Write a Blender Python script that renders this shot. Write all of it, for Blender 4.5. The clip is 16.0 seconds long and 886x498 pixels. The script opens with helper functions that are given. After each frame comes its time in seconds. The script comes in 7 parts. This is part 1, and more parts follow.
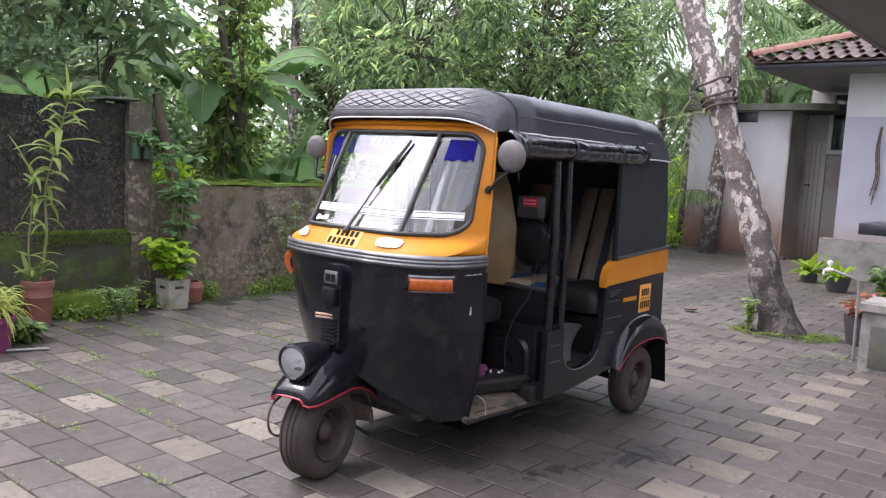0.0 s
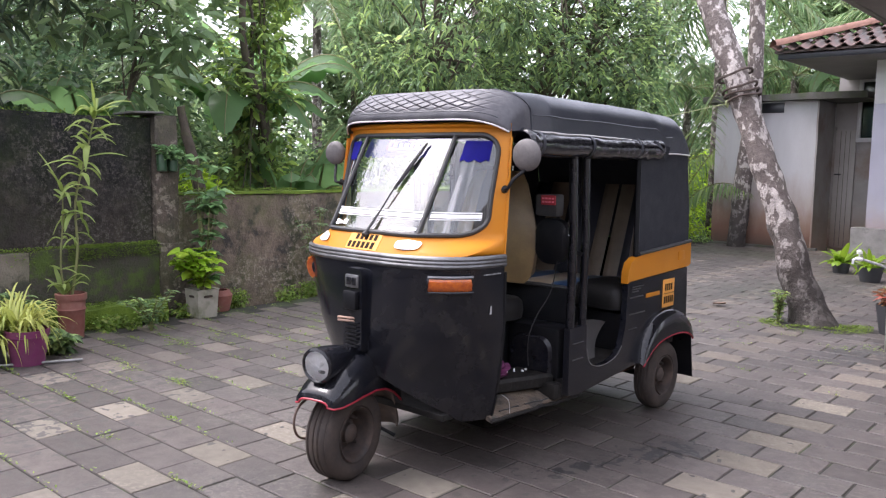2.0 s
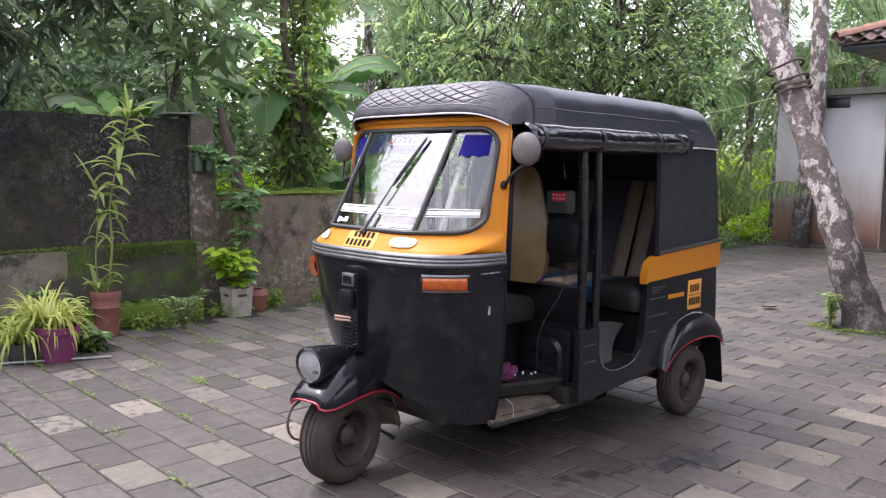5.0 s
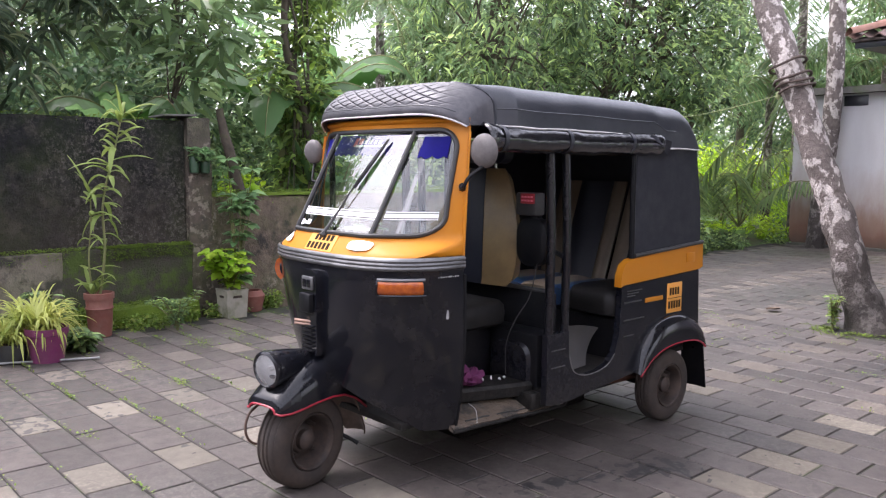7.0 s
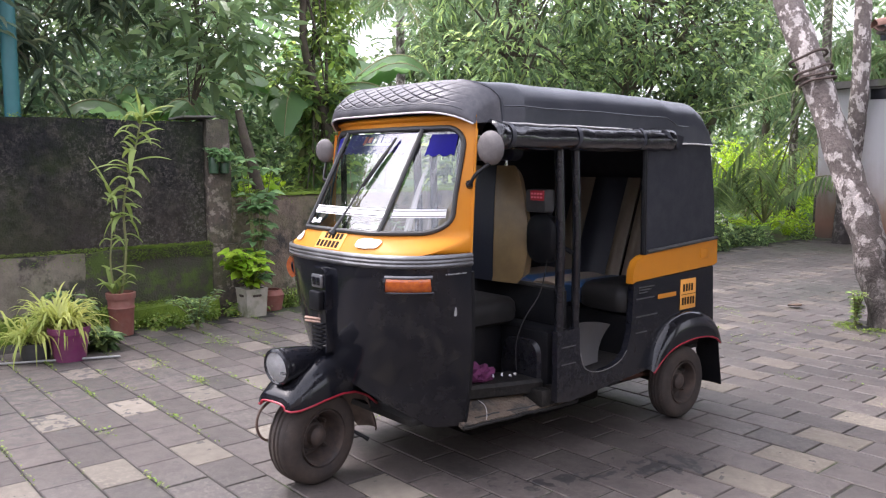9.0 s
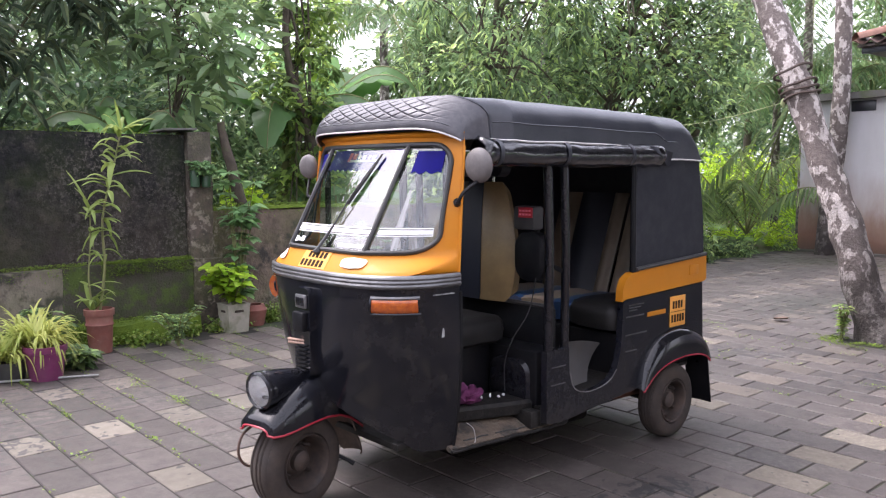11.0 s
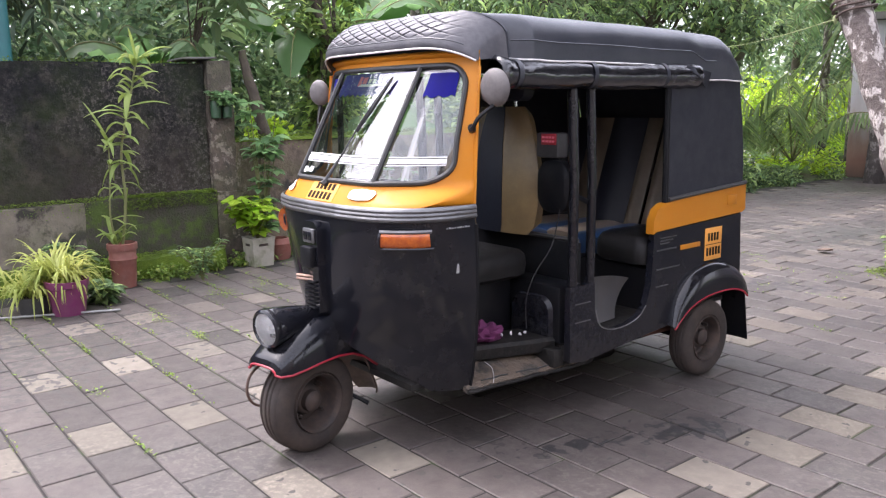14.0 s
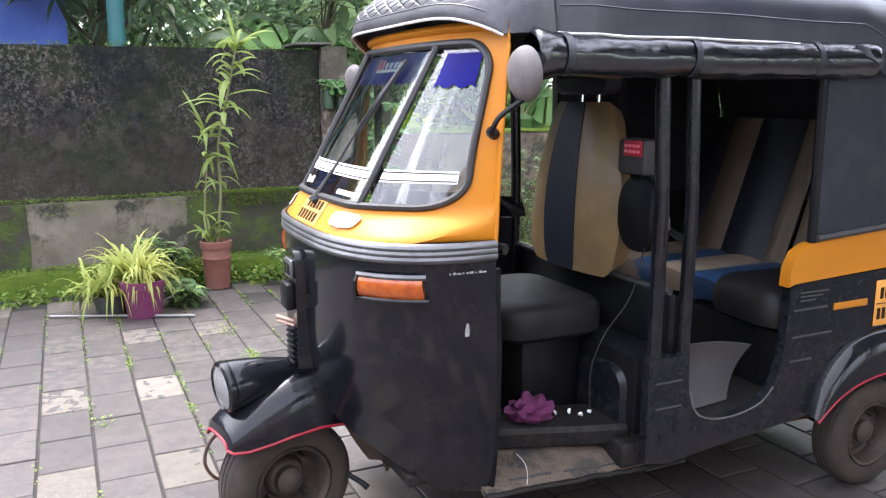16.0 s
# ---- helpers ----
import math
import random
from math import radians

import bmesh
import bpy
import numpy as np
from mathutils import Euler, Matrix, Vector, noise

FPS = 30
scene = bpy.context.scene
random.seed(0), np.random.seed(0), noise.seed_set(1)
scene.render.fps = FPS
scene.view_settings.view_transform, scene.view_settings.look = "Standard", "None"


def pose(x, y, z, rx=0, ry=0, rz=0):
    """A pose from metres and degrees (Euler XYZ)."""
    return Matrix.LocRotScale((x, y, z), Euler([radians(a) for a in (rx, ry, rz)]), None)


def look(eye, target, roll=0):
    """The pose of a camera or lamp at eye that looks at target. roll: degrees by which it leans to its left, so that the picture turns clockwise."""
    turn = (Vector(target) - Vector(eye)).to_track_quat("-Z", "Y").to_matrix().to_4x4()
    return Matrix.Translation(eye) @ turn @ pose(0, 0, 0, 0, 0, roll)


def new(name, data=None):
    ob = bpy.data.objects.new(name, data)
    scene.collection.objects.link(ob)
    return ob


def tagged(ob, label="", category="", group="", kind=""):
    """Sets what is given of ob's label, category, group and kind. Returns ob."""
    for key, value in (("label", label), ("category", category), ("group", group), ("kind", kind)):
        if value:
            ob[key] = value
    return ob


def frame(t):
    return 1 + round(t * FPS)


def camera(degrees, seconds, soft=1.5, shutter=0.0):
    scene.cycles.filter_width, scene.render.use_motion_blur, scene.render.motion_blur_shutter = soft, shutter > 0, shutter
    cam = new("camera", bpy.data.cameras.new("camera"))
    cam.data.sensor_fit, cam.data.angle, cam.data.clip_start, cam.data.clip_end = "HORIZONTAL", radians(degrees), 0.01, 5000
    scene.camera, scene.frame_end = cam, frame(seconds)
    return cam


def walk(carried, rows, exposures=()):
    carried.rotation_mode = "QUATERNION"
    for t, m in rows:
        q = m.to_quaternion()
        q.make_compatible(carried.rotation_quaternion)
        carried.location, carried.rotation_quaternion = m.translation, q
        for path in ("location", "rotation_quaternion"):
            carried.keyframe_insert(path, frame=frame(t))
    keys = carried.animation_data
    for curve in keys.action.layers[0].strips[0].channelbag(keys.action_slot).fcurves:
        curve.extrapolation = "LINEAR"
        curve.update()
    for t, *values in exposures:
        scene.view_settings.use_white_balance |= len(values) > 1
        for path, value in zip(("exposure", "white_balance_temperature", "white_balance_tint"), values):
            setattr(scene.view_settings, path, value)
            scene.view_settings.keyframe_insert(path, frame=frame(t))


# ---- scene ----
cam = camera(57.6, 16.0, soft=1.2)
PATH = [
    (0, (2.712, -2.424, 1.46), (1.455, -0.884, 1.244), 3.0),
    (0.5, (2.74, -2.42, 1.459), (1.482, -0.88, 1.245), 2.5),
    (1, (2.763, -2.417, 1.457), (1.488, -0.891, 1.244), 1.7),
    (1.5, (2.769, -2.42, 1.455), (1.466, -0.917, 1.243), 1.1),
    (2, (2.767, -2.415, 1.456), (1.454, -0.921, 1.244), 1.0),
    (2.5, (2.772, -2.421, 1.455), (1.435, -0.949, 1.241), 0.9),
    (3, (2.771, -2.427, 1.457), (1.375, -1.011, 1.244), 0.6),
    (3.5, (2.825, -2.418, 1.458), (1.412, -1.019, 1.248), 0.6),
    (4, (2.901, -2.38, 1.445), (1.485, -0.982, 1.236), 1.0),
    (4.5, (2.896, -2.25, 1.431), (1.474, -0.859, 1.221), 0.8),
    (7, (3.072, -1.874, 1.445), (1.596, -0.541, 1.233), 0.4),
    (7.5, (3.111, -1.863, 1.437), (1.619, -0.549, 1.224), 0.3),
    (8, (3.132, -1.857, 1.439), (1.616, -0.57, 1.226), 0.4),
    (8.5, (3.138, -1.843, 1.44), (1.62, -0.558, 1.227), 0.2),
    (9, (3.133, -1.826, 1.44), (1.616, -0.541, 1.225), -0.2),
    (11.5, (3.026, -1.781, 1.476), (1.553, -0.441, 1.289), -0.4),
    (12, (2.999, -1.792, 1.448), (1.562, -0.433, 1.15), -1.8),
    (12.5, (2.996, -1.81, 1.452), (1.568, -0.449, 1.121), -1.9),
    (13, (2.979, -1.792, 1.467), (1.541, -0.444, 1.135), -1.5),
    (13.5, (3.017, -1.735, 1.451), (1.523, -0.451, 1.109), -0.7),
    (14, (2.957, -1.571, 1.445), (1.421, -0.341, 1.087), -0.9),
    (14.5, (2.855, -1.372, 1.449), (1.314, -0.149, 1.092), -1.1),
    (15, (2.784, -1.074, 1.43), (1.143, 0.015, 1.081), -2.2),
    (15.5, (2.677, -0.806, 1.427), (0.908, 0.055, 1.066), -1.4),
    (16, (2.502, -0.566, 1.443), (0.722, 0.267, 1.069), -0.2),
]
EXPOSURES = [(0, 1.57, 6230, 19), (4.5, 1.59, 6230, 19), (7, 1.63, 6250, 20), (9, 1.71, 6250, 20), (11.5, 1.72, 6250, 21), (14, 1.92, 6250, 20), (15, 2.06, 6200, 19), (16, 2.27, 6080, 16)]
walk(cam, [(t, look(eye, target, roll)) for t, eye, target, roll in PATH], EXPOSURES)

# ---- light ----
SUN_EL, SUN_AZ = 62.0, 243.0
world = bpy.data.worlds.new("overcast_sky")
world.use_nodes = True
scene.world = world
wn, wl = world.node_tree.nodes, world.node_tree.links
sky = wn.new("ShaderNodeTexSky")
sky.sky_type, sky.sun_disc = "NISHITA", False
sky.sun_elevation, sky.sun_rotation = radians(SUN_EL), radians(SUN_AZ)
sky.air_density, sky.dust_density, sky.ozone_density = 1.0, 5.0, 1.0
pale = wn.new("ShaderNodeHueSaturation")
pale.inputs["Saturation"].default_value = 0.5
wl.new(sky.outputs[0], pale.inputs["Color"])
cloud = wn.new("ShaderNodeMix")
cloud.data_type = "RGBA"
cloud.inputs[0].default_value = 0.42
wl.new(pale.outputs[0], cloud.inputs[6])
cloud.inputs[7].default_value = (5.6, 5.7, 5.9, 1)
wl.new(cloud.outputs[2], wn["Background"].inputs["Color"])
wn["Background"].inputs["Strength"].default_value = 0.2
sun = new("sun", bpy.data.lights.new("sun", "SUN"))
sun.data.energy, sun.data.angle, sun.data.color = 0.95, radians(20), (1.0, 0.98, 0.95)
az = radians(SUN_AZ)
sun.matrix_world = look((0, 0, 0), (-math.sin(az) * math.cos(radians(SUN_EL)), -math.cos(az) * math.cos(radians(SUN_EL)), -math.sin(radians(SUN_EL))))


# ---- helpers for building ----
def put_mesh(name, me, material, parent=None, label="", smooth=40):
    if smooth:
        me.polygons.foreach_set("use_smooth", [True] * len(me.polygons))
        me.set_sharp_from_angle(angle=radians(smooth))
    me.materials.append(material)
    ob = new(name, me)
    if parent:
        ob.parent = parent
    if label:
        ob["label"] = label
    return ob


def part(name, bm, material, parent=None, label="", smooth=40):
    """Links a bmesh as one mesh object under a thing or a part."""
    bmesh.ops.recalc_face_normals(bm, faces=bm.faces)
    me = bpy.data.meshes.new(name)
    bm.to_mesh(me)
    bm.free()
    return put_mesh(name, me, material, parent, label, smooth)


def thing(name, label, category, at=(0, 0, 0), rz=0, group="", kind=""):
    ob = new(name)
    ob.empty_display_size = 0.1
    ob.matrix_basis = pose(*at, 0, 0, rz)
    return tagged(ob, label, category, group, kind)


def array_mesh(name, verts, faces, material, parent=None, label="", smooth=0):
    """One mesh from numpy arrays; all faces have the same number of corners."""
    me = bpy.data.meshes.new(name)
    verts, faces = np.asarray(verts, np.float32), np.asarray(faces, np.int32)
    n = faces.shape[1]
    me.vertices.add(len(verts))
    me.vertices.foreach_set("co", verts.ravel())
    me.loops.add(faces.size)
    me.loops.foreach_set("vertex_index", faces.ravel())
    me.polygons.add(len(faces))
    me.polygons.foreach_set("loop_start", np.arange(0, faces.size, n, dtype=np.int32))
    me.update(calc_edges=True)
    me.validate()
    return put_mesh(name, me, material, parent, label, smooth)


def box(lo, hi, bevel=0.0, seg=2, bm=None):
    bm = bm or bmesh.new()
    made = bmesh.ops.create_cube(bm, size=1)["verts"]
    for v in made:
        v.co = Vector([lo[i] + (hi[i] - lo[i]) * (v.co[i] + 0.5) for i in range(3)])
    if bevel:
        edges = list({e for v in made for e in v.link_edges})
        bmesh.ops.bevel(bm, geom=edges, offset=bevel, segments=seg, affect="EDGES", profile=0.5)
    return bm


def loft(rings, closed=True, caps=True, bm=None):
    """Skins rings that have the same number of points."""
    bm = bm or bmesh.new()
    rows = [[bm.verts.new(p) for p in ring] for ring in rings]
    n = len(rows[0])
    for a, b in zip(rows, rows[1:]):
        for i in range(n if closed else n - 1):
            j = (i + 1) % n
            bm.faces.new((a[i], a[j], b[j], b[i]))
    if closed and caps:
        bm.faces.new(rows[0][::-1])
        bm.faces.new(rows[-1])
    return bm


def frames_along(points):
    pts = [Vector(p) for p in points]
    out, up = [], None
    for i, p in enumerate(pts):
        d = (pts[min(i + 1, len(pts) - 1)] - pts[max(i - 1, 0)]).normalized()
        if up is None:
            up = Vector((0, 0, 1)) if abs(d.z) < 0.9 else Vector((1, 0, 0))
        side = d.cross(up).normalized()
        up = side.cross(d).normalized()
        out.append((p, side, up))
    return out


def tube(points, radius, n=8, bm=None):
    """A tube along points; radius is a number or one for each point."""
    rad = radius if isinstance(radius, (list, tuple)) else [radius] * len(points)
    rings = [[p + r * (math.cos(a) * s + math.sin(a) * u) for a in [2 * math.pi * k / n for k in range(n)]]
             for (p, s, u), r in zip(frames_along(points), rad)]
    return loft(rings, bm=bm)


def smooth_path(points, steps=6, loop=False):
    """Catmull-Rom through points."""
    p = [Vector(q) for q in points]
    out = []
    n = len(p)
    for i in range(n if loop else n - 1):
        if loop:
            a, b, c, d = p[i - 1], p[i], p[(i + 1) % n], p[(i + 2) % n]
        else:
            a, b, c, d = p[max(i - 1, 0)], p[i], p[i + 1], p[min(i + 2, n - 1)]
        for k in range(steps):
            t = k / steps
            out.append(0.5 * (2 * b + (c - a) * t + (2 * a - 5 * b + 4 * c - d) * t * t + (3 * b - a - 3 * c + d) * t ** 3))
    if not loop:
        out.append(p[-1])
    return out


def sheet(fn, nu, nv, thick=0.004, bm=None):
    """A surface fn(u, v), u and v from 0 to 1, given thickness along its normals."""
    bm = bm or bmesh.new()
    P = [[Vector(fn(i / nu, j / nv)) for j in range(nv + 1)] for i in range(nu + 1)]
    N = []
    for i in range(nu + 1):
        row = []
        for j in range(nv + 1):
            a = P[min(i + 1, nu)][j] - P[max(i - 1, 0)][j]
            b = P[i][min(j + 1, nv)] - P[i][max(j - 1, 0)]
            c = a.cross(b)
            row.append(c.normalized() if c.length > 1e-9 else Vector((0, 0, 1)))
        N.append(row)
    top = [[bm.verts.new(P[i][j]) for j in range(nv + 1)] for i in range(nu + 1)]
    low = [[bm.verts.new(P[i][j] - thick * N[i][j]) for j in range(nv + 1)] for i in range(nu + 1)]
    for i in range(nu):
        for j in range(nv):
            bm.faces.new((top[i][j], top[i + 1][j], top[i + 1][j + 1], top[i][j + 1]))
            bm.faces.new((low[i][j], low[i][j + 1], low[i + 1][j + 1], low[i + 1][j]))
    for i in range(nu):
        for j in (0, nv):
            bm.faces.new((top[i][j], low[i][j], low[i + 1][j], top[i + 1][j]))
    for j in range(nv):
        for i in (0, nu):
            bm.faces.new((top[i][j], top[i][j + 1], low[i][j + 1], low[i][j]))
    return bm


def lathe(profile, n=32, axis="x", centre=(0, 0, 0), caps=True):
    """Turns a profile of (along, radius) about an axis."""
    rings = []
    for s, r in profile:
        ring = []
        for k in range(n):
            a = 2 * math.pi * k / n
            c, d = r * math.cos(a), r * math.sin(a)
            p = {"x": (s, c, d), "y": (c, s, d), "z": (c, d, s)}[axis]
            ring.append(Vector(p) + Vector(centre))
        rings.append(ring)
    return loft(rings, caps=caps)


def plate(outline, lo, hi, axis="x", bevel=0.004):
    """A flat outline extruded along an axis from lo to hi. Outline in the two other axes."""
    def at(p, s):
        return {"x": (s, p[0], p[1]), "y": (p[0], s, p[1]), "z": (p[0], p[1], s)}[axis]
    bm = loft([[at(p, lo) for p in outline], [at(p, hi) for p in outline]])
    if bevel:
        edges = [e for e in bm.edges if len(e.link_faces) == 2 and e.calc_face_angle(0) > 0.6]
        bmesh.ops.bevel(bm, geom=edges, offset=bevel, segments=2, affect="EDGES", profile=0.5)
    return bm


def round_rect(w, h, r, n=5, cx=0.0, cy=0.0):
    out = []
    for sx, sy, a0 in ((1, 1, 0), (-1, 1, 90), (-1, -1, 180), (1, -1, 270)):
        for k in range(n + 1):
            a = radians(a0 + 90 * k / n)
            out.append((cx + sx * (w / 2 - r) + r * math.cos(a), cy + sy * (h / 2 - r) + r * math.sin(a)))
    return out


def turned(bm, m):
    bmesh.ops.transform(bm, matrix=m, verts=bm.verts)
    return bm


# ---- materials ----
def mat(name, c1, c2=None, rough=0.6, metal=0.0, scale=6.0, bump=0.15, fine=60.0, c3=None, c3_scale=1.5, c3_at=(0.5, 0.7),
        rand="", rand_amount=0.25, coat=0.0, specular=0.5, through_light=0.0, bump_dist=0.004, dust=None, dust_amount=0.0, dust_scale=9.0,
        stretch=(1, 1, 1), everywhere=False, rough2=None, rand_colour=None, speck=None, speck_scale=16.0, tide=()):
    """Two colours mixed by noise at two scales, stains c3 where a coarse noise is high, fine relief."""
    m = bpy.data.materials.new(name)
    m.use_nodes = True
    nt = m.node_tree
    nd, ln = nt.nodes, nt.links
    bsdf = nd["Principled BSDF"]
    tc = nd.new("ShaderNodeTexCoord")
    mp = nd.new("ShaderNodeMapping")
    mp.inputs["Scale"].default_value = stretch
    ln.new(nd.new("ShaderNodeNewGeometry").outputs["Position"] if everywhere else tc.outputs["Object"], mp.inputs["Vector"])

    def noise_node(s, detail=5.0, rough_=0.6):
        t = nd.new("ShaderNodeTexNoise")
        t.inputs["Scale"].default_value, t.inputs["Detail"].default_value = s, detail
        t.inputs["Roughness"].default_value = rough_
        ln.new(mp.outputs[0], t.inputs["Vector"])
        return t

    def ramp(src, lo, hi):
        r = nd.new("ShaderNodeMapRange")
        r.inputs["From Min"].default_value, r.inputs["From Max"].default_value = lo, hi
        ln.new(src, r.inputs["Value"])
        return r.outputs[0]

    def mix(f, a, b):
        x = nd.new("ShaderNodeMix")
        x.data_type = "RGBA"
        for sock, val in ((x.inputs[0], f), (x.inputs[6], a), (x.inputs[7], b)):
            if isinstance(val, (int, float)):
                sock.default_value = val
            elif isinstance(val, tuple):
                sock.default_value = (*val, 1)
            else:
                ln.new(val, sock)
        return x.outputs[2]

    c2 = c2 or tuple(v * 0.75 for v in c1)
    n1, n2 = noise_node(scale), noise_node(fine, 3.0)
    col = mix(ramp(n1.outputs["Fac"], 0.3, 0.7), c1, c2)
    col = mix(ramp(n2.outputs["Fac"], 0.35, 0.9), col, mix(0.45, col, c2))
    if c3:
        n3 = noise_node(c3_scale, 8.0, 0.65)
        col = mix(ramp(n3.outputs["Fac"], *c3_at), col, c3)
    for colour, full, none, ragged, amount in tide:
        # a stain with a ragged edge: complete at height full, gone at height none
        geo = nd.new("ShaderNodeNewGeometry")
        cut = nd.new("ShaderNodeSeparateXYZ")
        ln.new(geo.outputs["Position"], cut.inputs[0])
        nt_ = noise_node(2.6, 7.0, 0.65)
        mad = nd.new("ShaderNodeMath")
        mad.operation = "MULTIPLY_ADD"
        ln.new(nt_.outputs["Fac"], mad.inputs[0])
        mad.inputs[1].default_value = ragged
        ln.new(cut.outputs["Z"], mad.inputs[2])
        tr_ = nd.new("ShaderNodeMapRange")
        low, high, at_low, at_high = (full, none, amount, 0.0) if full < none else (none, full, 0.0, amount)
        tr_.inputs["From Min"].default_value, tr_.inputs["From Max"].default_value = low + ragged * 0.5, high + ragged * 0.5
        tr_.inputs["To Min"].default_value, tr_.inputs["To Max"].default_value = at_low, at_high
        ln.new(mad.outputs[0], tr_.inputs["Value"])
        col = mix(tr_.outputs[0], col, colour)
    if dust:
        n4 = noise_node(dust_scale, 7.0, 0.7)
        f = nd.new("ShaderNodeMath")
        f.operation = "MULTIPLY"
        ln.new(ramp(n4.outputs["Fac"], 0.42, 0.75), f.inputs[0])
        f.inputs[1].default_value = dust_amount
        col = mix(f.outputs[0], col, dust)
    if speck:
        n5, n6 = noise_node(speck_scale, 9.0, 0.75), noise_node(1.1, 4.0, 0.5)
        f5 = nd.new("ShaderNodeMath")
        f5.operation = "MULTIPLY"
        ln.new(ramp(n5.outputs["Fac"], 0.5, 0.6), f5.inputs[0])
        ln.new(ramp(n6.outputs["Fac"], 0.42, 0.6), f5.inputs[1])
        col = mix(f5.outputs[0], col, speck)
    if rand:
        src = nd.new("ShaderNodeObjectInfo") if rand == "object" else nd.new("ShaderNodeNewGeometry")
        val = src.outputs["Random"] if rand == "object" else src.outputs["Random Per Island"]
        if rand_colour:
            col = mix(ramp(val, 0.55, 1.0), col, rand_colour)
        hs = nd.new("ShaderNodeHueSaturation")
        ln.new(col, hs.inputs["Color"])
        mr = nd.new("ShaderNodeMapRange")
        mr.inputs["To Min"].default_value, mr.inputs["To Max"].default_value = 1 - rand_amount, 1 + rand_amount
        wn_ = nd.new("ShaderNodeTexWhiteNoise")
        wn_.noise_dimensions = "1D"
        ln.new(val, wn_.inputs["W"])
        ln.new(wn_.outputs["Value"], mr.inputs["Value"])
        ln.new(mr.outputs[0], hs.inputs["Value"])
        col = hs.outputs[0]
    ln.new(col, bsdf.inputs["Base Color"])
    bsdf.inputs["Metallic"].default_value = metal
    bsdf.inputs["Specular IOR Level"].default_value = specular
    bsdf.inputs["Coat Weight"].default_value = coat
    bsdf.inputs["Coat Roughness"].default_value = 0.12
    rr = nd.new("ShaderNodeMapRange")
    rr.inputs["To Min"].default_value, rr.inputs["To Max"].default_value = rough * 0.85, rough2 or min(1.0, rough * 1.2)
    ln.new(n1.outputs["Fac"], rr.inputs["Value"])
    ln.new(rr.outputs[0], bsdf.inputs["Roughness"])
    if bump:
        b = nd.new("ShaderNodeBump")
        b.inputs["Strength"].default_value, b.inputs["Distance"].default_value = bump, bump_dist
        add = nd.new("ShaderNodeMath")
        add.operation = "ADD"
        ln.new(n1.outputs["Fac"], add.inputs[0])
        ln.new(n2.outputs["Fac"], add.inputs[1])
        ln.new(add.outputs[0], b.inputs["Height"])
        ln.new(b.outputs[0], bsdf.inputs["Normal"])
    if through_light:
        tr = nd.new("ShaderNodeBsdfTranslucent")
        hs2 = nd.new("ShaderNodeHueSaturation")
        hs2.inputs["Hue"].default_value = 0.495
        hs2.inputs["Saturation"].default_value, hs2.inputs["Value"].default_value = 1.0, 1.7
        ln.new(col, hs2.inputs["Color"])
        ln.new(hs2.outputs[0], tr.inputs["Color"])
        ms = nd.new("ShaderNodeMixShader")
        ms.inputs[0].default_value = through_light
        ln.new(bsdf.outputs[0], ms.inputs[1])
        ln.new(tr.outputs[0], ms.inputs[2])
        ln.new(ms.outputs[0], nd["Material Output"].inputs["Surface"])
    return m


def glass(name, tint=(1, 1, 1), dirt_and_glare=0.0, ior=1.7, streak=False):
    m = bpy.data.materials.new(name)
    m.use_nodes = True
    nd, ln = m.node_tree.nodes, m.node_tree.links
    nd.remove(nd["Principled BSDF"])
    tr, gl, fr, mx = (nd.new(k) for k in ("ShaderNodeBsdfTransparent", "ShaderNodeBsdfGlossy", "ShaderNodeFresnel", "ShaderNodeMixShader"))
    tr.inputs["Color"].default_value = (*tint, 1)
    gl.inputs["Roughness"].default_value = 0.02
    fr.inputs["IOR"].default_value = ior
    ln.new(fr.outputs[0], mx.inputs[0])
    ln.new(tr.outputs[0], mx.inputs[1])
    ln.new(gl.outputs[0], mx.inputs[2])
    out = mx.outputs[0]
    if dirt_and_glare:
        df, m2, nz, mr, tc = (nd.new(k) for k in ("ShaderNodeBsdfDiffuse", "ShaderNodeMixShader", "ShaderNodeTexNoise", "ShaderNodeMapRange", "ShaderNodeTexCoord"))
        df.inputs["Color"].default_value = (0.6, 0.6, 0.6, 1)
        nz.inputs["Scale"].default_value, nz.inputs["Detail"].default_value = 7.0, 6.0
        mq = nd.new("ShaderNodeMapping")
        ln.new(tc.outputs["Object"], mq.inputs["Vector"])
        ln.new(mq.outputs[0], nz.inputs["Vector"])
        mr.inputs["From Min"].default_value, mr.inputs["From Max"].default_value, mr.inputs["To Max"].default_value = 0.35, 0.8, dirt_and_glare
        if streak:
            # slanting pale streaks painted in place of reflections
            mq.inputs["Rotation"].default_value = (0, radians(-12), 0)
            mq.inputs["Scale"].default_value = (4.5, 0.3, 0.16)
            nz.inputs["Detail"].default_value = 2.5
            mr.inputs["From Min"].default_value, mr.inputs["From Max"].default_value = 0.5, 0.62
        ln.new(nz.outputs["Fac"], mr.inputs["Value"])
        ln.new(mr.outputs[0], m2.inputs[0])
        ln.new(out, m2.inputs[1])
        ln.new(df.outputs[0], m2.inputs[2])
        out = m2.outputs[0]
    ln.new(out, nd["Material Output"].inputs["Surface"])
    return m


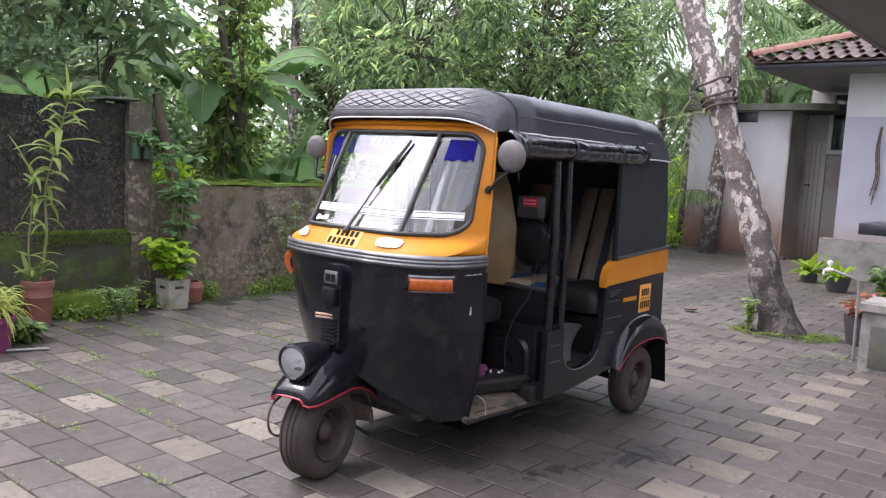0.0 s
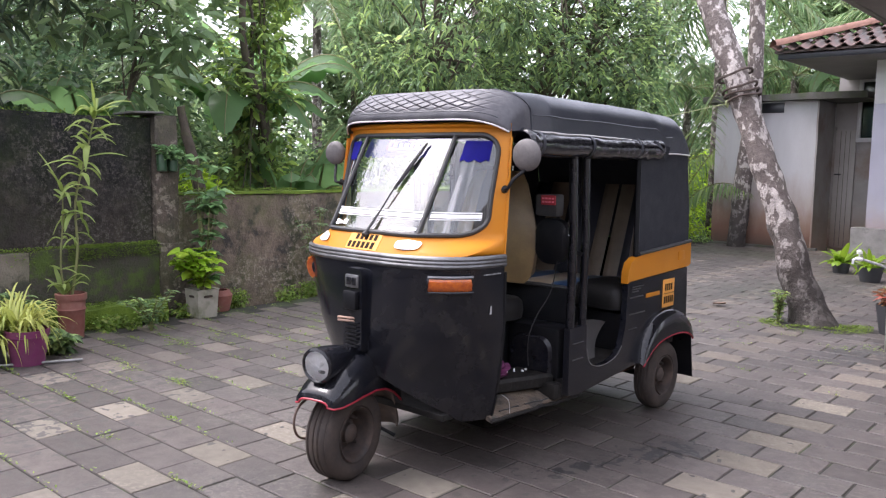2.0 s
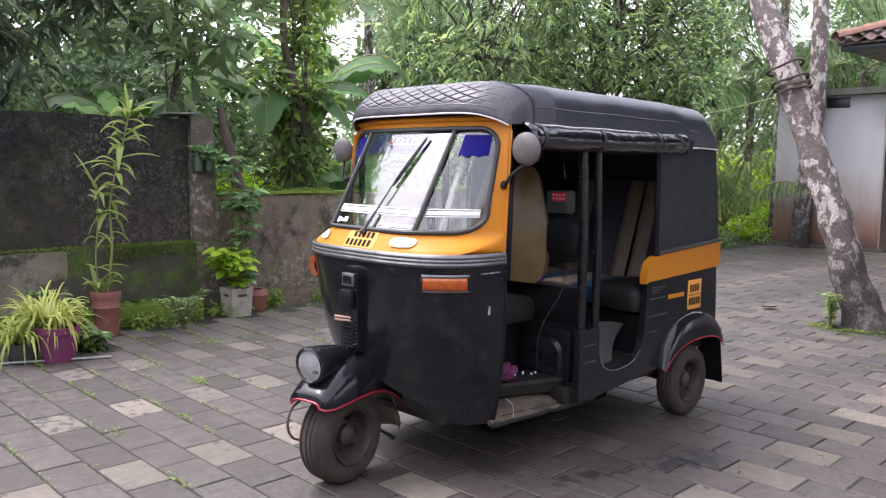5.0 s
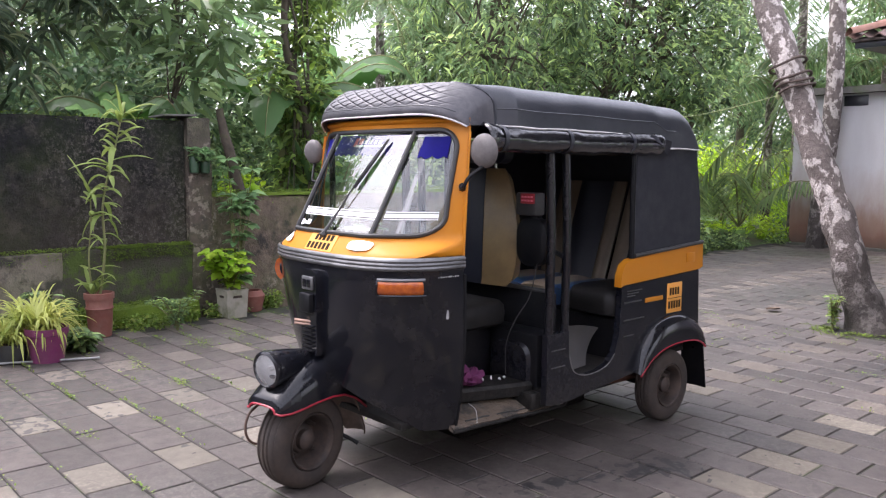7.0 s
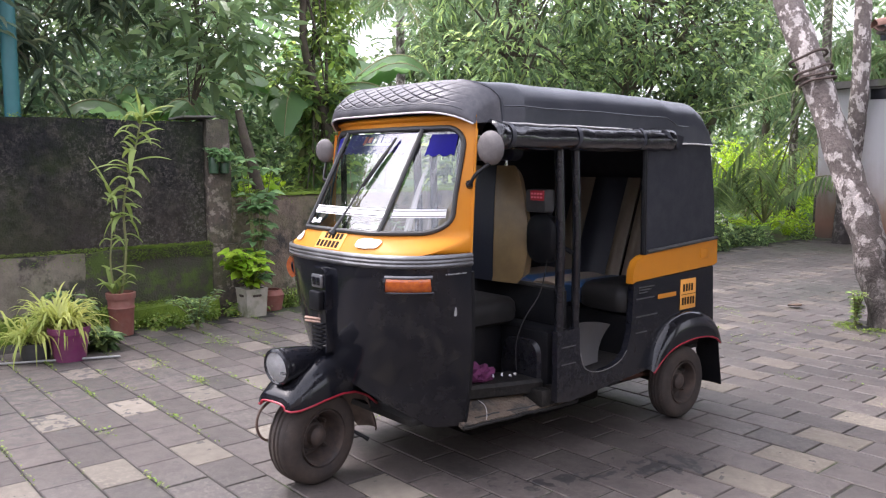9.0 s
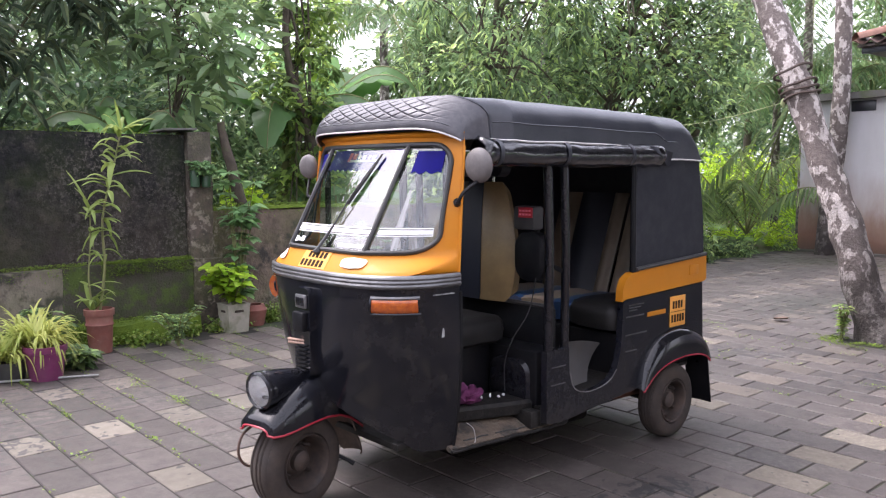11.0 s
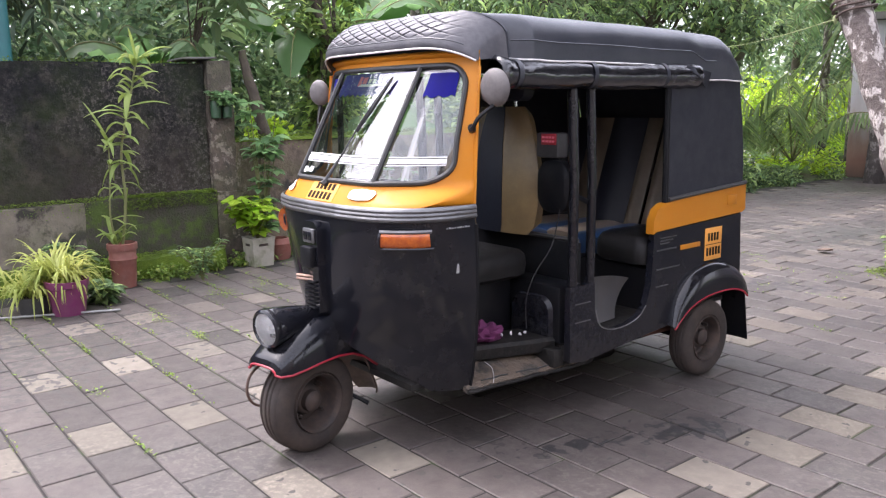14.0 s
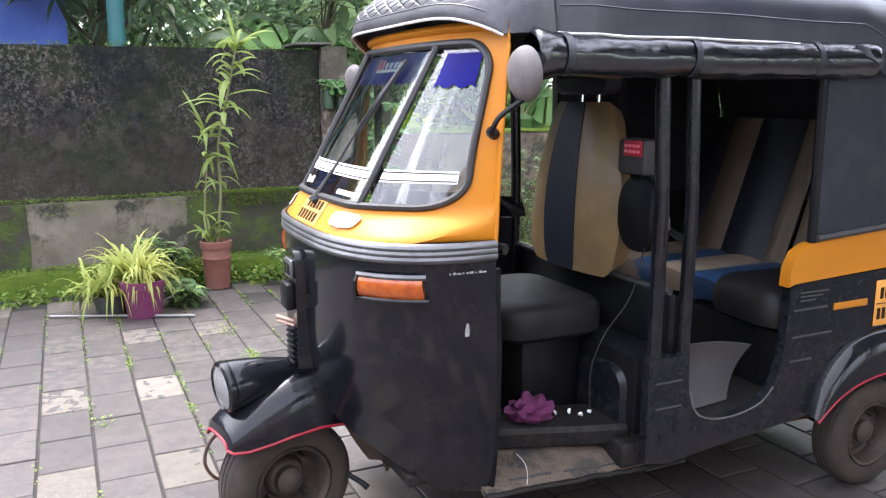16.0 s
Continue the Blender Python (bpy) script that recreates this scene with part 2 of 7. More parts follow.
BLACK = mat("black_paint", (0.0045, 0.0052, 0.0085), (0.0072, 0.0078, 0.011), rough=0.13, scale=4, bump=0.05, coat=0.25, specular=0.26, dust=(0.07, 0.063, 0.056), dust_amount=0.2, dust_scale=7, bump_dist=0.006, tide=(((0.045, 0.038, 0.031), 0.24, 0.4, 0.25, 0.18),))
BLACK_DULL = mat("dull_black_paint", (0.0045, 0.005, 0.007), (0.007, 0.0074, 0.009), rough=0.45, scale=6, bump=0.1, specular=0.18, dust=(0.08, 0.068, 0.055), dust_amount=0.1, dust_scale=9)
SILL = mat("dusty_black_sill", (0.0065, 0.0064, 0.0066), (0.011, 0.0105, 0.01), rough=0.6, scale=9, bump=0.4, bump_dist=0.01, specular=0.22, dust=(0.12, 0.1, 0.08), dust_amount=0.14, dust_scale=14, speck=(0.022, 0.02, 0.018), speck_scale=40)
BLACK_SCUFFED = mat("scuffed_black_paint", (0.0046, 0.0056, 0.0105), (0.0072, 0.0084, 0.0135), rough=0.24, scale=4, bump=0.06, coat=0.1, specular=0.25, c3=(0.017, 0.0155, 0.0155), c3_scale=4.5, c3_at=(0.54, 0.75), dust=(0.075, 0.067, 0.06), dust_amount=0.16, dust_scale=22, speck=(0.022, 0.021, 0.022), speck_scale=46, tide=(((0.06, 0.05, 0.04), 0.24, 0.42, 0.3, 0.25),))
# near-black that stands in for shade, used on the block under the cab
SHADOW_BLACK = mat("shadow_black", (0.005, 0.0045, 0.004), (0.009, 0.008, 0.007), rough=0.95, scale=8, bump=0.3, specular=0.05)
YELLOW = mat("taxi_yellow_paint", (0.51, 0.185, 0.0055), (0.46, 0.165, 0.005), rough=0.5, scale=3, bump=0.03, coat=0.06, specular=0.3, dust=(0.35, 0.2, 0.05), dust_amount=0.15)
VINYL = mat("black_rexine", (0.0125, 0.0145, 0.022), (0.019, 0.0215, 0.03), rough=0.33, scale=14, bump=0.25, fine=220, bump_dist=0.003, specular=0.6, dust=(0.17, 0.165, 0.17), dust_amount=0.13, dust_scale=4)
VINYL_GREY = mat("grey_black_canvas", (0.0125, 0.0138, 0.02), (0.016, 0.0175, 0.0245), rough=0.6, scale=10, bump=0.2, fine=300, dust=(0.15, 0.145, 0.14), dust_amount=0.12, specular=0.35)
QUILT = mat("dusty_quilted_rexine", (0.047, 0.045, 0.053), (0.034, 0.033, 0.039), rough=0.42, scale=12, bump=0.2, fine=200, dust=(0.3, 0.29, 0.29), dust_amount=0.3, dust_scale=6)
ROLL = mat("shiny_black_vinyl", (0.009, 0.0095, 0.013), (0.014, 0.0145, 0.018), rough=0.19, scale=5, bump=0.4, fine=14, bump_dist=0.008, specular=1.0, coat=0.4)
PIPING = mat("white_piping", (0.6, 0.58, 0.56), (0.4, 0.38, 0.37), rough=0.6, scale=20)
RUBBER = mat("window_rubber", (0.015, 0.015, 0.015), (0.025, 0.025, 0.025), rough=0.5, scale=20)
TYRE = mat("dusty_tyre", (0.018, 0.0148, 0.0135), (0.033, 0.0245, 0.02), rough=0.85, scale=12, bump=0.3, dust=(0.095, 0.066, 0.05), dust_amount=0.45, dust_scale=8)
RIM = mat("rusty_rim", (0.02, 0.0165, 0.015), (0.042, 0.03, 0.025), rough=0.7, scale=18, bump=0.3, dust=(0.12, 0.075, 0.053), dust_amount=0.5)
CHROME = mat("chrome", (0.75, 0.75, 0.76), (0.6, 0.6, 0.6), rough=0.16, metal=1.0, bump=0)
TRIM = mat("grey_belt_trim", (0.17, 0.17, 0.175), (0.1, 0.1, 0.1), rough=0.35, metal=0.55, scale=14, bump=0.1)
# white in place of metal: the sky's reflection is put into the colour
REFLECTOR = mat("lamp_reflector", (0.88, 0.89, 0.89), (0.78, 0.79, 0.8), rough=0.35, metal=0.0, scale=25, bump=0.25, coat=0.5)
ORANGE = mat("orange_lens", (0.52, 0.12, 0.008), (0.3, 0.05, 0.006), rough=0.22, scale=40, bump=0.35, fine=140, coat=0.5)
WHITE = mat("white_sticker", (0.85, 0.85, 0.84), (0.78, 0.78, 0.78), rough=0.5, bump=0)
INK = mat("black_ink", (0.02, 0.012, 0.008), (0.03, 0.02, 0.01), specular=0.15, rough=0.85, bump=0)
RED_TRIM = mat("red_edge_trim", (0.36, 0.013, 0.032), (0.24, 0.01, 0.022), rough=0.4, bump=0.05)
RED = mat("red_label", (0.42, 0.03, 0.045), (0.34, 0.02, 0.03), rough=0.45, bump=0)
BLUE_FILM = mat("blue_sun_film", (0.02, 0.014, 0.36), (0.015, 0.01, 0.22), rough=0.3, bump=0)
FILM_DARK = mat("dark_blue_film", (0.006, 0.004, 0.15), (0.004, 0.003, 0.09), rough=0.4, bump=0, specular=0.08)
PINK = mat("pink_lettering", (0.85, 0.25, 0.3), (0.8, 0.2, 0.25), rough=0.5, bump=0)
MIRROR_BACK = mat("grey_mirror_shell", (0.112, 0.1, 0.098), (0.08, 0.073, 0.072), rough=0.65, scale=30, bump=0.2)
TAN = mat("tan_vinyl", (0.225, 0.152, 0.07), (0.165, 0.11, 0.05), rough=0.33, scale=8, bump=0.3, dust=(0.085, 0.06, 0.04), dust_amount=0.45)
CREAM = mat("cream_vinyl", (0.42, 0.335, 0.24), (0.33, 0.26, 0.185), rough=0.4, scale=8, bump=0.15)
# darker copy of the tan vinyl, with the cabin's shade in its colour
TAN_SHADED = mat("shaded_tan_vinyl", (0.16, 0.12, 0.078), (0.11, 0.082, 0.054), rough=0.45, scale=8, bump=0.2)
NAVY = mat("dark_slate_vinyl", (0.0105, 0.012, 0.019), (0.015, 0.0165, 0.025), rough=0.42, scale=9, bump=0.2, specular=0.35)
BLUE_VINYL = mat("blue_vinyl", (0.032, 0.09, 0.215), (0.026, 0.068, 0.16), rough=0.32, scale=8, bump=0.15)
SEAT_BLACK = mat("worn_black_seat", (0.0075, 0.0072, 0.0076), (0.0125, 0.012, 0.012), rough=0.55, scale=12, bump=0.3, fine=250, specular=0.25, dust=(0.05, 0.042, 0.036), dust_amount=0.2, dust_scale=8)
STEP = mat("worn_brown_step", (0.13, 0.095, 0.066), (0.066, 0.05, 0.037), rough=0.85, scale=14, bump=0.8, bump_dist=0.012, c3=(0.03, 0.026, 0.023), c3_scale=9, c3_at=(0.5, 0.58), dust=(0.22, 0.17, 0.125), dust_amount=0.5, dust_scale=14)
TAPE = mat("silver_grey_tape", (0.3, 0.31, 0.32), (0.12, 0.14, 0.14), rough=0.3, scale=16, bump=0.4, bump_dist=0.008, specular=0.7)
GREY_MAT = mat("grey_rubber_sheet", (0.062, 0.06, 0.062), (0.042, 0.041, 0.043), rough=0.7, scale=14, bump=0.4, fine=90, bump_dist=0.004, dust=(0.12, 0.105, 0.09), dust_amount=0.4, dust_scale=7)
GREY_BOX = mat("grey_plastic", (0.06, 0.058, 0.056), (0.04, 0.04, 0.041), rough=0.5, scale=14, specular=0.3)
PURPLE_CLOTH = mat("purple_cloth", (0.13, 0.02, 0.085), (0.08, 0.012, 0.055), rough=0.8, scale=14, bump=0.4)
CABLE = mat("black_cable", (0.012, 0.012, 0.012), (0.02, 0.018, 0.018), rough=0.6)
BROWN_CABLE = mat("rusty_cable", (0.12, 0.07, 0.05), (0.08, 0.05, 0.04), rough=0.7)
WS_GLASS = glass("windscreen_glass", (0.8, 0.88, 0.86), 0.012, 2.6)
# streaks on this glass stand in for bright reflections
PANE_GLASS = glass("side_pane_glass", (0.84, 0.9, 0.88), 0.5, 2.1, True)
# strong pale film paints the sky's reflection on the lens
LAMP_GLASS = glass("headlamp_glass", (0.97, 0.97, 0.97), 0.6)
WINDOW_GLASS = glass("window_glass", (0.5, 0.55, 0.55))

PAVER = mat("grey_concrete_paver", (0.07189, 0.05779, 0.05233), (0.0455, 0.03731, 0.03458), rough=0.56, scale=11, bump=0.6, fine=150, rand="object", rand_amount=0.26, bump_dist=0.002, dust=(0.1092, 0.09555, 0.08372), dust_amount=0.5, dust_scale=7, speck=(0.1047, 0.091, 0.08008), speck_scale=30, everywhere=True, c3=(0.04095, 0.03822, 0.0364), c3_scale=0.55, c3_at=(0.52, 0.7))
PAVER_FIELD = mat("grey_concrete_pavers", (0.07189, 0.05779, 0.05233), (0.0455, 0.03731, 0.03458), rough=0.56, scale=11, bump=0.6, fine=150, rand="island", rand_amount=0.3, bump_dist=0.002, dust=(0.1092, 0.09555, 0.08372), dust_amount=0.5, dust_scale=7, speck=(0.1047, 0.091, 0.08008), speck_scale=30, everywhere=True, c3=(0.04095, 0.03822, 0.0364), c3_scale=0.55, c3_at=(0.52, 0.7))
PAVER_LIGHT = mat("pale_sandstone_paver", (0.158, 0.138, 0.11), (0.12, 0.104, 0.084), rough=0.8, scale=12, bump=0.6, fine=150, rand="object", rand_amount=0.24, bump_dist=0.002, dust=(0.09, 0.078, 0.064), dust_amount=0.45, dust_scale=9, speck=(0.19, 0.168, 0.135), speck_scale=34, everywhere=True, c3=(0.095, 0.083, 0.07), c3_scale=0.7, c3_at=(0.5, 0.75))
PAVER_PALE = mat("pale_sandstone_pavers", (0.1347, 0.1119, 0.091), (0.09737, 0.0819, 0.06825), rough=0.75, scale=12, bump=0.6, fine=150, rand="island", rand_amount=0.22, bump_dist=0.002, dust=(0.07735, 0.06552, 0.0546), dust_amount=0.5, dust_scale=9, speck=(0.1729, 0.1483, 0.1229), speck_scale=34, everywhere=True, c3=(0.07735, 0.06643, 0.05733), c3_scale=0.7, c3_at=(0.5, 0.75))
JOINT = mat("dark_joint_soil", (0.017, 0.0145, 0.0125), (0.024, 0.021, 0.018), rough=0.95, scale=9, bump=0.4, c3=(0.04, 0.06, 0.016), c3_scale=2.2, c3_at=(0.54, 0.68))
EARTH = mat("mossy_earth", (0.06, 0.05, 0.03), (0.05, 0.075, 0.02), rough=0.95, scale=3, bump=0.6, bump_dist=0.02, c3=(0.06, 0.13, 0.02), c3_scale=1.2, c3_at=(0.42, 0.6))
WALL = mat("blackened_mossy_plaster", (0.04, 0.037, 0.035), (0.007, 0.0068, 0.0068), rough=0.95, scale=15, bump=0.9, fine=60, bump_dist=0.012, c3=(0.062, 0.052, 0.044), c3_scale=4, c3_at=(0.53, 0.66), dust=(0.03, 0.044, 0.011), dust_amount=0.5, dust_scale=2.4, speck=(0.11, 0.097, 0.084), speck_scale=34, specular=0.15, tide=(((0.062, 0.05, 0.04), 0.75, 1.4, 1.2, 0.45), ((0.0085, 0.009, 0.0105), 1.7, 1.3, 0.6, 0.7)))
PEELED = mat("peeled_post_plaster", (0.13, 0.098, 0.075), (0.05, 0.042, 0.034), rough=0.92, scale=11, bump=1.0, fine=50, bump_dist=0.016, c3=(0.25, 0.205, 0.17), c3_scale=12, c3_at=(0.53, 0.6), dust=(0.07, 0.085, 0.02), dust_amount=0.6, dust_scale=3, tide=(((0.05, 0.042, 0.034), 1.8, 1.4, 0.6, 0.8),))
WALL_LOW = mat("brown_mossy_block_wall", (0.21, 0.155, 0.11), (0.09, 0.07, 0.054), rough=0.92, scale=6, bump=0.9, fine=40, bump_dist=0.016, c3=(0.036, 0.031, 0.026), c3_scale=3.4, c3_at=(0.5, 0.62), dust=(0.09, 0.115, 0.024), dust_amount=0.65, dust_scale=2.2, speck=(0.3, 0.25, 0.2), speck_scale=22)
PLINTH = mat("pale_patched_plinth", (0.23, 0.195, 0.152), (0.13, 0.11, 0.086), rough=0.9, scale=5, bump=0.7, bump_dist=0.01, c3=(0.04, 0.036, 0.03), c3_scale=3.5, c3_at=(0.52, 0.6), dust=(0.06, 0.075, 0.02), dust_amount=0.5, dust_scale=4)
MOSSY = mat("moss_grown_plaster", (0.062, 0.052, 0.04), (0.034, 0.03, 0.023), rough=0.95, scale=9, bump=0.9, bump_dist=0.016, c3=(0.06, 0.092, 0.014), c3_scale=6.5, c3_at=(0.48, 0.6), dust=(0.045, 0.068, 0.012), dust_amount=0.7, dust_scale=9)
MOSS = mat("bright_moss", (0.17, 0.25, 0.02), (0.09, 0.15, 0.014), rough=0.95, scale=14, bump=0.8, fine=120, bump_dist=0.02)
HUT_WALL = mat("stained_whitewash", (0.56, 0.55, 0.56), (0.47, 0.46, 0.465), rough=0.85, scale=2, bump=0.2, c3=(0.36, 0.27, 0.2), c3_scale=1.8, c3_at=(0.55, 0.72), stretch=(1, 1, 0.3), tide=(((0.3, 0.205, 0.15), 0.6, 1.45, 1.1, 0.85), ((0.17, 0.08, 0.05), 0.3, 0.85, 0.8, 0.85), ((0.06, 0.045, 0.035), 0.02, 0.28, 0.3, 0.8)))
# greyer copy of the whitewash: the shade on the side walls is in its colour
SHADE_WALL = mat("shade_toned_wall", (0.4, 0.375, 0.355), (0.31, 0.29, 0.275), rough=0.85, scale=2, bump=0.2, c3=(0.24, 0.16, 0.115), c3_scale=1.2, c3_at=(0.5, 0.75), tide=(((0.24, 0.14, 0.09), 0.1, 0.9, 0.6, 0.75),))
CONCRETE_DARK = mat("weathered_concrete", (0.12, 0.115, 0.105), (0.07, 0.068, 0.06), rough=0.9, scale=5, bump=0.5, c3=(0.06, 0.08, 0.03), c3_scale=3)
SLAB = mat("painted_soffit", (0.26, 0.245, 0.23), (0.22, 0.21, 0.2), rough=0.85, scale=3, bump=0.1)
HOUSE = mat("pale_lilac_wall_paint", (0.42, 0.41, 0.47), (0.37, 0.36, 0.42), rough=0.8, scale=2, bump=0.1, c3=(0.42, 0.38, 0.36), c3_scale=1.1, c3_at=(0.55, 0.8), tide=(((0.3, 0.2, 0.15), 0.55, 0.95, 0.4, 0.6),))
HOUSE_TOP = mat("white_wall_paint", (0.58, 0.57, 0.57), (0.5, 0.49, 0.49), rough=0.8, scale=2, bump=0.1)
TILE = mat("weathered_clay_tile", (0.125, 0.066, 0.052), (0.07, 0.047, 0.042), rough=0.55, scale=9, bump=0.4, c3=(0.05, 0.046, 0.04), c3_scale=4, c3_at=(0.45, 0.65), rand="object", rand_amount=0.35)
TILE_RIDGE = mat("clay_ridge_tile", (0.26, 0.13, 0.09), (0.17, 0.09, 0.07), rough=0.8, scale=9, bump=0.4, rand="object", rand_amount=0.15)
GRANITE = mat("dark_granite", (0.02, 0.022, 0.03), (0.03, 0.03, 0.038), rough=0.3, scale=60, bump=0.02)
STONE_GREY = mat("grey_plastered_pillar", (0.3, 0.28, 0.265), (0.2, 0.19, 0.18), rough=0.85, scale=6, bump=0.3, c3=(0.1, 0.1, 0.09), c3_scale=4)
TERRACOTTA = mat("terracotta", (0.21, 0.07, 0.05), (0.15, 0.05, 0.038), rough=0.75, scale=10, bump=0.25, dust=(0.3, 0.2, 0.15), dust_amount=0.35)
PURPLE_POT = mat("purple_plastic_pot", (0.17, 0.025, 0.095), (0.13, 0.02, 0.075), rough=0.45, scale=8, bump=0.08, dust=(0.2, 0.13, 0.13), dust_amount=0.25)
CEMENT_POT = mat("mossy_cement_pot", (0.36, 0.33, 0.27), (0.25, 0.235, 0.185), rough=0.9, scale=9, bump=0.4, c3=(0.1, 0.12, 0.05), c3_scale=5)
BOTTLE = mat("green_bottle_plastic", (0.018, 0.05, 0.024), (0.028, 0.066, 0.03), rough=0.35, scale=20, bump=0.2)
DARK_POT = mat("black_plastic_pot", (0.03, 0.03, 0.035), (0.045, 0.045, 0.05), rough=0.6, scale=10)
SOIL = mat("potting_soil", (0.05, 0.035, 0.025), (0.03, 0.022, 0.015), rough=0.95, scale=20, bump=0.6)
PALM_BARK = mat("lichened_palm_bark", (0.2, 0.165, 0.15), (0.1, 0.08, 0.072), rough=0.9, scale=9, bump=1.0, fine=42, bump_dist=0.02, c3=(0.52, 0.465, 0.435), c3_scale=10, c3_at=(0.51, 0.55), stretch=(1, 1, 0.7), dust=(0.055, 0.045, 0.04), dust_amount=0.75, dust_scale=15, tide=(((0.014, 0.012, 0.0105), 0.25, 1.2, 1.0, 0.85),))
BARK = mat("grey_brown_bark", (0.09, 0.07, 0.05), (0.05, 0.04, 0.03), rough=0.9, scale=9, bump=0.7, bump_dist=0.012, c3=(0.08, 0.1, 0.03), c3_scale=3)
BAMBOO_STEM = mat("green_stem", (0.12, 0.16, 0.04), (0.16, 0.14, 0.06), rough=0.6, scale=10)
TEAL = mat("teal_painted_post", (0.015, 0.11, 0.11), (0.012, 0.08, 0.085), rough=0.5, scale=5)
TARP = mat("blue_tarpaulin", (0.08, 0.14, 0.46), (0.05, 0.09, 0.33), rough=0.5, scale=3, bump=0.3, bump_dist=0.03)
ROPE = mat("dark_coir_rope", (0.045, 0.03, 0.025), (0.07, 0.05, 0.04), rough=0.9, scale=30)
NYLON = mat("yellow_green_cord", (0.32, 0.36, 0.17), (0.24, 0.27, 0.13), rough=0.7, scale=30)
PIPE = mat("grey_water_pipe", (0.3, 0.3, 0.29), (0.2, 0.2, 0.19), rough=0.45, metal=0.3, scale=20)
TAP = mat("white_plastic_tap", (0.75, 0.75, 0.74), (0.65, 0.65, 0.64), rough=0.4)
DOOR_GREY = mat("grey_painted_door", (0.42, 0.39, 0.36), (0.35, 0.32, 0.29), rough=0.6, scale=3, bump=0.1, tide=(((0.22, 0.13, 0.085), 0.1, 0.8, 0.5, 0.7),))
DRY_LEAF = mat("dry_brown_leaf", (0.2, 0.14, 0.105), (0.14, 0.095, 0.07), rough=0.8, scale=12, through_light=0.2)


def leaf_mat(name, c1, c2, rough=0.45, amount=0.45, glow=0.55, tip=None):
    return mat(name, c1, c2, rough=rough, scale=1.3, bump=0, fine=40, rand="island", rand_amount=amount, through_light=glow, rand_colour=tip, specular=0.3)


LEAF_DARK = leaf_mat("dark_mango_leaf", (0.085, 0.118, 0.075), (0.06, 0.09, 0.058), rough=0.32, tip=(0.13, 0.155, 0.08))
LEAF_MID = leaf_mat("green_leaf", (0.16, 0.243, 0.11), (0.055, 0.092, 0.05), rough=0.34, amount=0.6, tip=(0.32, 0.42, 0.15))
LEAF_BRIGHT = leaf_mat("young_green_leaf", (0.23, 0.34, 0.095), (0.06, 0.105, 0.04), rough=0.36, tip=(0.36, 0.46, 0.12))
LEAF_FAR = leaf_mat("distant_foliage", (0.15, 0.215, 0.105), (0.11, 0.17, 0.088), tip=(0.22, 0.275, 0.13))
LEAF_SHRUB = leaf_mat("dark_shrub_leaf", (0.085, 0.14, 0.072), (0.06, 0.105, 0.058), rough=0.28, tip=(0.15, 0.2, 0.092))
BANANA = leaf_mat("banana_leaf", (0.14, 0.255, 0.1), (0.105, 0.2, 0.08), amount=0.3, glow=0.5, tip=(0.17, 0.27, 0.1))
YOUNG_PALM = leaf_mat("young_palm_leaflet", (0.17, 0.245, 0.095), (0.11, 0.175, 0.068), amount=0.4, glow=0.45, tip=(0.24, 0.31, 0.11))
PALM_LEAF = leaf_mat("palm_leaflet", (0.130, 0.212, 0.089), (0.104, 0.179, 0.075), amount=0.4, glow=0.35, tip=(0.169, 0.212, 0.089))
STRIPED = leaf_mat("variegated_strap_leaf", (0.5, 0.5, 0.14), (0.2, 0.29, 0.045), amount=0.25, glow=0.3, tip=(0.6, 0.58, 0.25))
DRACAENA = leaf_mat("yellow_edged_leaf", (0.3, 0.38, 0.1), (0.16, 0.25, 0.055), amount=0.4, glow=0.35, tip=(0.5, 0.52, 0.2))
CLIMBER = leaf_mat("glossy_climber_leaf", (0.16, 0.28, 0.12), (0.1, 0.19, 0.085), rough=0.3, amount=0.3, glow=0.35, tip=(0.24, 0.38, 0.16))
BLOSSOM = leaf_mat("white_petal", (0.7, 0.66, 0.62), (0.6, 0.55, 0.5), amount=0.1, glow=0.2)
LIME = leaf_mat("lime_green_leaf", (0.26, 0.4, 0.03), (0.18, 0.31, 0.025), amount=0.3, glow=0.4, tip=(0.3, 0.42, 0.04))
WEED = leaf_mat("small_weed_leaf", (0.16, 0.25, 0.045), (0.11, 0.185, 0.035), amount=0.4, glow=0.3, tip=(0.22, 0.26, 0.06))
# brightened yellow-green: sunlight on the leaves is put into the colour
SUNLIT = leaf_mat("sunlit_meadow", (0.3, 0.45, 0.03), (0.22, 0.36, 0.025), amount=0.4, glow=0.45, tip=(0.42, 0.54, 0.05))
RED_LEAF = leaf_mat("mottled_croton_leaf", (0.3, 0.1, 0.06), (0.17, 0.14, 0.05), amount=0.4, glow=0.3, tip=(0.5, 0.13, 0.14))


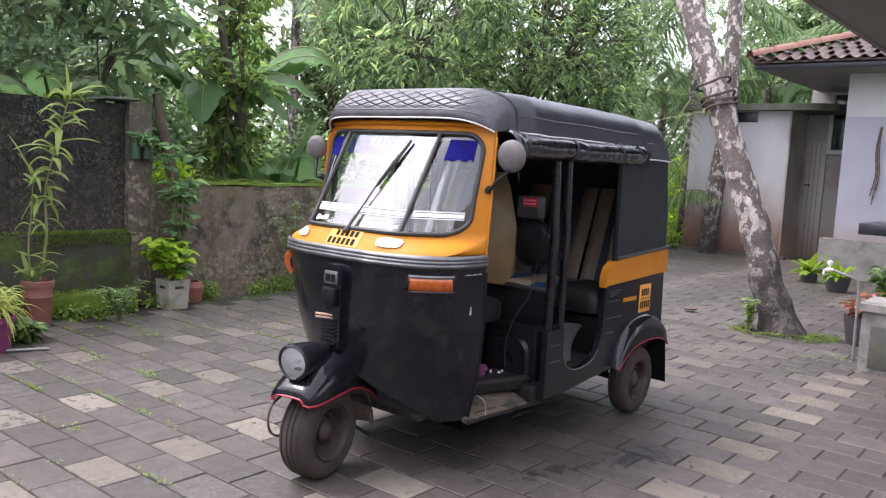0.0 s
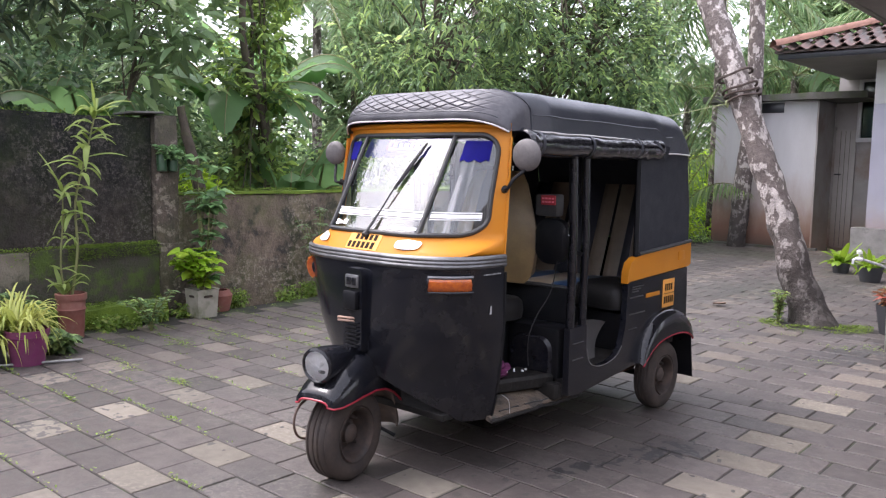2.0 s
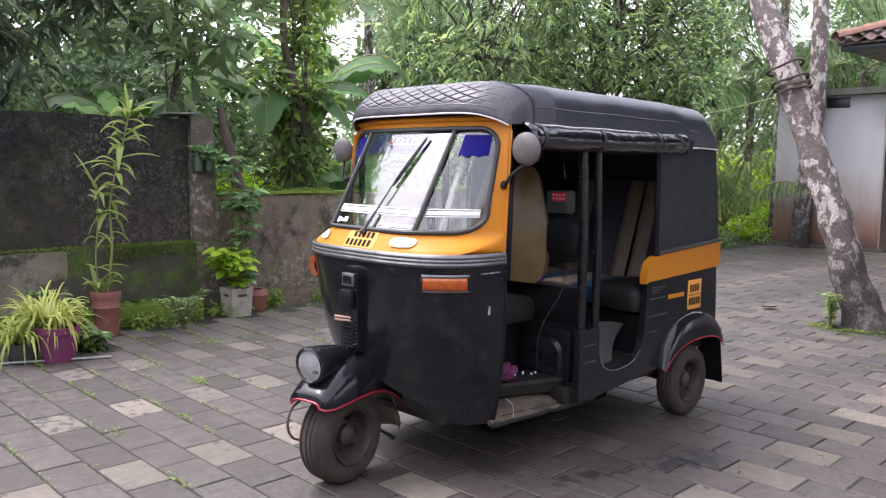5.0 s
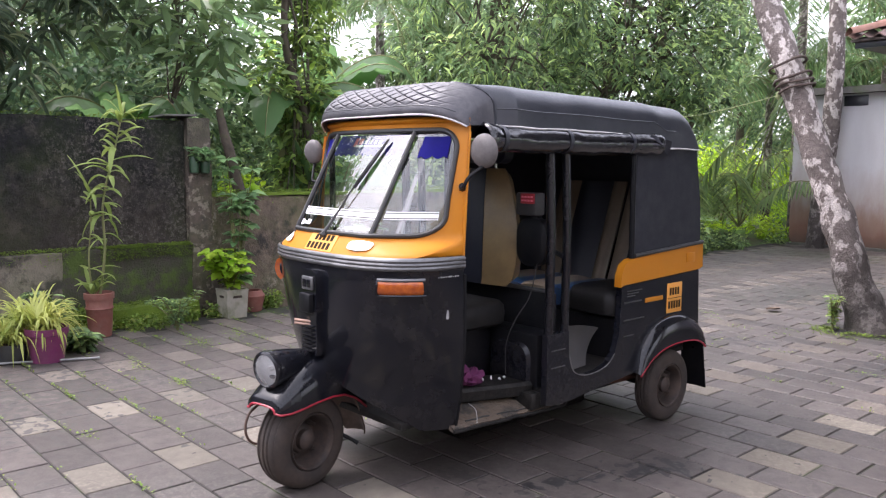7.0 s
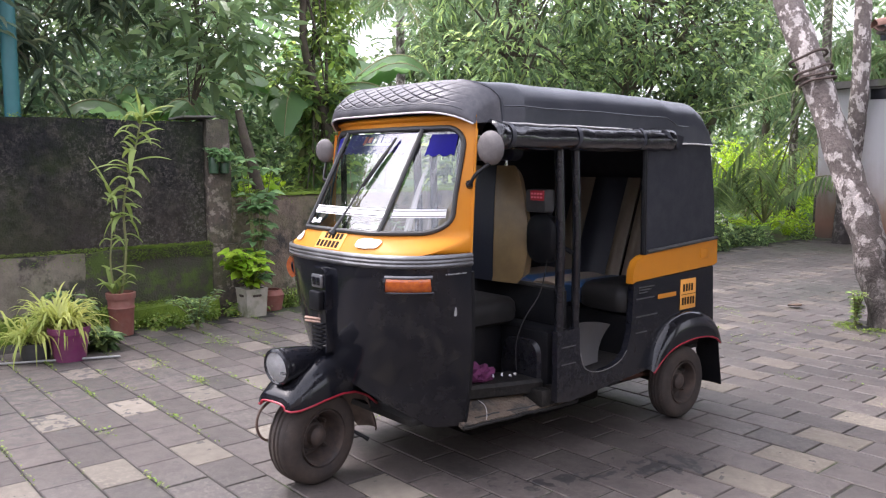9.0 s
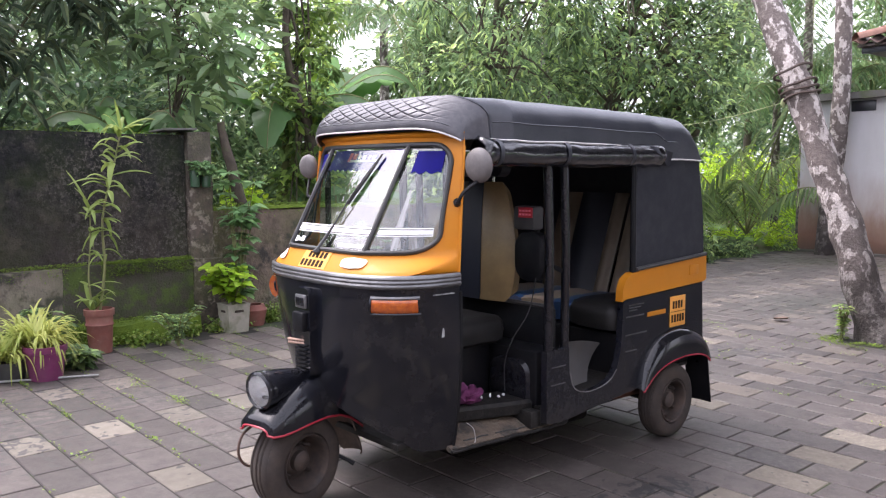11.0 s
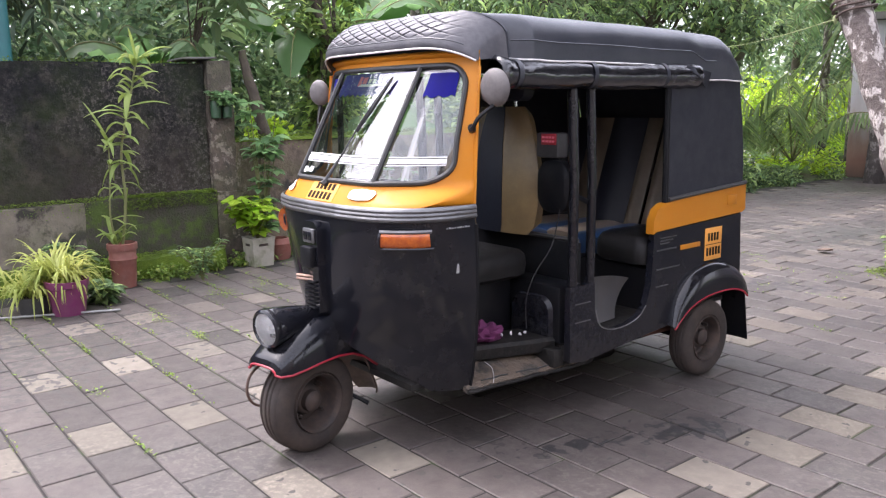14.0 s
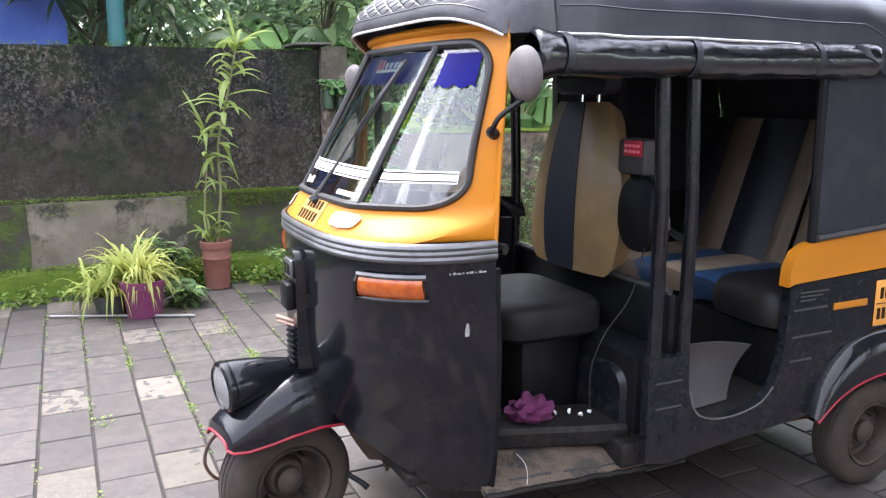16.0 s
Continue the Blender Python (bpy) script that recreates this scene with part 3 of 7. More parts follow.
def spill_and_shade(m, at, turn, size, colour):
    """Broken dark blotches within a long patch of the ground: drip marks, wet patches and painted shade."""
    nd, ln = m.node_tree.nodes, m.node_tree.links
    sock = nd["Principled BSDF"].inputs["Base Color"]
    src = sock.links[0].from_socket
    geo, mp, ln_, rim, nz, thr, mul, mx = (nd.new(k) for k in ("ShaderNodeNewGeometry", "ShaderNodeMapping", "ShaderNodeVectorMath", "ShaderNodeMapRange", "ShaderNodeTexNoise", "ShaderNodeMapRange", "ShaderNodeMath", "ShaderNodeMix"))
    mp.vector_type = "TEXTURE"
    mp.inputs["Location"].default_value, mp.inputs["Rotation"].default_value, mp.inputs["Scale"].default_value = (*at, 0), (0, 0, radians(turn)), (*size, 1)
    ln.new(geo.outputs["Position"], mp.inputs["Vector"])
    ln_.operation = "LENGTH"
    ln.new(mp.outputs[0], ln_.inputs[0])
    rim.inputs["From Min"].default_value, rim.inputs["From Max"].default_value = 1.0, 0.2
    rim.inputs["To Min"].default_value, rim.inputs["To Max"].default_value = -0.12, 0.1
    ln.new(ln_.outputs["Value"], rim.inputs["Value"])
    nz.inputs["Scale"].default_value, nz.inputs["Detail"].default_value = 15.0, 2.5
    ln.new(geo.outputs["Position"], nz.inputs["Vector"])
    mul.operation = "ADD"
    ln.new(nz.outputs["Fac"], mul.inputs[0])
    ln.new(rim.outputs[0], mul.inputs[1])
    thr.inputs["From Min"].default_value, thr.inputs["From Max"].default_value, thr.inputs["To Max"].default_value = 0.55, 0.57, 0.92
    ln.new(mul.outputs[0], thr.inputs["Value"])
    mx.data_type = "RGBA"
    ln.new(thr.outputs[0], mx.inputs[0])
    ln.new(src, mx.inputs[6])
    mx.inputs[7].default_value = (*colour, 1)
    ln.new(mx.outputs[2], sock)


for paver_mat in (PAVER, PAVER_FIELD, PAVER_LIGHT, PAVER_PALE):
    spill_and_shade(paver_mat, (0.98, 1.36), 62, (0.42, 0.2), (0.012, 0.0115, 0.012))
    spill_and_shade(paver_mat, (0.78, 0.86), 66, (0.48, 0.1), (0.016, 0.015, 0.0155))
    spill_and_shade(paver_mat, (0.45, 0.62), 20, (0.3, 0.16), (0.035, 0.03, 0.027))
    spill_and_shade(paver_mat, (1.2, 4.6), 60, (1.5, 0.55), (0.03, 0.028, 0.027))
    spill_and_shade(paver_mat, (-0.2, 4.3), 20, (0.9, 0.3), (0.034, 0.03, 0.03))
    spill_and_shade(paver_mat, (-0.6, 7.6), 70, (2.6, 1.3), (0.035, 0.036, 0.028))
    spill_and_shade(paver_mat, (-2.4, 11.4), 0, (2.2, 1.2), (0.04, 0.045, 0.024))
    # no stain here: blotches darken the left paving for the shade on it
    spill_and_shade(paver_mat, (-2.2, -1.4), 100, (2.6, 1.6), (0.05, 0.046, 0.042))

# ---- ground and walls ----


def uneven(bm, amount, freq=2.0, seed=0.0):
    for v in bm.verts:
        v.co += Vector((noise.noise(v.co * freq + Vector((seed, 0, 0))), noise.noise(v.co * freq + Vector((0, seed + 9, 0))), noise.noise(v.co * freq + Vector((0, 0, seed + 5))))) * amount
    return bm


def fine_box(lo, hi, step, amount, freq=3.0, seed=0.0):
    """A box cut into cells about step across and made uneven."""
    bm = bmesh.new()
    cells = [max(1, round((hi[i] - lo[i]) / step)) for i in range(3)]
    seen = {}

    def vert(i, j, k):
        if (i, j, k) not in seen:
            seen[i, j, k] = bm.verts.new([lo[a] + (hi[a] - lo[a]) * c / cells[a] for a, c in enumerate((i, j, k))])
        return seen[i, j, k]
    nx, ny, nz = cells
    for i in range(nx):
        for j in range(ny):
            for k in (0, nz):
                bm.faces.new((vert(i, j, k), vert(i + 1, j, k), vert(i + 1, j + 1, k), vert(i, j + 1, k)))
    for i in range(nx):
        for k in range(nz):
            for j in (0, ny):
                bm.faces.new((vert(i, j, k), vert(i + 1, j, k), vert(i + 1, j, k + 1), vert(i, j, k + 1)))
    for j in range(ny):
        for k in range(nz):
            for i in (0, nx):
                bm.faces.new((vert(i, j, k), vert(i, j + 1, k), vert(i, j + 1, k + 1), vert(i, j, k + 1)))
    return uneven(bm, amount, freq, seed)


def ground_fn(u, v):
    # one sheet to the horizon, fine near the yard
    x = -400 * (1 - 2 * u) ** 3 if u < 0.5 else 400 * (2 * u - 1) ** 3
    y = -400 * (1 - 2 * v) ** 3 if v < 0.5 else 400 * (2 * v - 1) ** 3
    z = -0.075
    if x < -4.6:
        z += min(0.35, (-4.6 - x) * 0.1) + 0.06 * noise.noise(Vector((x, y, 0)))
    if y > 13 and x > -4.6:
        z += 0.05 * noise.noise(Vector((x, y, 3)))
    return (x, y, z)


ground = part("ground", sheet(ground_fn, 80, 80, 0.02), EARTH, smooth=60)
tagged(ground, "mossy brown earth round the paved yard", "ground", kind="structure")

WALL_X = -4.25
wall_tall = thing("wall_west", "tall blackened cement boundary wall with moss and peeling patches", "wall", kind="structure")
part("wall_face", fine_box((WALL_X - 0.2, -9.0, -0.1), (WALL_X, 1.44, 1.82), 0.09, 0.012, 3.5), WALL, wall_tall)
part("wall_plinth", fine_box((WALL_X + 0.001, -0.85, -0.1), (WALL_X + 0.11, 0.28, 0.66), 0.07, 0.014, 4, 3), PLINTH, wall_tall, "paler patched cement plinth of the wall")
part("wall_plinth", fine_box((WALL_X + 0.001, 0.28, -0.1), (WALL_X + 0.115, 1.44, 0.665), 0.06, 0.02, 4, 3), MOSSY, wall_tall, "moss-grown plinth of the wall")
part("wall_plinth", fine_box((WALL_X + 0.001, -9.0, -0.1), (WALL_X + 0.115, -0.85, 0.66), 0.09, 0.02, 4, 3), MOSSY, wall_tall, "moss-grown plinth of the wall")
part("wall_foot", fine_box((WALL_X + 0.111, -9.0, -0.1), (WALL_X + 0.3, 1.42, 0.16), 0.08, 0.02, 4, 5), MOSS, wall_tall, "moss-covered footing")
post = part("wall_post", fine_box((WALL_X - 0.22, 1.45, -0.1), (WALL_X + 0.06, 1.68, 1.85), 0.05, 0.014, 7, 8), PEELED, wall_tall)
part("post_cap", turned(box((-0.14, -0.17, 0), (0.14, 0.17, 0.018), 0.004), pose(WALL_X - 0.05, 1.36, 1.855, 2, -3, 8)), CONCRETE_DARK, wall_tall, "loose stone tile lying on the post")
part("post_plinth", fine_box((WALL_X + 0.062, 1.44, -0.1), (WALL_X + 0.13, 1.7, 0.66), 0.05, 0.014, 7, 12), PEELED, wall_tall)


def moss_strip(name, x0, x1, y0, y1, z, n, seed, mt, parent, label, drop=0.05, size=0.02):
    """A creeping mat of tiny leaves on a ledge, hanging over its edge."""
    r = np.random.default_rng(seed)
    y = r.uniform(y0, y1, n)
    keep = np.array([noise.noise(Vector((v * 1.3, seed, 0))) > -0.25 for v in y])
    y = y[keep]
    n = len(y)
    x = r.uniform(x0, x1, n)
    zz = z + r.uniform(0, 0.03, n) - np.where(x > x1 - 0.03, r.uniform(0, drop, n), 0)
    p = np.stack([x, y, zz], 1)
    d = r.normal(size=(n, 3)) * [1, 1, 0.4] + [0.3, 0, 0.25]
    return leaves(name, p, d, np.tile([0, 0, 1.0], (n, 1)) + r.normal(size=(n, 3)) * 0.4, r.uniform(0.6, 1.4, n) * size, 0.6, mt, parent, label)


def leaves(name, p, d, up, length, width, material, parent=None, label="", droop=0.15, fold=0.12, rounded=False):
    """Many leaves in one mesh, folded along the rib and drooping to the tip; rounded ones have one more row of points."""
    d = d / np.linalg.norm(d, axis=1, keepdims=True)
    side = np.cross(d, up)
    side /= np.linalg.norm(side, axis=1, keepdims=True) + 1e-9
    nor = np.cross(side, d)
    L = np.asarray(length)[:, None] * np.ones((len(p), 1))
    W = L * width * 0.5
    down = np.array([0, 0, -1.0])
    if rounded:
        v = np.empty((len(p), 11, 3))
        v[:, 0] = p
        for k, (s, w) in enumerate(((0.16, 0.62), (0.45, 1.0), (0.76, 0.66))):
            c = p + d * L * s + down * L * droop * s * s
            lift = nor * L * fold * w
            v[:, 3 * k + 1], v[:, 3 * k + 2], v[:, 3 * k + 3] = c - side * W * w + lift, c, c + side * W * w + lift
        v[:, 10] = p + d * L + down * L * droop
        f = [[0, 2, 1], [0, 3, 2], [7, 8, 10], [8, 9, 10]]
        for b in (1, 4):
            f += [[b, b + 1, b + 4], [b, b + 4, b + 3], [b + 1, b + 2, b + 5], [b + 1, b + 5, b + 4]]
        faces = (np.arange(len(p)) * 11)[:, None, None] + np.array(f)[None]
        return array_mesh(name, v.reshape(-1, 3), faces.reshape(-1, 3), material, parent, label, smooth=60)
    v = np.empty((len(p), 8, 3))
    v[:, 0] = p
    m1, m2 = p + d * L * 0.33, p + d * L * 0.7 + down * L * droop * 0.4
    lift = nor * L * fold
    v[:, 1], v[:, 2], v[:, 3] = m1 - side * W + lift, m1, m1 + side * W + lift
    v[:, 4], v[:, 5], v[:, 6] = m2 - side * W * 0.8 + lift * 0.8, m2, m2 + side * W * 0.8 + lift * 0.8
    v[:, 7] = p + d * L + down * L * droop
    f = np.array([[0, 2, 1], [0, 3, 2], [1, 2, 5], [1, 5, 4], [2, 3, 6], [2, 6, 5], [4, 5, 7], [5, 6, 7]])
    faces = (np.arange(len(p)) * 8)[:, None, None] + f[None]
    return array_mesh(name, v.reshape(-1, 3), faces.reshape(-1, 3), material, parent, label)


moss_strip("ledge_moss", WALL_X + 0.01, WALL_X + 0.13, -6, 1.44, 0.665, 9000, 3, MOSS, wall_tall, "strip of bright moss on the plinth ledge", 0.12, 0.014)
moss_strip("foot_moss", WALL_X + 0.12, WALL_X + 0.33, -6, 1.42, 0.165, 7000, 4, MOSS, wall_tall, "moss on the wall foot", 0.1, 0.02)
moss_strip("ledge_moss", WALL_X + 0.02, WALL_X + 0.15, 0.3, 1.44, 0.66, 6500, 31, MOSS, wall_tall, "thick bright moss hanging over the plinth", 0.1, 0.014)
moss_strip("top_moss", WALL_X - 0.2, WALL_X + 0.0, -6, 1.44, 1.825, 1800, 5, MOSS, wall_tall, "thin moss along the wall top", 0.04, 0.018)

wall_low = thing("wall_garden", "low weathered block garden wall stained brown and green", "wall", kind="structure")
part("wall_face", fine_box((WALL_X - 0.17, 1.69, -0.1), (WALL_X + 0.0, 9.6, 1.1), 0.1, 0.014, 4, 20), WALL_LOW, wall_low)
part("wall_top", fine_box((WALL_X - 0.19, 1.69, 1.102), (WALL_X + 0.02, 9.6, 1.13), 0.1, 0.012, 4, 22), MOSS, wall_low, "mossy coping")
moss_strip("coping_moss", WALL_X - 0.18, WALL_X + 0.03, 1.7, 9.6, 1.13, 4200, 6, MOSS, wall_low, "moss hanging over the coping", 0.1, 0.022)

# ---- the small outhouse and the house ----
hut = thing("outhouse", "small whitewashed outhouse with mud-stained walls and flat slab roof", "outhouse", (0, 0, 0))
HY = 12.9
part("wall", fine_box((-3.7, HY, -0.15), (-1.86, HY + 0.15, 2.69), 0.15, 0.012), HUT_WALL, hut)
# side wall in the darker copy, for the shade on this face
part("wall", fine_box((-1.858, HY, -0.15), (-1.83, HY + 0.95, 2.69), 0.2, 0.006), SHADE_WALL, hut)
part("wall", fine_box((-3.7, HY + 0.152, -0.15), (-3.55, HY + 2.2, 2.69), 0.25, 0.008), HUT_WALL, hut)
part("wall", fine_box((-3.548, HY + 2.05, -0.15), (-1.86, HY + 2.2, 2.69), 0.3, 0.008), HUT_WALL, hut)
part("roof_slab", fine_box((-3.9, HY - 0.2, 2.692), (-1.0, HY + 2.4, 2.81), 0.15, 0.018), CONCRETE_DARK, hut, "weathered dark concrete roof slab")
# no hole is cut: a near-black block paints the slot's inner shade
part("vent_opening", box((-2.84, HY - 0.012, 2.48), (-2.44, HY + 0.02, 2.66), 0.004), GRANITE, hut, "near-black block for the shade in the ventilation slot")
part("kerb", fine_box((-3.78, HY - 0.16, -0.1), (-1.7, HY - 0.014, 0.04), 0.12, 0.02), CONCRETE_DARK, hut)
part("pipe", tube([(-3.0, HY - 0.03, 0.62), (-3.0, HY - 0.03, 0.92), (-2.99, HY - 0.09, 0.95)], 0.012, 6), CABLE, hut, "short black water pipe on the wall")

annex = thing("annex", "shaded grey annex wall between outhouse and house", "annex")
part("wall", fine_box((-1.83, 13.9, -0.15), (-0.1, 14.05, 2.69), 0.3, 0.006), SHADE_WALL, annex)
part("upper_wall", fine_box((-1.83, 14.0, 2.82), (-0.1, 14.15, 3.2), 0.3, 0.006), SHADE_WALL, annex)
door = part("door", box((-1.79, 13.84, 0.0), (-1.44, 13.896, 2.2), 0.006), DOOR_GREY, annex, "grey painted plank door, shut")
for x in (-1.7, -1.62, -1.54):
    part("plank_joint", box((x, 13.836, 0.03), (x + 0.006, 13.8395, 2.17)), CABLE, door)
part("door_frame", box((-1.828, 13.83, 0.0), (-1.792, 13.898, 2.25), 0.004), SHADE_WALL, annex)
part("bolt", box((-1.77, 13.815, 1.36), (-1.66, 13.835, 1.385), 0.004), CABLE, door)
win = part("window", box((-1.37, 13.86, 2.05), (-0.8, 13.88, 3.06)), WINDOW_GLASS, annex, "window with white frame")
for lo, hi in (((-1.44, 13.82, 1.97), (-0.74, 13.9, 2.05)), ((-1.44, 13.82, 3.06), (-0.74, 13.9, 3.14)), ((-1.44, 13.82, 2.052), (-1.37, 13.9, 3.058)), ((-0.8, 13.82, 2.052), (-0.74, 13.9, 3.058))):
    part("window_frame", box(lo, hi, 0.006), HOUSE_TOP, win)

house = thing("house", "single-storey house with lilac plaster, plinth and clay tile roof", "house")
part("wall", fine_box((-0.49, 11.0, 0.59), (7.0, 11.2, 2.45), 0.3, 0.006), HOUSE, house)
part("upper_wall", fine_box((-0.49, 11.0, 2.452), (7.0, 11.2, 3.095), 0.3, 0.004), HOUSE_TOP, house, "white upper band of wall")
part("plinth", fine_box((-0.66, 10.86, -0.1), (7.0, 11.2, 0.588), 0.2, 0.01), STONE_GREY, house, "grey cement plinth")
part("wall", fine_box((-0.49, 11.202, 0.59), (-0.29, 13.8, 3.095), 0.4, 0.004), HOUSE, house)
part("soffit", box((-1.62, 10.25, 3.1), (7.0, 13.8, 3.14)), SLAB, house)
part("fascia", box((-1.66, 10.2, 3.09), (7.0, 10.248, 3.17), 0.004), GRANITE, house, "dark painted fascia board")
part("roof_deck", loft([[(-1.7, 10.15, 3.18), (7, 10.15, 3.18), (7, 10.15, 3.21), (-1.7, 10.15, 3.21)], [(2.0, 13.6, 4.43), (7, 13.6, 4.43), (7, 13.6, 4.46), (2.0, 13.6, 4.46)]]), TILE, house)
part("roof_deck", loft([[(-1.7, 10.15, 3.18), (-1.7, 17.0, 3.18), (-1.7, 17.0, 3.21), (-1.7, 10.15, 3.21)], [(2.0, 13.6, 4.43), (2.0, 17, 4.43), (2.0, 17, 4.46), (2.0, 13.6, 4.46)]]), TILE, house)
tile_me = None
slope = Vector((0, 3.45, 1.25)).normalized()
for row in range(6):
    for col in range(24):
        x = -1.62 + col * 0.2 + (row % 2) * 0.1
        y = 10.1 + row * 0.3 * slope.y
        z = 3.225 + row * 0.3 * slope.z
        if x < -1.7 + row * 0.3 * 1.0 + 0.05:
            continue
        if tile_me is None:
            def tile_fn(u, v):
                return (0.21 * (u - 0.5), 0.36 * v * slope.y, 0.36 * v * slope.z + 0.03 * math.cos(u * 2 * math.pi) + 0.012 * (1 - v))
            ob = part("roof_tile", sheet(tile_fn, 8, 1, 0.014), TILE, house)
            tile_me = ob.data
        else:
            ob = new("roof_tile", tile_me)
            ob.parent = house
        ob.location, ob.rotation_euler = (x, y, z), (random.uniform(-0.03, 0.03), random.uniform(-0.03, 0.03), random.uniform(-0.03, 0.03))
hip = Vector((3.7, 3.45, 1.25)).normalized()
for k in range(7):
    p = Vector((-1.72, 10.12, 3.275)) + hip * 0.36 * k
    bm = loft([[p + hip * s + Vector((r * math.cos(a) * 0.68, -r * math.cos(a) * 0.73, r * math.sin(a) * 0.8)) for a in [math.pi * i / 8 for i in range(9)]] for s, r in ((0, 0.13), (0.4, 0.115))], closed=False)
    part("ridge_tile", bm, TILE_RIDGE, house)

porch = thing("porch", "deep flat concrete porch canopy with plain grey soffit", "porch")
part("canopy", box((1.12, 2.2, 2.6), (8.0, 9.5, 2.78), 0.01), SLAB, porch)
part("fascia", box((1.08, 2.16, 2.59), (1.118, 9.5, 2.84), 0.006), SLAB, porch)
pillar = part("pillar", fine_box((3.2, 4.4, -0.1), (3.5, 4.7, 2.6), 0.2, 0.004), STONE_GREY, porch)
part("pillar", fine_box((7.2, 4.4, -0.1), (7.5, 4.7, 2.6), 0.2, 0.004), STONE_GREY, porch)
# two walls added out of view to block low light over the yard
tagged(part("wall_house_side", box((4.7, -6.4, -0.1), (4.9, 2.1, 2.4)), SHADE_WALL), "added unseen grey wall beside the yard, cuts low side light", "wall", kind="structure")
tagged(part("wall_south", fine_box((-4.02, -6.4, -0.1), (4.698, -6.2, 2.4), 0.4, 0.012), SHADE_WALL), "added unseen grey wall closing the yard, cuts low light", "wall", kind="structure")

gate_post = thing("yard_pillar", "short grey plastered pillar with recessed panel", "pillar")
part("body", fine_box((1.33, 4.5, -0.05), (1.75, 5.0, 0.47), 0.08, 0.006), STONE_GREY, gate_post)
part("panel", box((1.4, 4.488, 0.03), (1.68, 4.496, 0.36), 0.004), CONCRETE_DARK, gate_post, "dark recessed panel")
part("cap", fine_box((1.3, 4.47, 0.472), (1.78, 5.03, 0.53), 0.08, 0.005), STONE_GREY, gate_post)
part("upper_post", fine_box((1.52, 4.62, 0.532), (1.74, 4.9, 1.0), 0.1, 0.005), HOUSE, gate_post)

bench = thing("stone_bench", "dark granite slab on plastered supports", "bench")
part("top", box((0.70, 7.0, 0.92), (2.6, 7.9, 1.04), 0.012), GRANITE, bench)
part("support", fine_box((1.5, 7.1, -0.05), (1.7, 7.8, 0.918), 0.15, 0.005), STONE_GREY, bench)
part("support", fine_box((2.3, 7.1, -0.05), (2.5, 7.8, 0.918), 0.15, 0.005), STONE_GREY, bench)

tap = thing("garden_tap", "bent grey standpipe with white plastic tap", "tap")
part("pipe", tube(smooth_path([(1.24, 4.78, -0.02), (1.235, 4.77, 0.35), (1.23, 4.77, 0.58), (1.2, 4.76, 0.68), (1.08, 4.75, 0.72), (1.02, 4.75, 0.735)], 6), 0.012), PIPE, tap)
part("valve", loft([[Vector((1.03, 4.75, 0.735)) + Vector((-s, r * math.cos(a), r * math.sin(a))) for a in [k * math.pi / 4 for k in range(8)]] for s, r in ((0, 0.013), (0.02, 0.02), (0.05, 0.018), (0.06, 0.01))]), TAP, tap)
part("spout", tube(smooth_path([(0.98, 4.75, 0.735), (0.96, 4.75, 0.725), (0.955, 4.75, 0.69)], 4), 0.01), TAP, tap)
part("handle", lathe([(0.755, 0.006), (0.775, 0.006), (0.778, 0.022), (0.8, 0.024), (0.81, 0.012)], 12, "z", (1.0, 4.75, 0)), TAP, tap)

hanging = thing("hanging_garland", "dried orange garland strands hanging on the house wall", "garland")
for k, (dx, end) in enumerate(((0.0, 1.15), (0.025, 1.35), (-0.02, 1.28))):
    pts = smooth_path([(0.02 + dx * 0.3, 10.975, 2.3), (dx, 10.965, 1.95), (0.03 + dx, 10.965, 1.6), (-0.01 + dx * 1.6, 10.965, end)], 10)
    part("strand", tube(pts, [0.007 + 0.005 * (q % 3 == k) for q in range(len(pts))], 6), DRY_LEAF, hanging)

teal_post = tagged(part("teal_post", lathe([(-0.1, 0.065), (3.6, 0.065)], 16, "z", (-4.66, -0.1, 0)), TEAL), "thick teal-painted metal post behind the boundary wall", "post")
tagged(part("tarpaulin", sheet(lambda u, v: (-5.75 + 0.3 * v + 0.08 * math.sin(u * 9), -5.0 + 4.55 * u, 1.2 + 1.5 * v + 0.15 * math.sin(u * 7 + v * 3)), 30, 14, 0.004), TARP), "sagging blue tarpaulin seen between the trees", "tarpaulin")


# ---- plants ----
def unit_ball(r, n):
    v = r.normal(size=(n, 3))
    return v / np.linalg.norm(v, axis=1, keepdims=True)


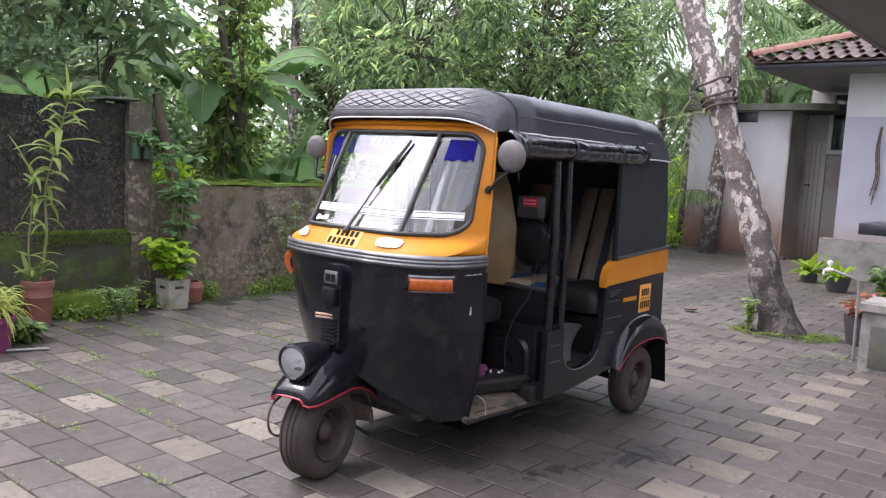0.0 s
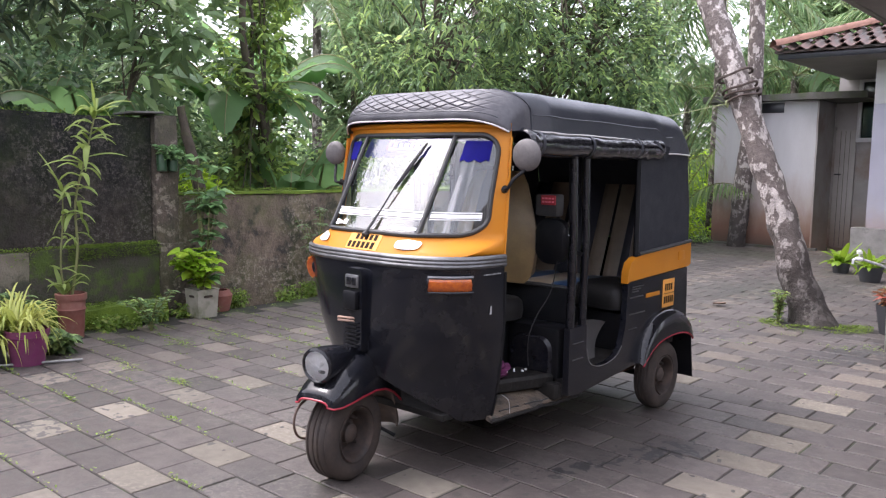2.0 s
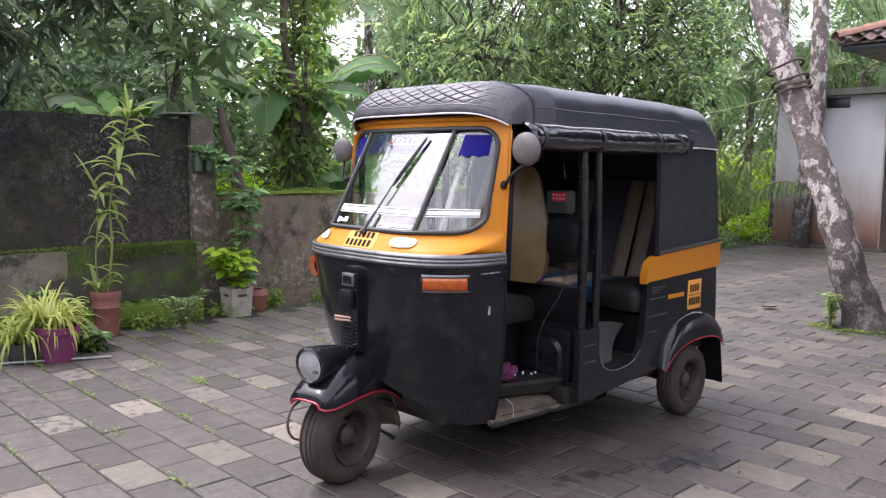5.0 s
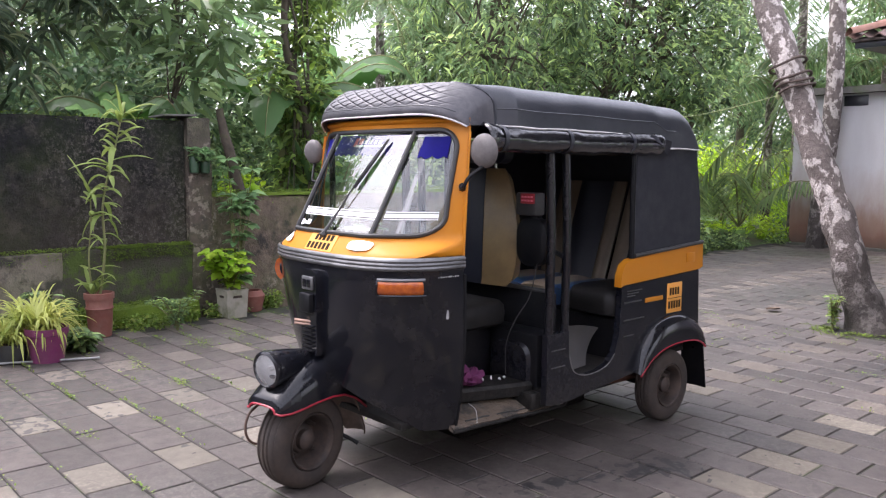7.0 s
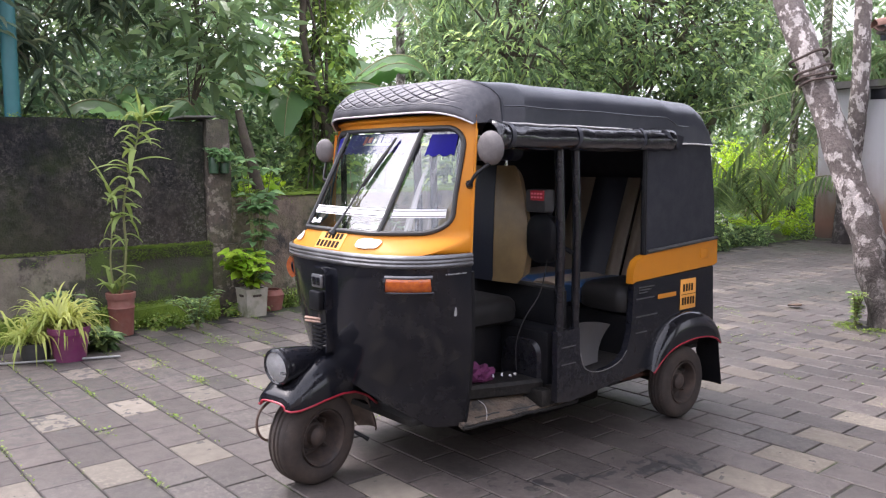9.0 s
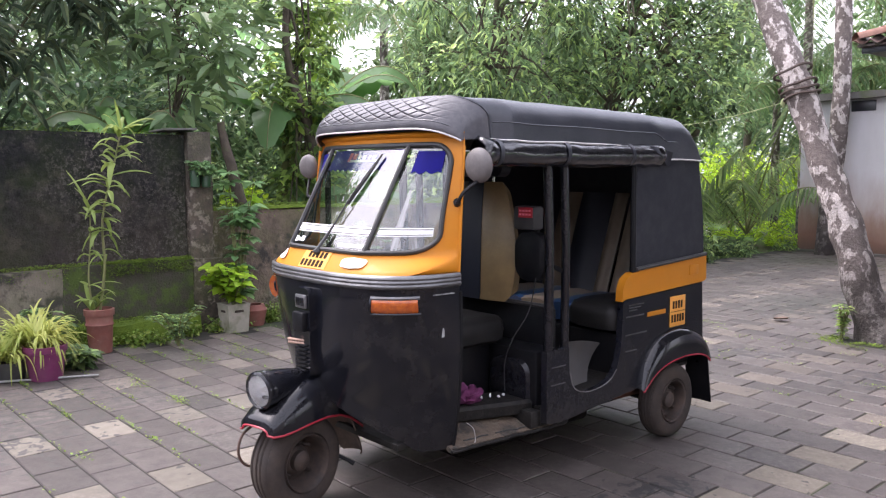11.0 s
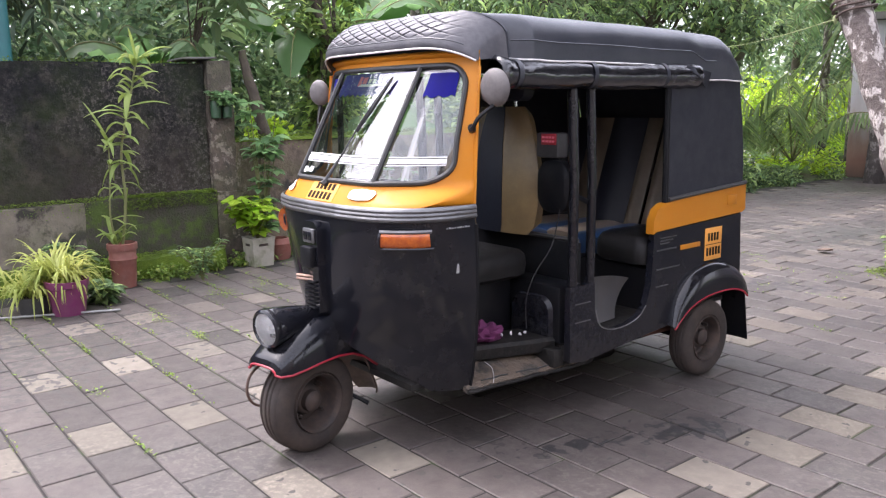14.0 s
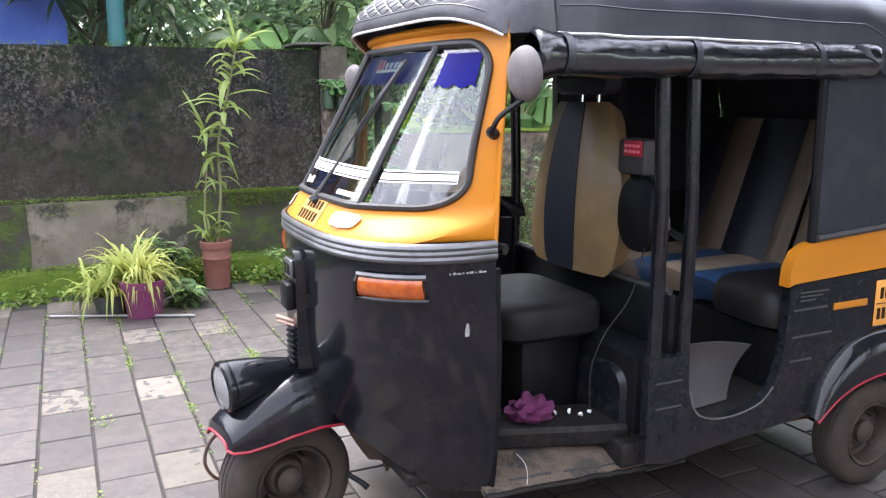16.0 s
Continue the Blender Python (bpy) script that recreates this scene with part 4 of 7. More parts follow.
def tree(name, label, base, height, crown, blobs, per_blob, leaf_len, leaf_w, material, seed, bark=BARK, girth=0.1, blob_r=0.7, whorl=5, lean=(0, 0), droop=0.3, group="trees along the boundary", rounded=False):
    """A tapered trunk with limbs to many clumps; each clump holds twigs with whorled leaves."""
    r = np.random.default_rng(seed)
    t = thing(name, label, "tree", base, group=group)
    cx, cy, cz, rx, ry, rz = crown
    top = Vector((cx * 0.6 + lean[0], cy * 0.6 + lean[1], height * 0.8))
    trunk_pts = smooth_path([(0, 0, -0.2), (top.x * 0.25 + r.normal() * 0.08, top.y * 0.25 + r.normal() * 0.08, height * 0.3), (top.x * 0.6, top.y * 0.6 + r.normal() * 0.1, height * 0.55), top], 5)
    n = len(trunk_pts)
    part("trunk", tube(trunk_pts, [girth * (1 - 0.75 * k / n) for k in range(n)], 10), bark, t)
    centres = unit_ball(r, blobs) * (r.uniform(0.25, 1, (blobs, 1)) ** 0.45) * [rx, ry, rz] + [cx, cy, cz]
    limbs = bmesh.new()
    P, D, U = [], [], []
    for i, c in enumerate(centres):
        k = min(n - 1, max(3, int(n * r.uniform(0.35, 0.95))))
        s = Vector(trunk_pts[k])
        e = Vector(c)
        if i % 3 == 0 or blobs < 40:
            mid = s.lerp(e, 0.5) + Vector((0, 0, 0.15 * (e - s).length))
            tube(smooth_path([s, mid, e], 4), [girth * 0.3 * (1 - 0.8 * q / 8) for q in range(9)], 5, bm=limbs)
        twigs = max(1, per_blob // whorl)
        tips = c + unit_ball(r, twigs) * (r.uniform(0.2, 1, (twigs, 1)) ** 0.6) * blob_r * [1, 1, 0.75]
        for q in range(twigs):
            if r.random() < 0.12:
                back = Vector(c).lerp(Vector(tips[q]), 0.2)
                tube([back, tips[q]], [0.006, 0.003], 3, bm=limbs)
            out = tips[q] - c
            out = out / (np.linalg.norm(out) + 1e-6) + [0, 0, -0.1]
            a = r.uniform(0, 2 * np.pi) + np.arange(whorl) * 2 * np.pi / whorl * 1.618
            ring = np.stack([np.cos(a), np.sin(a), r.uniform(-0.5, 0.3, whorl)], 1)
            P.append(tips[q] + ring * leaf_len * 0.15 + r.normal(size=(whorl, 3)) * leaf_len * 0.25)
            D.append(ring + out * 0.6)
            U.append(np.tile([0, 0, 1.0], (whorl, 1)) + r.normal(size=(whorl, 3)) * 0.35)
    part("limb", limbs, bark, t)
    P, D, U = np.concatenate(P), np.concatenate(D), np.concatenate(U)
    leaves("crown", P, D, U, r.uniform(0.6, 1.25, len(P)) * leaf_len, leaf_w, material, t, droop=droop, rounded=rounded)
    return t


def strip_leaf(base, out, length, width, droop, seg=12, rise=0.6, ragged=0.0, r=None, taper=1.0):
    """Rows of (left, rib, right) for one long arching leaf."""
    d = np.array([math.cos(out), math.sin(out), 0.0])
    side = np.array([-d[1], d[0], 0.0])
    rows = []
    for k in range(seg + 1):
        s = k / seg
        p = np.array(base) + d * length * (s - 0.25 * droop * s * s) * math.cos(rise * 0.5) + np.array([0, 0, length * (rise * s - droop * s * s)])
        w = width * (math.sin(math.pi * min(1, 0.08 + 0.92 * s ** 0.8)) ** 0.6) * taper
        sag = w * (0.25 + (ragged * r.uniform(-0.5, 1.0) if r is not None and ragged else 0))
        rows.append((p - side * w * 0.5 - [0, 0, sag], p, p + side * w * 0.5 - [0, 0, sag]))
    return rows


def strips(name, all_rows, material, parent=None, label="", split=False):
    V, F = [], []
    for rows in all_rows:
        if split:
            # torn blade: each segment is a flap of its own
            for (a0, b0, c0), (a1, b1, c1) in zip(rows, rows[1:]):
                o = len(V)
                g = 0.12
                V += [b0, b1, a1 * (1 - g) + a0 * g, a0, c0, c1 * (1 - g) + c0 * g]
                F += [(o, o + 3, o + 2, o + 1), (o, o + 1, o + 5, o + 4)]
        else:
            o = len(V)
            for row in rows:
                V += list(row)
            for k in range(len(rows) - 1):
                b = o + 3 * k
                F += [(b, b + 3, b + 4, b + 1), (b + 1, b + 4, b + 5, b + 2)]
    return array_mesh(name, np.array(V), np.array(F), material, parent, label, smooth=60)


def banana(base, height, n, leaf_len, seed, label="banana plant with long torn green leaves", rise=0.9, width=0.55):
    r = np.random.default_rng(seed)
    t = thing("banana_plant", label, "banana plant", base, group="banana plants")
    part("stem", tube([(0, 0, -0.2), (0.03, 0, height * 0.5), (0.0, 0.03, height)], [0.12, 0.1, 0.06], 12), BAMBOO_STEM, t)
    for k in range(n):
        a = k * 2.4 + r.uniform(-0.4, 0.4)
        rows = strip_leaf((0, 0, height * r.uniform(0.85, 1.0)), a, leaf_len * r.uniform(0.75, 1.1), width * r.uniform(0.8, 1.1), r.uniform(0.5, 1.1), 16, rise * r.uniform(0.7, 1.3), 0.12, r)
        blade = strips("leaf", [rows], BANANA, t, split=k % 3 == 1)
        part("midrib", tube([row[1] + [0, 0, 0.004] for row in rows], [0.02 * (1 - 0.8 * q / 16) for q in range(17)], 5), BAMBOO_STEM, blade)
    return t


def frond_rows(base, out, length, rise, droop, n=46, leaf=0.55, r=None):
    """Leaflets of one palm frond, and its rib."""
    d = np.array([math.cos(out), math.sin(out), 0.0])
    side = np.array([-d[1], d[0], 0.0])
    P, D, rib = [], [], []
    for k in range(n):
        s = (k + 1) / n
        p = np.array(base) + d * length * s * (1 - 0.2 * droop * s) + np.array([0, 0, length * (rise * s - droop * s * s)])
        rib.append(p)
        if s < 0.12:
            continue
        L = leaf * math.sin(math.pi * (0.12 + 0.86 * s)) ** 0.7
        for sg in (-1, 1):
            P.append((p, L))
            D.append(side * sg + d * 0.75 + np.array([0, 0, -0.25 - 0.3 * s]) + (r.normal(size=3) * 0.1 if r is not None else 0))
    return P, D, [np.array(base)] + rib


def palm(name, label, base, height, fronds, length, seed, girth=0.12, lean=(0, 0), trunk=True, rise=(0.1, 0.9), leaf=0.5, category="palm", group="palms", leaf_material=PALM_LEAF, slim=0.075, pairs=46):
    r = np.random.default_rng(seed)
    t = thing(name, label, category, base, group=group)
    top = (lean[0], lean[1], height)
    if trunk:
        part("trunk", tube(smooth_path([(0, 0, -0.2), (lean[0] * 0.35, lean[1] * 0.35, height * 0.4), top], 8), [girth * (1 - 0.02 * k) for k in range(17)], 12), PALM_BARK, t)
    for k in range(fronds):
        a = k * 2.4 + r.uniform(-0.3, 0.3)
        P, D, rib = frond_rows(top, a, length * r.uniform(0.8, 1.1), r.uniform(*rise), r.uniform(0.5, 1.0), n=pairs, leaf=leaf, r=r)
        p = np.array([q[0] for q in P])
        ob = leaves("frond", p, np.array(D), np.tile([0, 0, 1.0], (len(p), 1)), np.array([q[1] for q in P]), slim, leaf_material, t, droop=0.35, fold=0.02)
        part("rib", tube(rib[::3], [0.016 * (1 - 0.05 * q) for q in range(len(rib[::3]))], 5), BAMBOO_STEM, ob)
    return t


def thicket(name, label, n, lo, hi, leaf_len, leaf_w, material, seed, clump=0.5, top=None, density=3.0):
    """Countless leaves in clumps within a stretch of ground."""
    r = np.random.default_rng(seed)
    lo, hi = np.array(lo, float), np.array(hi, float)
    cl = max(3, n // 90)
    c = r.uniform(lo, hi, (cl, 3))
    h = np.array([0.6 + 0.4 * noise.noise(Vector((p[0] * 0.5, p[1] * 0.5, seed))) for p in c])
    c[:, 2] = lo[2] + (c[:, 2] - lo[2]) * (0.55 + h * 0.45)
    which = r.integers(0, cl, n)
    p = c[which] + unit_ball(r, n) * (r.uniform(0, 1, (n, 1)) ** 0.5) * clump
    p[:, 2] = np.maximum(p[:, 2], lo[2])
    d = r.normal(size=(n, 3)) * [1, 1, 0.6] + (p - c[which]) * 1.2 / clump
    ob = leaves(name, p, d, np.tile([0, 0, 1.0], (n, 1)) + r.normal(size=(n, 3)) * 0.4, r.uniform(0.5, 1.3, n) * leaf_len, leaf_w, material, None, droop=0.3)
    return tagged(ob, label, "bushes", kind="stuff")


BROAD = leaf_mat("pale_broad_leaf", (0.15, 0.225, 0.105), (0.1, 0.155, 0.075), rough=0.35, amount=0.35, glow=0.4, tip=(0.19, 0.26, 0.11))
# behind the tall wall
tree("mango_tree", "dark broad-leaved tree with drooping leaf whorls behind the wall", (-5.9, -0.3, 0), 4.6, (0.1, 0.1, 3.5, 1.1, 1.8, 1.4), 80, 49, 0.24, 0.25, LEAF_DARK, 11, girth=0.06, blob_r=0.5, whorl=7, droop=0.4, rounded=True)
tree("mango_tree", "dark broad-leaved tree with drooping leaf whorls behind the wall", (-6.8, -3.6, 0), 3.6, (0.0, 0.2, 2.7, 1.0, 1.4, 0.9), 36, 56, 0.24, 0.25, LEAF_DARK, 12, girth=0.07, blob_r=0.6, whorl=7, droop=0.4, rounded=True)
tree("broad_leaf_tree", "tree with large pale green leaves leaning over the wall", (-5.7, 1.9, 0), 4.4, (0.2, 0.1, 3.1, 0.8, 0.9, 1.1), 26, 30, 0.25, 0.4, BROAD, 13, girth=0.035, blob_r=0.5, whorl=4, droop=0.15, rounded=True)
banana((-6.3, 1.7, 0), 2.0, 7, 1.6, 114, width=0.42)
banana((-5.9, 3.5, 0), 2.1, 9, 1.9, 15)
banana((-5.4, 4.4, 0), 1.1, 7, 1.3, 16)
banana((-5.15, 3.75, 0), 0.75, 6, 1.2, 18, "young banana plant with upright light green leaves", rise=1.5, width=0.4)
banana((-7.2, 4.9, 0), 2.6, 8, 2.1, 17)
# behind the garden wall
trunk_ = thing("old_trunk", "leaning dead brown tree trunk behind the wall post", "tree trunk")
part("trunk", uneven(tube(smooth_path([(-4.95, 2.6, -0.1), (-4.9, 2.4, 0.9), (-4.86, 2.2, 1.6), (-4.85, 2.1, 2.0)], 6), [0.08 - 0.002 * k for k in range(19)], 10), 0.02, 6), BARK, trunk_)
stump = thing("broken_trunk", "broken grey-brown tree stump at the wall's end", "tree trunk")
part("trunk", uneven(tube(smooth_path([(-5.1, 11.0, -0.1), (-5.1, 11.1, 1.0), (-5.0, 11.3, 1.9), (-4.9, 11.45, 2.3)], 5), [0.1 - 0.002 * k for k in range(16)], 10), 0.03, 6), BARK, stump)
tree("creeper_tree", "slender leaning trunk wrapped in creeper leaves", (-5.4, 3.5, 0), 5.2, (-0.05, 0.0, 2.6, 0.32, 0.36, 2.3), 48, 60, 0.12, 0.55, LEAF_BRIGHT, 21, girth=0.08, rounded=True, blob_r=0.3, lean=(0.3, -0.3))
tree("leafy_tree", "leafy tree with light green drooping young leaves", (-6.3, 7.6, 0), 6.2, (0.3, 0.0, 3.8, 1.7, 1.75, 2.2), 96, 60, 0.16, 0.36, LEAF_MID, 22, girth=0.09, blob_r=0.6, whorl=6, droop=0.5, rounded=True)
tree("leafy_tree", "dense dark leafy tree over the garden wall", (-5.9, 10.0, 0), 6.4, (0.5, 0.2, 3.5, 1.6, 2.1, 2.4), 96, 72, 0.14, 0.42, LEAF_MID, 23, girth=0.12, blob_r=0.6, whorl=6, droop=0.3)
tree("leafy_tree", "dense dark leafy tree over the garden wall", (-5.8, 11.9, 0), 7.0, (0.2, -0.3, 4.0, 1.6, 1.8, 2.2), 84, 78, 0.14, 0.42, LEAF_MID, 24, girth=0.13, blob_r=0.65, whorl=6, droop=0.3)
tree("leafy_tree", "tall leafy tree far behind the garden", (-11.5, 10.6, 0), 8.6, (0, 0, 5.2, 2.4, 2.6, 3.0), 48, 56, 0.24, 0.42, LEAF_FAR, 25, girth=0.16, blob_r=0.9, whorl=6)
tree("leafy_tree", "tall leafy tree far behind the garden", (-11.5, 3.6, 0), 8.0, (0, 0, 4.6, 2.0, 2.2, 2.6), 44, 50, 0.22, 0.42, LEAF_FAR, 26, girth=0.16, blob_r=0.9, whorl=6)
tree("leafy_tree", "tall leafy tree far behind the garden", (-10.5, 23.5, 0), 9.0, (0, 0, 5.0, 2.8, 3.2, 3.0), 80, 60, 0.22, 0.42, LEAF_SHRUB, 27, girth=0.16, blob_r=1.0, whorl=6)
tree("leafy_tree", "tall leafy tree far behind the garden", (-10.8, -2.3, 0), 9.0, (0, 0, 5.7, 2.0, 2.3, 2.6), 90, 66, 0.24, 0.42, LEAF_FAR, 28, girth=0.16, blob_r=0.9, whorl=6)
palm("coconut_palm", "tall coconut palm with long arching fronds far behind", (-10.0, 8.2, 0), 4.6, 16, 3.0, 31, rise=(-0.2, 0.8))
palm("coconut_palm", "tall coconut palm with long arching fronds far behind", (-8.2, 11.0, 0), 6.6, 15, 3.0, 32, rise=(-0.3, 0.7))
palm("coconut_palm", "coconut palm with long drooping fronds beside the outhouse", (-4.6, 15.0, 0), 5.6, 18, 3.4, 33, rise=(-0.4, 0.7), leaf=0.6)
for at, count, size, seed in (((-4.75, 13.0, 0), 8, 2.3, 34), ((-5.3, 11.6, 0), 6, 1.8, 36), ((-5.9, 14.4, 0), 7, 2.0, 35)):
    palm("young_palm", "young green palm with upright feathery fronds beyond the paving", at, 0.25, count, size, seed, trunk=False, rise=(0.9, 1.8), leaf=0.58, leaf_material=YOUNG_PALM, slim=0.085, pairs=32)
banana((-2.6, 16.6, 0), 2.2, 9, 2.2, 41, rise=1.0)
banana((-0.9, 17.2, 0), 2.6, 9, 2.3, 42, rise=1.0)
banana((-4.6, 17.4, 0), 2.4, 9, 2.3, 43, rise=1.0)
banana((-1.7, 15.9, 0), 3.0, 8, 2.0, 44, rise=1.1)

thicket("undergrowth", "dense green undergrowth behind the garden wall", 17000, (-7.6, 1.5, 0.1), (-5.8, 9.5, 1.9), 0.13, 0.45, LEAF_MID, 51)
thicket("undergrowth", "dense green undergrowth behind the tall wall", 24000, (-9.5, -6, 0.3), (-6.8, 3.4, 4.3), 0.17, 0.4, LEAF_SHRUB, 52, 0.6)
thicket("far_woods", "dense green foliage behind the fruit trees", 16000, (-12.5, -7, 1.0), (-10.2, 6.6, 6.0), 0.27, 0.4, LEAF_FAR, 50, 0.8)
thicket("far_woods", "dense green foliage behind the garden trees", 15000, (-13, 10.2, 1.0), (-10.8, 17.5, 6.2), 0.27, 0.4, LEAF_FAR, 49, 0.8)
thicket("far_woods", "distant mass of mixed green foliage", 15000, (-16, -8, 0), (-12.5, 22, 3.4), 0.3, 0.5, LEAF_FAR, 53, 0.9)
thicket("far_woods", "distant mass of mixed green foliage", 24000, (-34, 27, 0), (8, 31, 5.5), 0.34, 0.5, LEAF_FAR, 54, 0.9)
thicket("far_woods", "distant mass of mixed green foliage", 16000, (-7.0, 21.5, 2.0), (3.0, 24.5, 8.2), 0.32, 0.45, LEAF_FAR, 60, 0.8)
thicket("far_bushes", "bushes standing in the meadow, sunlight put in their leaf colour", 7000, (-9.5, 17.0, 0.3), (-5.6, 21, 2.0), 0.15, 0.42, SUNLIT, 59, 0.5)
tree("leafy_tree", "leafy tree behind the outhouse", (-3.4, 20.5, 0), 7.0, (0, 0, 4.4, 2.4, 1.8, 2.4), 60, 60, 0.22, 0.42, LEAF_FAR, 38, girth=0.14, blob_r=0.9, whorl=6)
tree("leafy_tree", "leafy tree behind the outhouse", (1.2, 21.5, 0), 7.5, (0, 0, 4.8, 2.4, 1.8, 2.6), 60, 60, 0.22, 0.42, LEAF_FAR, 39, girth=0.14, blob_r=0.9, whorl=6)
palm("coconut_palm", "coconut palm with long drooping fronds behind the outhouse", (-3.4, 16.3, 0), 3.5, 18, 3.0, 45, rise=(-0.2, 0.9), leaf=0.6)
palm("coconut_palm", "coconut palm with long drooping fronds behind the outhouse", (-6.2, 17.0, 0), 3.4, 18, 3.0, 46, rise=(-0.1, 1.0), leaf=0.6)
banana((-2.3, 16.2, 0), 3.2, 9, 2.2, 47, rise=1.0)
banana((-0.7, 16.4, 0), 3.4, 9, 2.2, 48, rise=1.0)
palm("coconut_palm", "coconut palm with long drooping fronds behind the outhouse", (-1.4, 18.6, 0), 4.9, 18, 3.2, 49, rise=(-0.4, 0.8), leaf=0.6)
thicket("light_bush", "bush just behind the garden wall, sunlight put in its leaf colour", 420, (-5.5, 2.5, 0.7), (-5.15, 2.85, 1.3), 0.12, 0.5, SUNLIT, 81, 0.2)
thicket("low_bushes", "bushes at the end of the garden wall", 6000, (-4.6, 8.2, 0.0), (-3.9, 10.2, 0.55), 0.1, 0.45, LEAF_MID, 55, 0.3)
thicket("meadow", "green grass and weeds beyond the yard, sunlight put in the colour", 26000, (-12.5, 13.6, -0.05), (-4.0, 27, 0.1), 0.15, 0.2, SUNLIT, 56, 0.25)
thicket("edge_weeds", "low mixed weeds along the end of the paving", 5000, (-5.6, 9.8, -0.05), (-3.75, 13.2, 0.14), 0.09, 0.3, LEAF_MID, 82, 0.16)
thicket("wall_weeds", "small creeping weeds along the foot of the wall", 6500, (-4.15, 1.7, 0.0), (-3.9, 9.0, 0.14), 0.035, 0.6, WEED, 57, 0.09)
thicket("wall_weeds", "small creeping weeds along the foot of the wall", 4500, (-4.0, -4.0, 0.0), (-3.72, 1.6, 0.10), 0.04, 0.6, WEED, 58, 0.08)


# ---- pots and yard plants ----
def pot(name, label, at, profile, material, n=32, soil_z=None, square=False):
    t = thing(name, label, "plant pot", at)
    bm = lathe(profile, 4 if square else n, "z", caps=False)
    if square:
        turned(bm, pose(0, 0, 0, 0, 0, 45))
    bmesh.ops.holes_fill(bm, edges=[e for e in bm.edges if len(e.link_faces) == 1])
    part("body", bm, material, t)
    r = [q for q in profile if q[0] >= soil_z][-1][1]
    part("soil", lathe([(soil_z - 0.02, r * 0.9), (soil_z, r * 0.9), (soil_z + 0.012, r * 0.4)], 20, "z"), SOIL, t, "dark potting soil")
    return t


def whorl_plant(name, label, at, stem, groups, mt, seed, leaf_w=0.16, droop=0.5, stem_r=0.012, category="plant"):
    """Stems with rosettes of leaves: groups of (place on the stem 0..1, count, length, rise)."""
    r = np.random.default_rng(seed)
    t = thing(name, label, category, at)
    pts = smooth_path(stem, 8)
    n = len(pts)
    part("stem", tube(pts, [stem_r * (1 - 0.5 * k / n) for k in range(n)], 8), BAMBOO_STEM, t)
    for s, count, length, rise in groups:
        a0 = r.uniform(0, 6.28)
        for q in range(count):
            base = np.array(pts[max(0, min(n - 1, round((s + r.uniform(-0.035, 0.035)) * (n - 1))))])
            rows = strip_leaf(base, a0 + q * 2.4 + r.uniform(-0.6, 0.6), length * r.uniform(0.55, 1.25), length * leaf_w * r.uniform(0.75, 1.2), droop * r.uniform(0.5, 1.5), 7, min(1.5, rise * r.uniform(0.6, 1.7)))
            strips("leaf", [rows], mt, t)
    return t


clay = pot("clay_pot", "tall reddish terracotta pot with thick rim", (-3.72, 0.43, 0), [(0, 0.08), (0.0, 0.09), (0.22, 0.104), (0.235, 0.113), (0.25, 0.104), (0.31, 0.108), (0.312, 0.118), (0.36, 0.12), (0.365, 0.105), (0.3, 0.1)], TERRACOTTA, soil_z=0.3)
whorl_plant("dracaena", "tall slender dracaena with narrow yellow-green leaves", (-3.72, 0.43, 0.3),
            [(0, 0, 0), (0.03, 0.05, 0.4), (0.0, 0.06, 0.8), (0.03, 0.15, 1.2), (0.05, 0.22, 1.52)],
            [(1.0, 6, 0.22, 1.1), (0.97, 6, 0.3, 0.7), (0.9, 4, 0.28, 0.6), (0.83, 5, 0.3, 0.6), (0.77, 5, 0.32, 0.5), (0.71, 5, 0.32, 0.45), (0.65, 4, 0.3, 0.4), (0.58, 4, 0.3, 0.35), (0.5, 4, 0.29, 0.3), (0.42, 4, 0.27, 0.3), (0.33, 3, 0.25, 0.3)], DRACAENA, 61, 0.145, 0.75, 0.013)
whorl_plant("dracaena", "shorter side shoot of dracaena with drooping leaves", (-3.74, 0.4, 0.3),
            [(0, 0, 0), (-0.01, -0.03, 0.3), (-0.02, 0.0, 0.62), (0.0, 0.0, 0.9)],
            [(1.0, 5, 0.24, 1.2), (0.9, 4, 0.26, 0.6), (0.74, 4, 0.26, 0.4), (0.55, 3, 0.24, 0.3), (0.3, 3, 0.24, 0.4), (0.15, 5, 0.27, 0.7), (0.05, 5, 0.27, 0.9)], DRACAENA, 77, 0.145, 0.75, 0.009)
purple = pot("purple_pot", "purple plastic flower pot with a flared rim", (-3.09, -0.16, 0), [(0, 0.09), (0.0, 0.108), (0.2, 0.135), (0.205, 0.147), (0.25, 0.15), (0.25, 0.135), (0.2, 0.125)], PURPLE_POT, soil_z=0.2)
r_ = np.random.default_rng(62)
spider = thing("spider_plant", "arching yellow and green striped spider plant", "plant", (-3.17, -0.19, 0.21))
for k in range(210):
    rows = strip_leaf((r_.normal() * 0.05, r_.normal() * 0.05, 0), r_.uniform(0, 6.28), r_.uniform(0.28, 0.52), r_.uniform(0.013, 0.021), r_.uniform(0.7, 1.25), 9, r_.uniform(0.75, 1.5))
    strips("leaf", [rows], STRIPED, spider)
spider_low = thing("spider_plant", "low arching striped spider plant in the grey pot", "plant", (-3.22, -0.36, 0.14))
for k in range(130):
    rows = strip_leaf((r_.normal() * 0.05, r_.normal() * 0.05, 0), r_.uniform(0, 6.28), r_.uniform(0.24, 0.42), r_.uniform(0.013, 0.021), r_.uniform(0.8, 1.4), 9, r_.uniform(0.7, 1.4))
    strips("leaf", [rows], STRIPED, spider_low)
